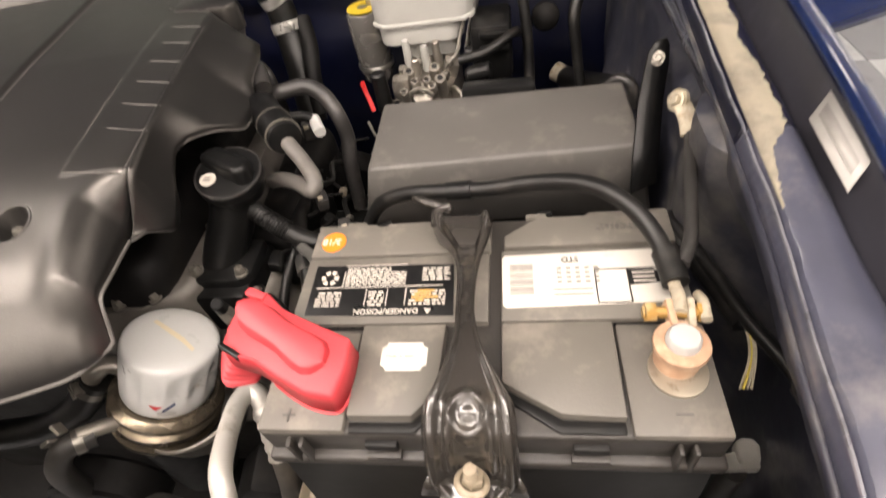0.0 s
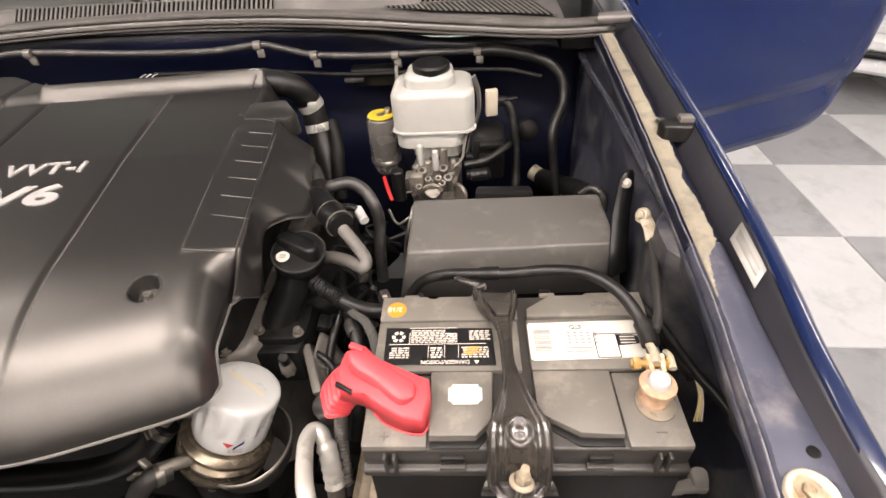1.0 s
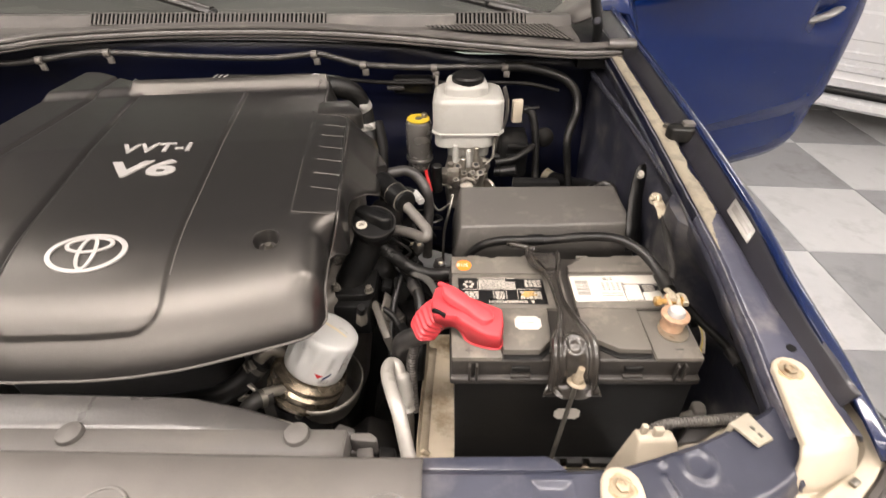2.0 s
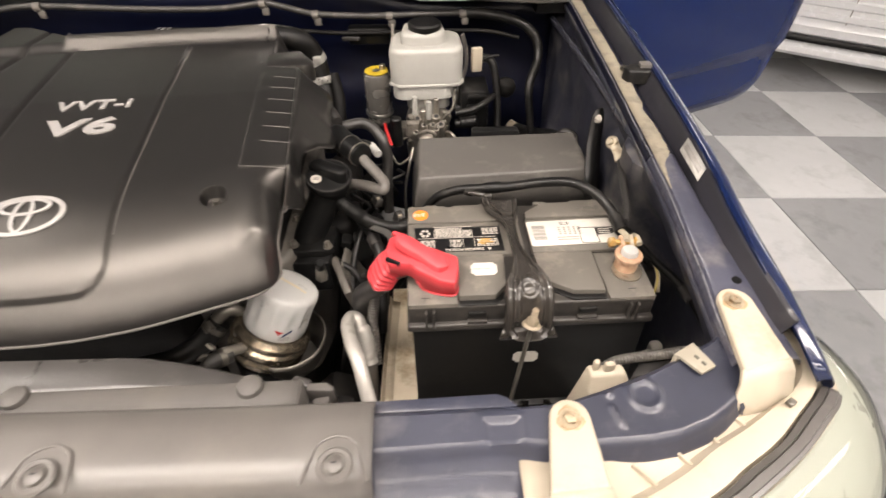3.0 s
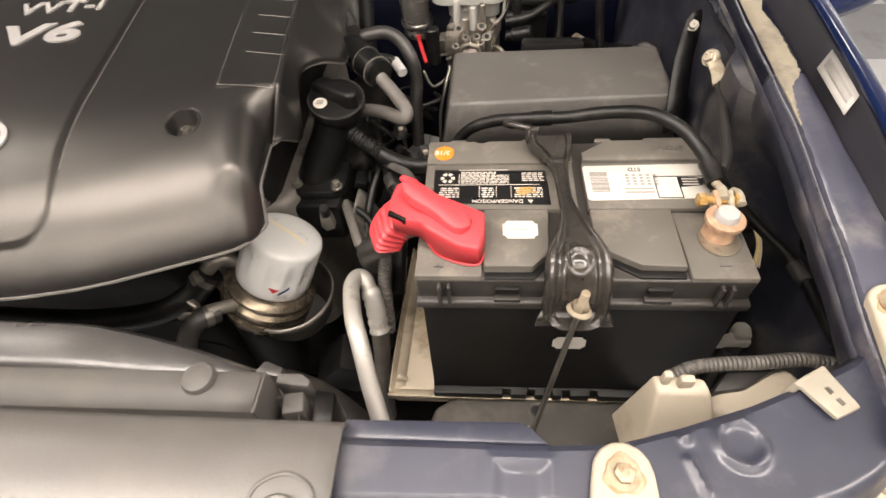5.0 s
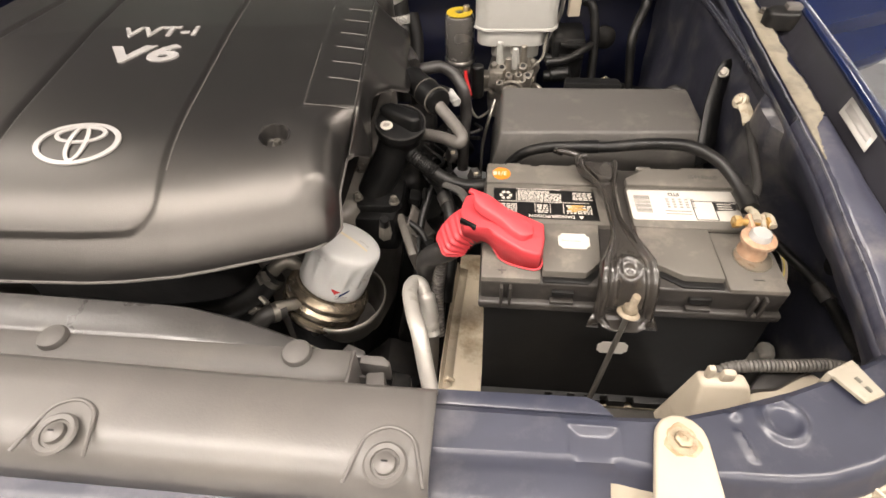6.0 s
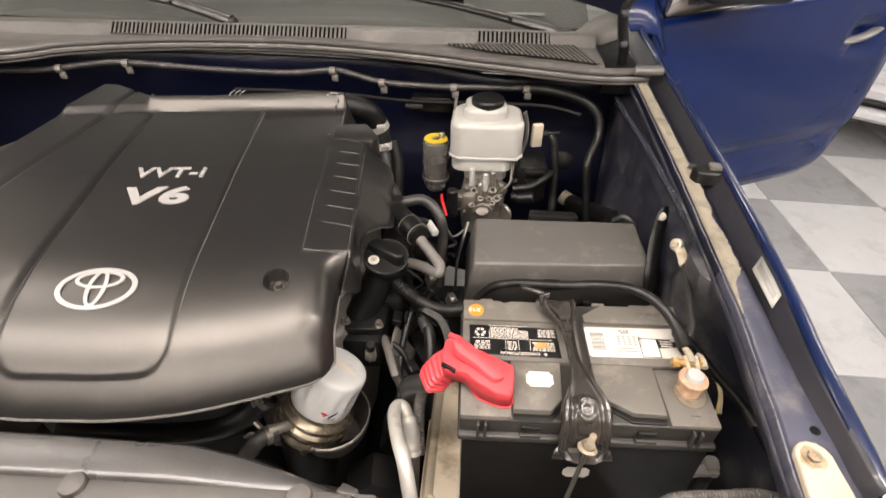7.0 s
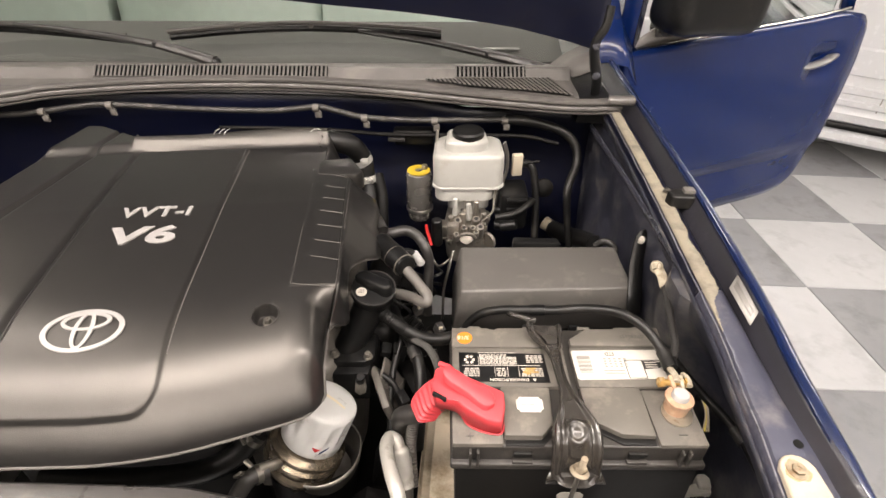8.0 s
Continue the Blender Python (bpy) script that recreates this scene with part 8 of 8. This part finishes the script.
    fit_line = [(-0.2015, 0.0600, 0.835), (-0.1965, 0.0500, 0.825), (-0.1930, 0.0330, 0.795), (-0.1930, 0.0200, 0.765)]
    part("fitting", tube(fit_line[:3], 0.0115, 18, 6, ripple=0.0018, pitch=0.011), M["pipe"], t, "ribbed aluminium hose fitting")
    part("hose", tube(fit_line[1:] + [(-0.194, 0.004, 0.73), (-0.196, -0.01, 0.66)], 0.0095, 14, 6), M["dustplate"], t, "dusty hose below the fitting")
    y = thing("dipstick_tab", (-0.155, -0.085, 0.79), "small yellow plastic pull tab", "pull tab", fit=ease(0.007, 0.015, -0.014))
    part("tab", box((-0.1555, -0.078, 0.775), (0.005, 0.006, 0.035), 0.002, (0, 8, 0)), M["yellowrub"], y)


def right_side_bits():
    # cream relay case with two pegs and its conduit
    t = thing("relay_case", (0.06, -0.095, 0.89), "cream plastic relay case with two pegs", "relay case", fit=ease(-0.002, -0.010, 0.006))
    b = bmesh.new()
    top = [(0.041, -0.074, 0.936), (0.073, -0.079, 0.942), (0.076, -0.090, 0.940), (0.042, -0.087, 0.934)]
    low = [(0.030, -0.068, 0.85), (0.088, -0.076, 0.85), (0.104, -0.128, 0.85), (0.036, -0.125, 0.85)]
    vt, vl = [b.verts.new(p) for p in top], [b.verts.new(p) for p in low]
    b.faces.new(vt)
    for i in range(4):
        j = (i + 1) % 4
        b.faces.new((vl[i], vl[j], vt[j], vt[i]))
    bmesh.ops.recalc_face_normals(b, faces=b.faces)
    bmesh.ops.bevel(b, geom=[e for e in b.edges if not (e.verts[0] in vl and e.verts[1] in vl)], offset=0.003, segments=3, affect="EDGES", profile=0.5)
    part("case", b, M["cream"], t)
    for x, y in ((0.048, -0.079), (0.060, -0.082)):
        part("peg", box((x, y, 0.941), (0.006 if x < 0.05 else 0.010, 0.006, 0.014), 0.002), M["cream"], t)
    w = thing("washer_tank", (0.12, -0.09, 0.86), "cream plastic tank edge below the front panel", "tank", fit=ease(0.003, 0.004, -0.007))
    part("tank", prism([(0.075, -0.10), (0.10, -0.075), (0.15, -0.06), (0.16, -0.08), (0.12, -0.115)], 0.86, 0.917, 0.008, seg=3), M["cream"], w)
    part("lid", prism([(0.085, -0.088), (0.105, -0.066), (0.145, -0.052), (0.15, -0.062), (0.11, -0.085)], 0.905, 0.921, 0.004), M["hose"], w, "grey rim")
    c = thing("wiring_conduit", (0.12, -0.06, 0.93), "grey corrugated wiring conduit", "conduit", fit=ease(0.002, 0.002, -0.005))
    part("conduit", tube([(0.062, -0.072, 0.915), (0.074, -0.069, 0.923), (0.092, -0.067, 0.926), (0.126, -0.0645, 0.926), (0.156, -0.061, 0.925), (0.180, -0.063, 0.922)], 0.0058, 14, 8, ripple=0.0009, pitch=0.0034), M["hosegrey"], c)
    n = thing("filler_cap", (0.203, 0.056, 0.74), "pale plastic filler cap with ears on a thin stem", "cap")
    part("flange", prism([(0.1742, 0.0396), (0.1827, 0.0513), (0.1976, 0.0555), (0.2174, 0.0588), (0.2147, 0.0416)], 0.755, 0.765, 0.002), M["paper"], n)
    part("collar", prism([(0.1977, 0.045), (0.1982, 0.061), (0.2027, 0.065), (0.2127, 0.065), (0.2172, 0.059), (0.2142, 0.045)], 0.757, 0.772, 0.003, seg=3), M["paper"], n, "raised ear")
    part("stem", cyl((0.1960, 0.041, 0.63), (0.1960, 0.042, 0.757), 0.0095, 0.0095, 18), M["dusty"], n, "dusty stem")
    # harness low along the inner wing
    h = thing("wiring_harness", (0.18, 0.05, 0.85), "black taped harness along the inner wing", "harness", fit=ease(0.004, 0.013, -0.006))
    part("harness", tube([(0.150, 0.20, 0.90), (0.168, 0.142, 0.90), (0.182, 0.090, 0.90), (0.196, 0.055, 0.90), (0.203, 0.026, 0.90), (0.204, -0.004, 0.90), (0.200, -0.03, 0.905), (0.193, -0.055, 0.915)], 0.0055, 12, 8), M["rubber"], h)
    part("harness", tube([(0.150, 0.20, 0.892), (0.168, 0.142, 0.893), (0.182, 0.090, 0.894)], 0.009, 12, 8), M["rubber"], h)
    part("sleeve", tube([(0.200, 0.038, 0.90), (0.2035, 0.018, 0.90)], 0.0075, 12, 3), M["hose"], h, "grey sleeve")
    part("grommet", revolve([(0, 0), (0.009, 0), (0.010, 0.003), (0.006, 0.006), (0, 0.006)], (0.189, 0.024, 0.946), (-1, -0.1, 0.2), 20), M["void"], h)
    y = thing("loose_wires", (0.16, 0.06, 0.90), "yellow-white wires with taped ends beside the battery", "wires", fit=ease(0.004, 0.013, -0.005))
    part("tape", tube([(0.178, 0.104, 0.893), (0.1808, 0.098, 0.896), (0.1812, 0.088, 0.895)], 0.0042, 10, 5), M["hose"], y, "grey tape")
    for k in range(4):
        part("wire", tube([(0.1800 + 0.0008 * k, 0.091, 0.896), (0.1800 + 0.0012 * k, 0.077, 0.896), (0.1760 + 0.0014 * k, 0.060, 0.895), (0.1640 + 0.0024 * k, 0.038, 0.894)], 0.0009, 6, 6), M["yellowrub"] if k == 1 else M["cream"], y)
    # bracket with a bright bolt
    b = thing("wing_bracket", (0.14, 0.28, 0.95), "dark steel bracket bolted to the inner wing", "bracket", fit=ease(0.007, 0.031, -0.001))
    part("strap", sheet([[(0.118, 0.205, 0.90), (0.142, 0.218, 0.90)], [(0.122, 0.232, 0.925), (0.146, 0.243, 0.925)], [(0.127, 0.262, 0.955), (0.150, 0.272, 0.955)], [(0.131, 0.275, 0.978), (0.153, 0.285, 0.980)], [(0.134, 0.281, 0.994), (0.152, 0.290, 0.996)], [(0.139, 0.285, 1.001), (0.149, 0.290, 1.002)]]), M["black"], b, thick=0.0025, smooth=20)
    part("bolt", hexbolt((0.1425, 0.279, 0.989), (-0.3, -0.7, 0.6), 0.0045, 0.006), M["clamp"], b, "bright hex bolt")
    # paper label and rubber stop on the wing
    s = thing("paint_label", (0.20, 0.13, 1.03), "silver paper label stuck in the wing gutter", "label")
    pts = [(0.1955, 0.149, 1.0325), (0.2110, 0.166, 1.0395), (0.2070, 0.104, 1.0370), (0.1930, 0.089, 1.0300)]
    q = bmesh.new()
    q.faces.new([q.verts.new(p) for p in pts])
    lab = part("paper", q, M["labeledge"], s, "pale silver border", thick=-0.0008)
    c0 = sum((Vector(p) for p in pts), Vector()) / 4
    q = bmesh.new()
    nrm = (Vector(pts[1]) - Vector(pts[0])).cross(Vector(pts[3]) - Vector(pts[0])).normalized()
    nrm = -nrm if nrm.z < 0 else nrm
    q.faces.new([q.verts.new(c0 + (Vector(p) - c0) * 0.82 + nrm * 0.0014 - (Vector(pts[1]) - Vector(pts[0])) * 0.2 * (1 if k in (1, 2) else -1)) for k, p in enumerate(pts)])
    part("silver_field", q, M["labelfield"], lab, "dull silver field", thick=-0.0004)
    r = thing("bonnet_stop", (0.195, 0.31, 1.035), "black rubber bonnet stop with a worn pale top", "rubber stop", fit=ease(0.011, 0.032, 0.003))
    part("body", prism([(0.176, 0.296), (0.206, 0.292), (0.214, 0.302), (0.212, 0.318), (0.185, 0.322), (0.172, 0.312)], 1.030, 1.050, 0.004, seg=3), M["rubber"], r)
    part("top_pad", prism([(0.194, 0.303), (0.211, 0.302), (0.211, 0.316), (0.195, 0.317)], 1.049, 1.0555, 0.002), M["hosegrey"], r, "worn grey pad")
    part("screw", hexbolt((0.184, 0.335, 1.036), (0, 0, 1), 0.005, 0.004), M["darksteel"], r)
    # small scuff spots
    k = thing("wing_grommet", (0.179, -0.036, 1.01), "black hole plug in the wing ledge", "grommet", fit=ease(0.010, -0.005, -0.0065))
    part("plug", revolve([(0, 0), (0.0046, 0), (0.0048, 0.001), (0.003, 0.0014), (0, 0.0011)], (0.1735, -0.036, 1.0135)), M["black"], k)
    for x, y in ((0.182, -0.058),):
        bo = thing("wing_bolt", (x, y, 1.012), "blue painted hex bolt on the wing ledge", "bolt", fit=ease(0.004, -0.006, -0.0085))
        part("bolt", hexbolt((x, y, 1.0125), (0, 0, 1), 0.0034, 0.003, washer=1.5), M["ledge"], bo)


def bulkhead_harness():
    t = thing("bulkhead_harness", (-0.5, 0.665, 1.0), "black wiring harness clipped along the bulkhead", "harness", fit=BACK)
    pts = [(-1.25, 0.66, 0.985), (-1.02, 0.665, 0.985), (-0.94, 0.665, 0.993), (-0.87, 0.665, 1.003), (-0.80, 0.665, 1.0075), (-0.62, 0.665, 0.998), (-0.48, 0.665, 0.996), (-0.394, 0.665, 1.004), (-0.355, 0.665, 0.996), (-0.300, 0.665, 0.982), (-0.20, 0.665, 0.976), (-0.10, 0.665, 0.977), (-0.019, 0.665, 0.978)]
    part("harness", tube(pts, 0.0062, 12, 6), M["hose"], t, "grey-black taped harness")
    part("branch", tube([(-0.019, 0.665, 0.978), (0.03, 0.66, 0.976), (0.09, 0.65, 0.962), (0.122, 0.64, 0.936), (0.128, 0.62, 0.90), (0.108, 0.58, 0.86), (0.112, 0.56, 0.80), (0.12, 0.54, 0.74)], 0.0108, 12, 8, r_end=0.0070), M["rubber"], t, "thick taped branch")
    part("lower_loom", tube([(-0.60, 0.672, 0.955), (-0.40, 0.672, 0.952), (-0.25, 0.668, 0.942), (-0.12, 0.66, 0.945), (0.02, 0.655, 0.945), (0.09, 0.64, 0.935)], 0.0042, 10, 6), M["dark"], t)
    for x, y, z in ((-0.940, 0.661, 0.993), (-0.800, 0.661, 1.0075), (-0.394, 0.661, 1.004), (-0.300, 0.661, 0.982), (-0.16, 0.661, 0.976), (-0.019, 0.661, 0.978)):
        c = thing("harness_clip", (x, y, z), "grey plastic clip holding the harness", "clip", "bulkhead harness clips", fit=BACK)
        part("band", tube([(x - 0.006, y, z), (x + 0.006, y, z)], 0.0085, 12, 2), M["hosegrey"], c)
        part("foot", box((x + 0.004, y - 0.003, z - 0.013), (0.013, 0.005, 0.015), 0.002), M["hosegrey"], c, "grey foot")
    w = thing("bulkhead_loom", (0.06, 0.5, 0.85), "black taped loom dropping beside the brake unit", "harness", fit=ease(-0.004, 0.07, 0.005))
    part("loom", tube([(0.015, 0.565, 0.945), (0.035, 0.56, 0.94), (0.045, 0.55, 0.91), (0.05, 0.53, 0.85), (0.05, 0.50, 0.78)], 0.0080, 12, 8), M["rubber"], w)
    part("loom", tube([(0.010, 0.56, 0.94), (0.03, 0.555, 0.95), (0.05, 0.56, 0.95)], 0.003, 8, 6), M["rubber"], w, "thin wires")
    cap = thing("steering_joint", (0.08, 0.42, 0.84), "black rubber boot with a white sleeve behind the fuse box", "joint", fit=None)
    part("boot", tube([(0.112, 0.69, 0.748), (0.135, 0.64, 0.765), (0.152, 0.58, 0.795), (0.160, 0.52, 0.825)], 0.020, 16, 6), M["rubber"], cap)
    part("sleeve", tube([(0.094, 0.712, 0.752), (0.104, 0.702, 0.750), (0.120, 0.680, 0.752)], 0.0165, 16, 4, r_end=0.0160), M["lug"], cap, "pale plastic sleeve")
    part("hook", tube([(0.132, 0.445, 0.878), (0.146, 0.440, 0.892), (0.160, 0.430, 0.886), (0.163, 0.425, 0.862)], 0.0068, 10, 6), M["hose"], cap, "grey plastic hook")
    o = thing("wing_valve", (0.07, 0.55, 0.85), "black round valve low on the bulkhead", "valve", fit=ease(0, 0.09, 0))
    part("body", revolve([(0, 0), (0.02, 0), (0.022, 0.006), (0.02, 0.014), (0.012, 0.02), (0, 0.022)], (0.075, 0.60, 0.86), (0, -1, 0.4), 28), M["dark"], o)
    # details behind the engine cover
    f = thing("fuel_rail", (-0.48, 0.60, 1.0), "grey fuel pipe with metal clips behind the engine cover", "pipe", fit=ease(-0.014, 0.05, -0.001))
    part("pipe", tube([(-0.62, 0.58, 1.0), (-0.50, 0.585, 1.008), (-0.42, 0.58, 1.014), (-0.36, 0.575, 1.016)], 0.011, 12, 6), M["dusty"], f)
    for x in (-0.585, -0.575, -0.565):
        part("wire_clip", tube([(x, 0.565, 1.008), (x + 0.006, 0.57, 1.022), (x + 0.012, 0.58, 1.024)], 0.0009, 6, 4), M["silver"], f)
    part("spring_clip", tube([(-0.395, 0.555, 1.022), (-0.385, 0.56, 1.031), (-0.372, 0.565, 1.030), (-0.368, 0.56, 1.022), (-0.38, 0.556, 1.026)], 0.0009, 6, 6), M["silver"], f)



def engine_clutter():
    """Looms, a pale sleeve and small parts in the gap between engine and battery."""
    t = thing("engine_loom", (-0.2, 0.2, 0.85), "black taped wiring loom between engine and battery", "harness", fit=ease(-0.001, 0.015, -0.002))
    part("loom", tube([(-0.228, 0.30, 0.84), (-0.215, 0.25, 0.858), (-0.196, 0.205, 0.868), (-0.180, 0.165, 0.862), (-0.176, 0.12, 0.83), (-0.18, 0.08, 0.78)], 0.0085, 12, 8), M["rubber"], t)
    part("branch", tube([(-0.205, 0.225, 0.862), (-0.216, 0.19, 0.845), (-0.222, 0.15, 0.815), (-0.22, 0.10, 0.77)], 0.0055, 10, 8), M["rubber"], t)
    part("branch", tube([(-0.255, 0.185, 0.83), (-0.236, 0.165, 0.838), (-0.214, 0.150, 0.826), (-0.200, 0.12, 0.79)], 0.0045, 10, 8), M["rubber"], t)
    part("tape", tube([(-0.190, 0.188, 0.867), (-0.183, 0.172, 0.864)], 0.0098, 12, 3), M["hose"], t, "grey tape band")
    for k, (x, y, z) in enumerate(((-0.232, 0.205, 0.846), (-0.205, 0.14, 0.815), (-0.19, 0.27, 0.835))):
        part("plug", box((x, y, z), (0.016, 0.022, 0.014), 0.003, (20 * k, 15, 40 * k)), M["black"], t)
    s = thing("pale_sleeve", (-0.165, 0.17, 0.88), "pale grey woven sleeve around a cable", "cable sleeve", fit=ease(0, 0.01, -0.001))
    part("sleeve", tube([(-0.196, 0.205, 0.878), (-0.182, 0.188, 0.886), (-0.166, 0.172, 0.890), (-0.154, 0.150, 0.882), (-0.150, 0.128, 0.862)], 0.0055, 12, 6, r_end=0.0062, flat=0.6), M["sleeve"], s)
    part("core", tube([(-0.205, 0.222, 0.868), (-0.196, 0.205, 0.878), (-0.188, 0.196, 0.882)], 0.0062, 10, 6), M["rubber"], s, "black cable inside")
    h = thing("heat_plate", (-0.225, 0.16, 0.82), "dull olive-grey pressed metal heat plate", "heat shield", fit=ease(-0.001, 0.018, -0.005))
    rows = [[(-0.238 + 0.030 * u + 0.006 * v, 0.135 + 0.050 * v + 0.004 * math.sin(6 * u), 0.842 - 0.050 * u + 0.010 * v) for u in np.linspace(0, 1, 8)] for v in np.linspace(0, 1, 8)]
    part("plate", sheet(rows), M["block"], h, thick=0.0015)
    part("rib", tube([rows[1][1], rows[3][4], rows[6][6]], 0.0022, 8, 5), M["block"], h)
    # random wires added to fill the gap; their pale clips imitate small glints
    rnd = random.Random(11)
    for k in range(10):
        x, y = rnd.uniform(-0.235, -0.140), rnd.uniform(0.20, 0.44)
        z = rnd.uniform(0.79, 0.87)
        w = thing("thin_wire", (x, y, z), "thin black wire in the gap beside the engine", "wire", "engine gap wires", fit=ease(-0.005, 0.024, 0.002))
        a = Vector((x, y, z))
        pts = [a + Vector((rnd.uniform(-0.02, 0.02), 0.022 * (q - 2), rnd.uniform(-0.012, 0.012) - 0.004 * q)) for q in range(5)]
        part("wire", tube(pts, rnd.uniform(0.0016, 0.0038), 8, 6), M["rubber"], w)
        if k % 2:
            part("clip", tube([pts[2] - Vector((0, 0.004, 0)), pts[2] + Vector((0, 0.004, 0))], 0.0052, 10, 2), M["clamp"] if k % 4 == 1 else M["lug"], w, "added pale clip imitating a glint")
    for x, y, z in ((-0.208, 0.345, 0.905), (-0.182, 0.262, 0.872), (-0.148, 0.222, 0.868)):
        pl = thing("grey_plug", (x, y, z), "small grey wiring plug with a metal latch", "connector", "small grey plugs", fit=ease(-0.004, 0.015, 0.004))
        part("housing", box((x, y, z), (0.012, 0.016, 0.018), 0.002, (15, 10, 30)), M["hose"], pl)
        part("latch", box((x + 0.002, y - 0.006, z + 0.008), (0.006, 0.004, 0.006), 0.001, (15, 10, 30)), M["lug"], pl, "pale latch")
    # grey valve and bolts behind the filter
    v = thing("case_sensor", (-0.262, 0.135, 0.86), "small black sensor with a steel hex body", "sensor", fit=ease(-0.001, 0.011, -0.005))
    part("body", cyl((-0.262, 0.140, 0.842), (-0.260, 0.136, 0.866), 0.009, 0.0075, 6, 0.001), M["clamp"], v, "steel hex body")
    part("cap", cyl((-0.260, 0.136, 0.866), (-0.258, 0.132, 0.880), 0.0065, 0.006, 18, 0.001), M["black"], v)


# ---- build ----
garage()
truck_body()
front_panel()
headlamp()
radiator_cover()
bonnet()
scuttle()
door()
parked_van()
engine_cover()
engine()
battery()
battery_clamp()
hold_down()
terminal_cover()
tray()
fuse_box()
brake_unit()
oil_filter()
oil_filler()
vacuum_parts()
ac_pipe()
right_side_bits()
bulkhead_harness()
engine_clutter()

# set the truck and all that belongs to it on the floor
ROOM = ("ground", "ceiling", "wall_", "ceiling_light", "white_van", "camera")
for ob in [o for o in scene.objects if o.parent is None and not o.name.startswith(ROOM)]:
    ob.matrix_basis = BAY @ ob.matrix_basis

# floor tiles, one by one
floor = tagged(new("floor"), "checkered light and dark grey garage floor tiles", "floor", kind="structure")
tile_mesh = {}
for shade in ("tile_light", "tile_grey"):
    tile_mesh[shade] = mesh_of(box((0, 0, 0), (TILE - 0.003, TILE - 0.003, 0.012), 0.0025, seg=1), "tile", M[shade], 30)
rest = {"tile_light": bmesh.new(), "tile_grey": bmesh.new()}
for i in range(-12, 9):
    for j in range(-12, 12):
        cx, cy = TX + (i + 0.5) * TILE, TY + (j + 0.5) * TILE
        shade = "tile_light" if (i + j) % 2 == 0 else "tile_grey"
        if not (ROOM_X0 + 0.2 < cx < ROOM_X1 - 0.2 and ROOM_Y0 + 0.2 < cy < ROOM_Y1 - 0.2):
            continue
        if abs(cx - 1.4) < 2.3 and -1.2 < cy < 4.2:
            ob = new("tile", tile_mesh[shade])
            ob.location = (cx, cy, -0.0065)
            ob.parent = floor
        else:
            g = TILE / 2 - 0.0015
            rest[shade].faces.new([rest[shade].verts.new((cx + sx * g, cy + sy * g, -0.0005)) for sx, sy in ((-1, -1), (1, -1), (1, 1), (-1, 1))])
for shade, b in rest.items():
    far = part("far_tiles", b, M[shade], floor, "", 0, thick=0.012)
    far["kind"] = "stuff"
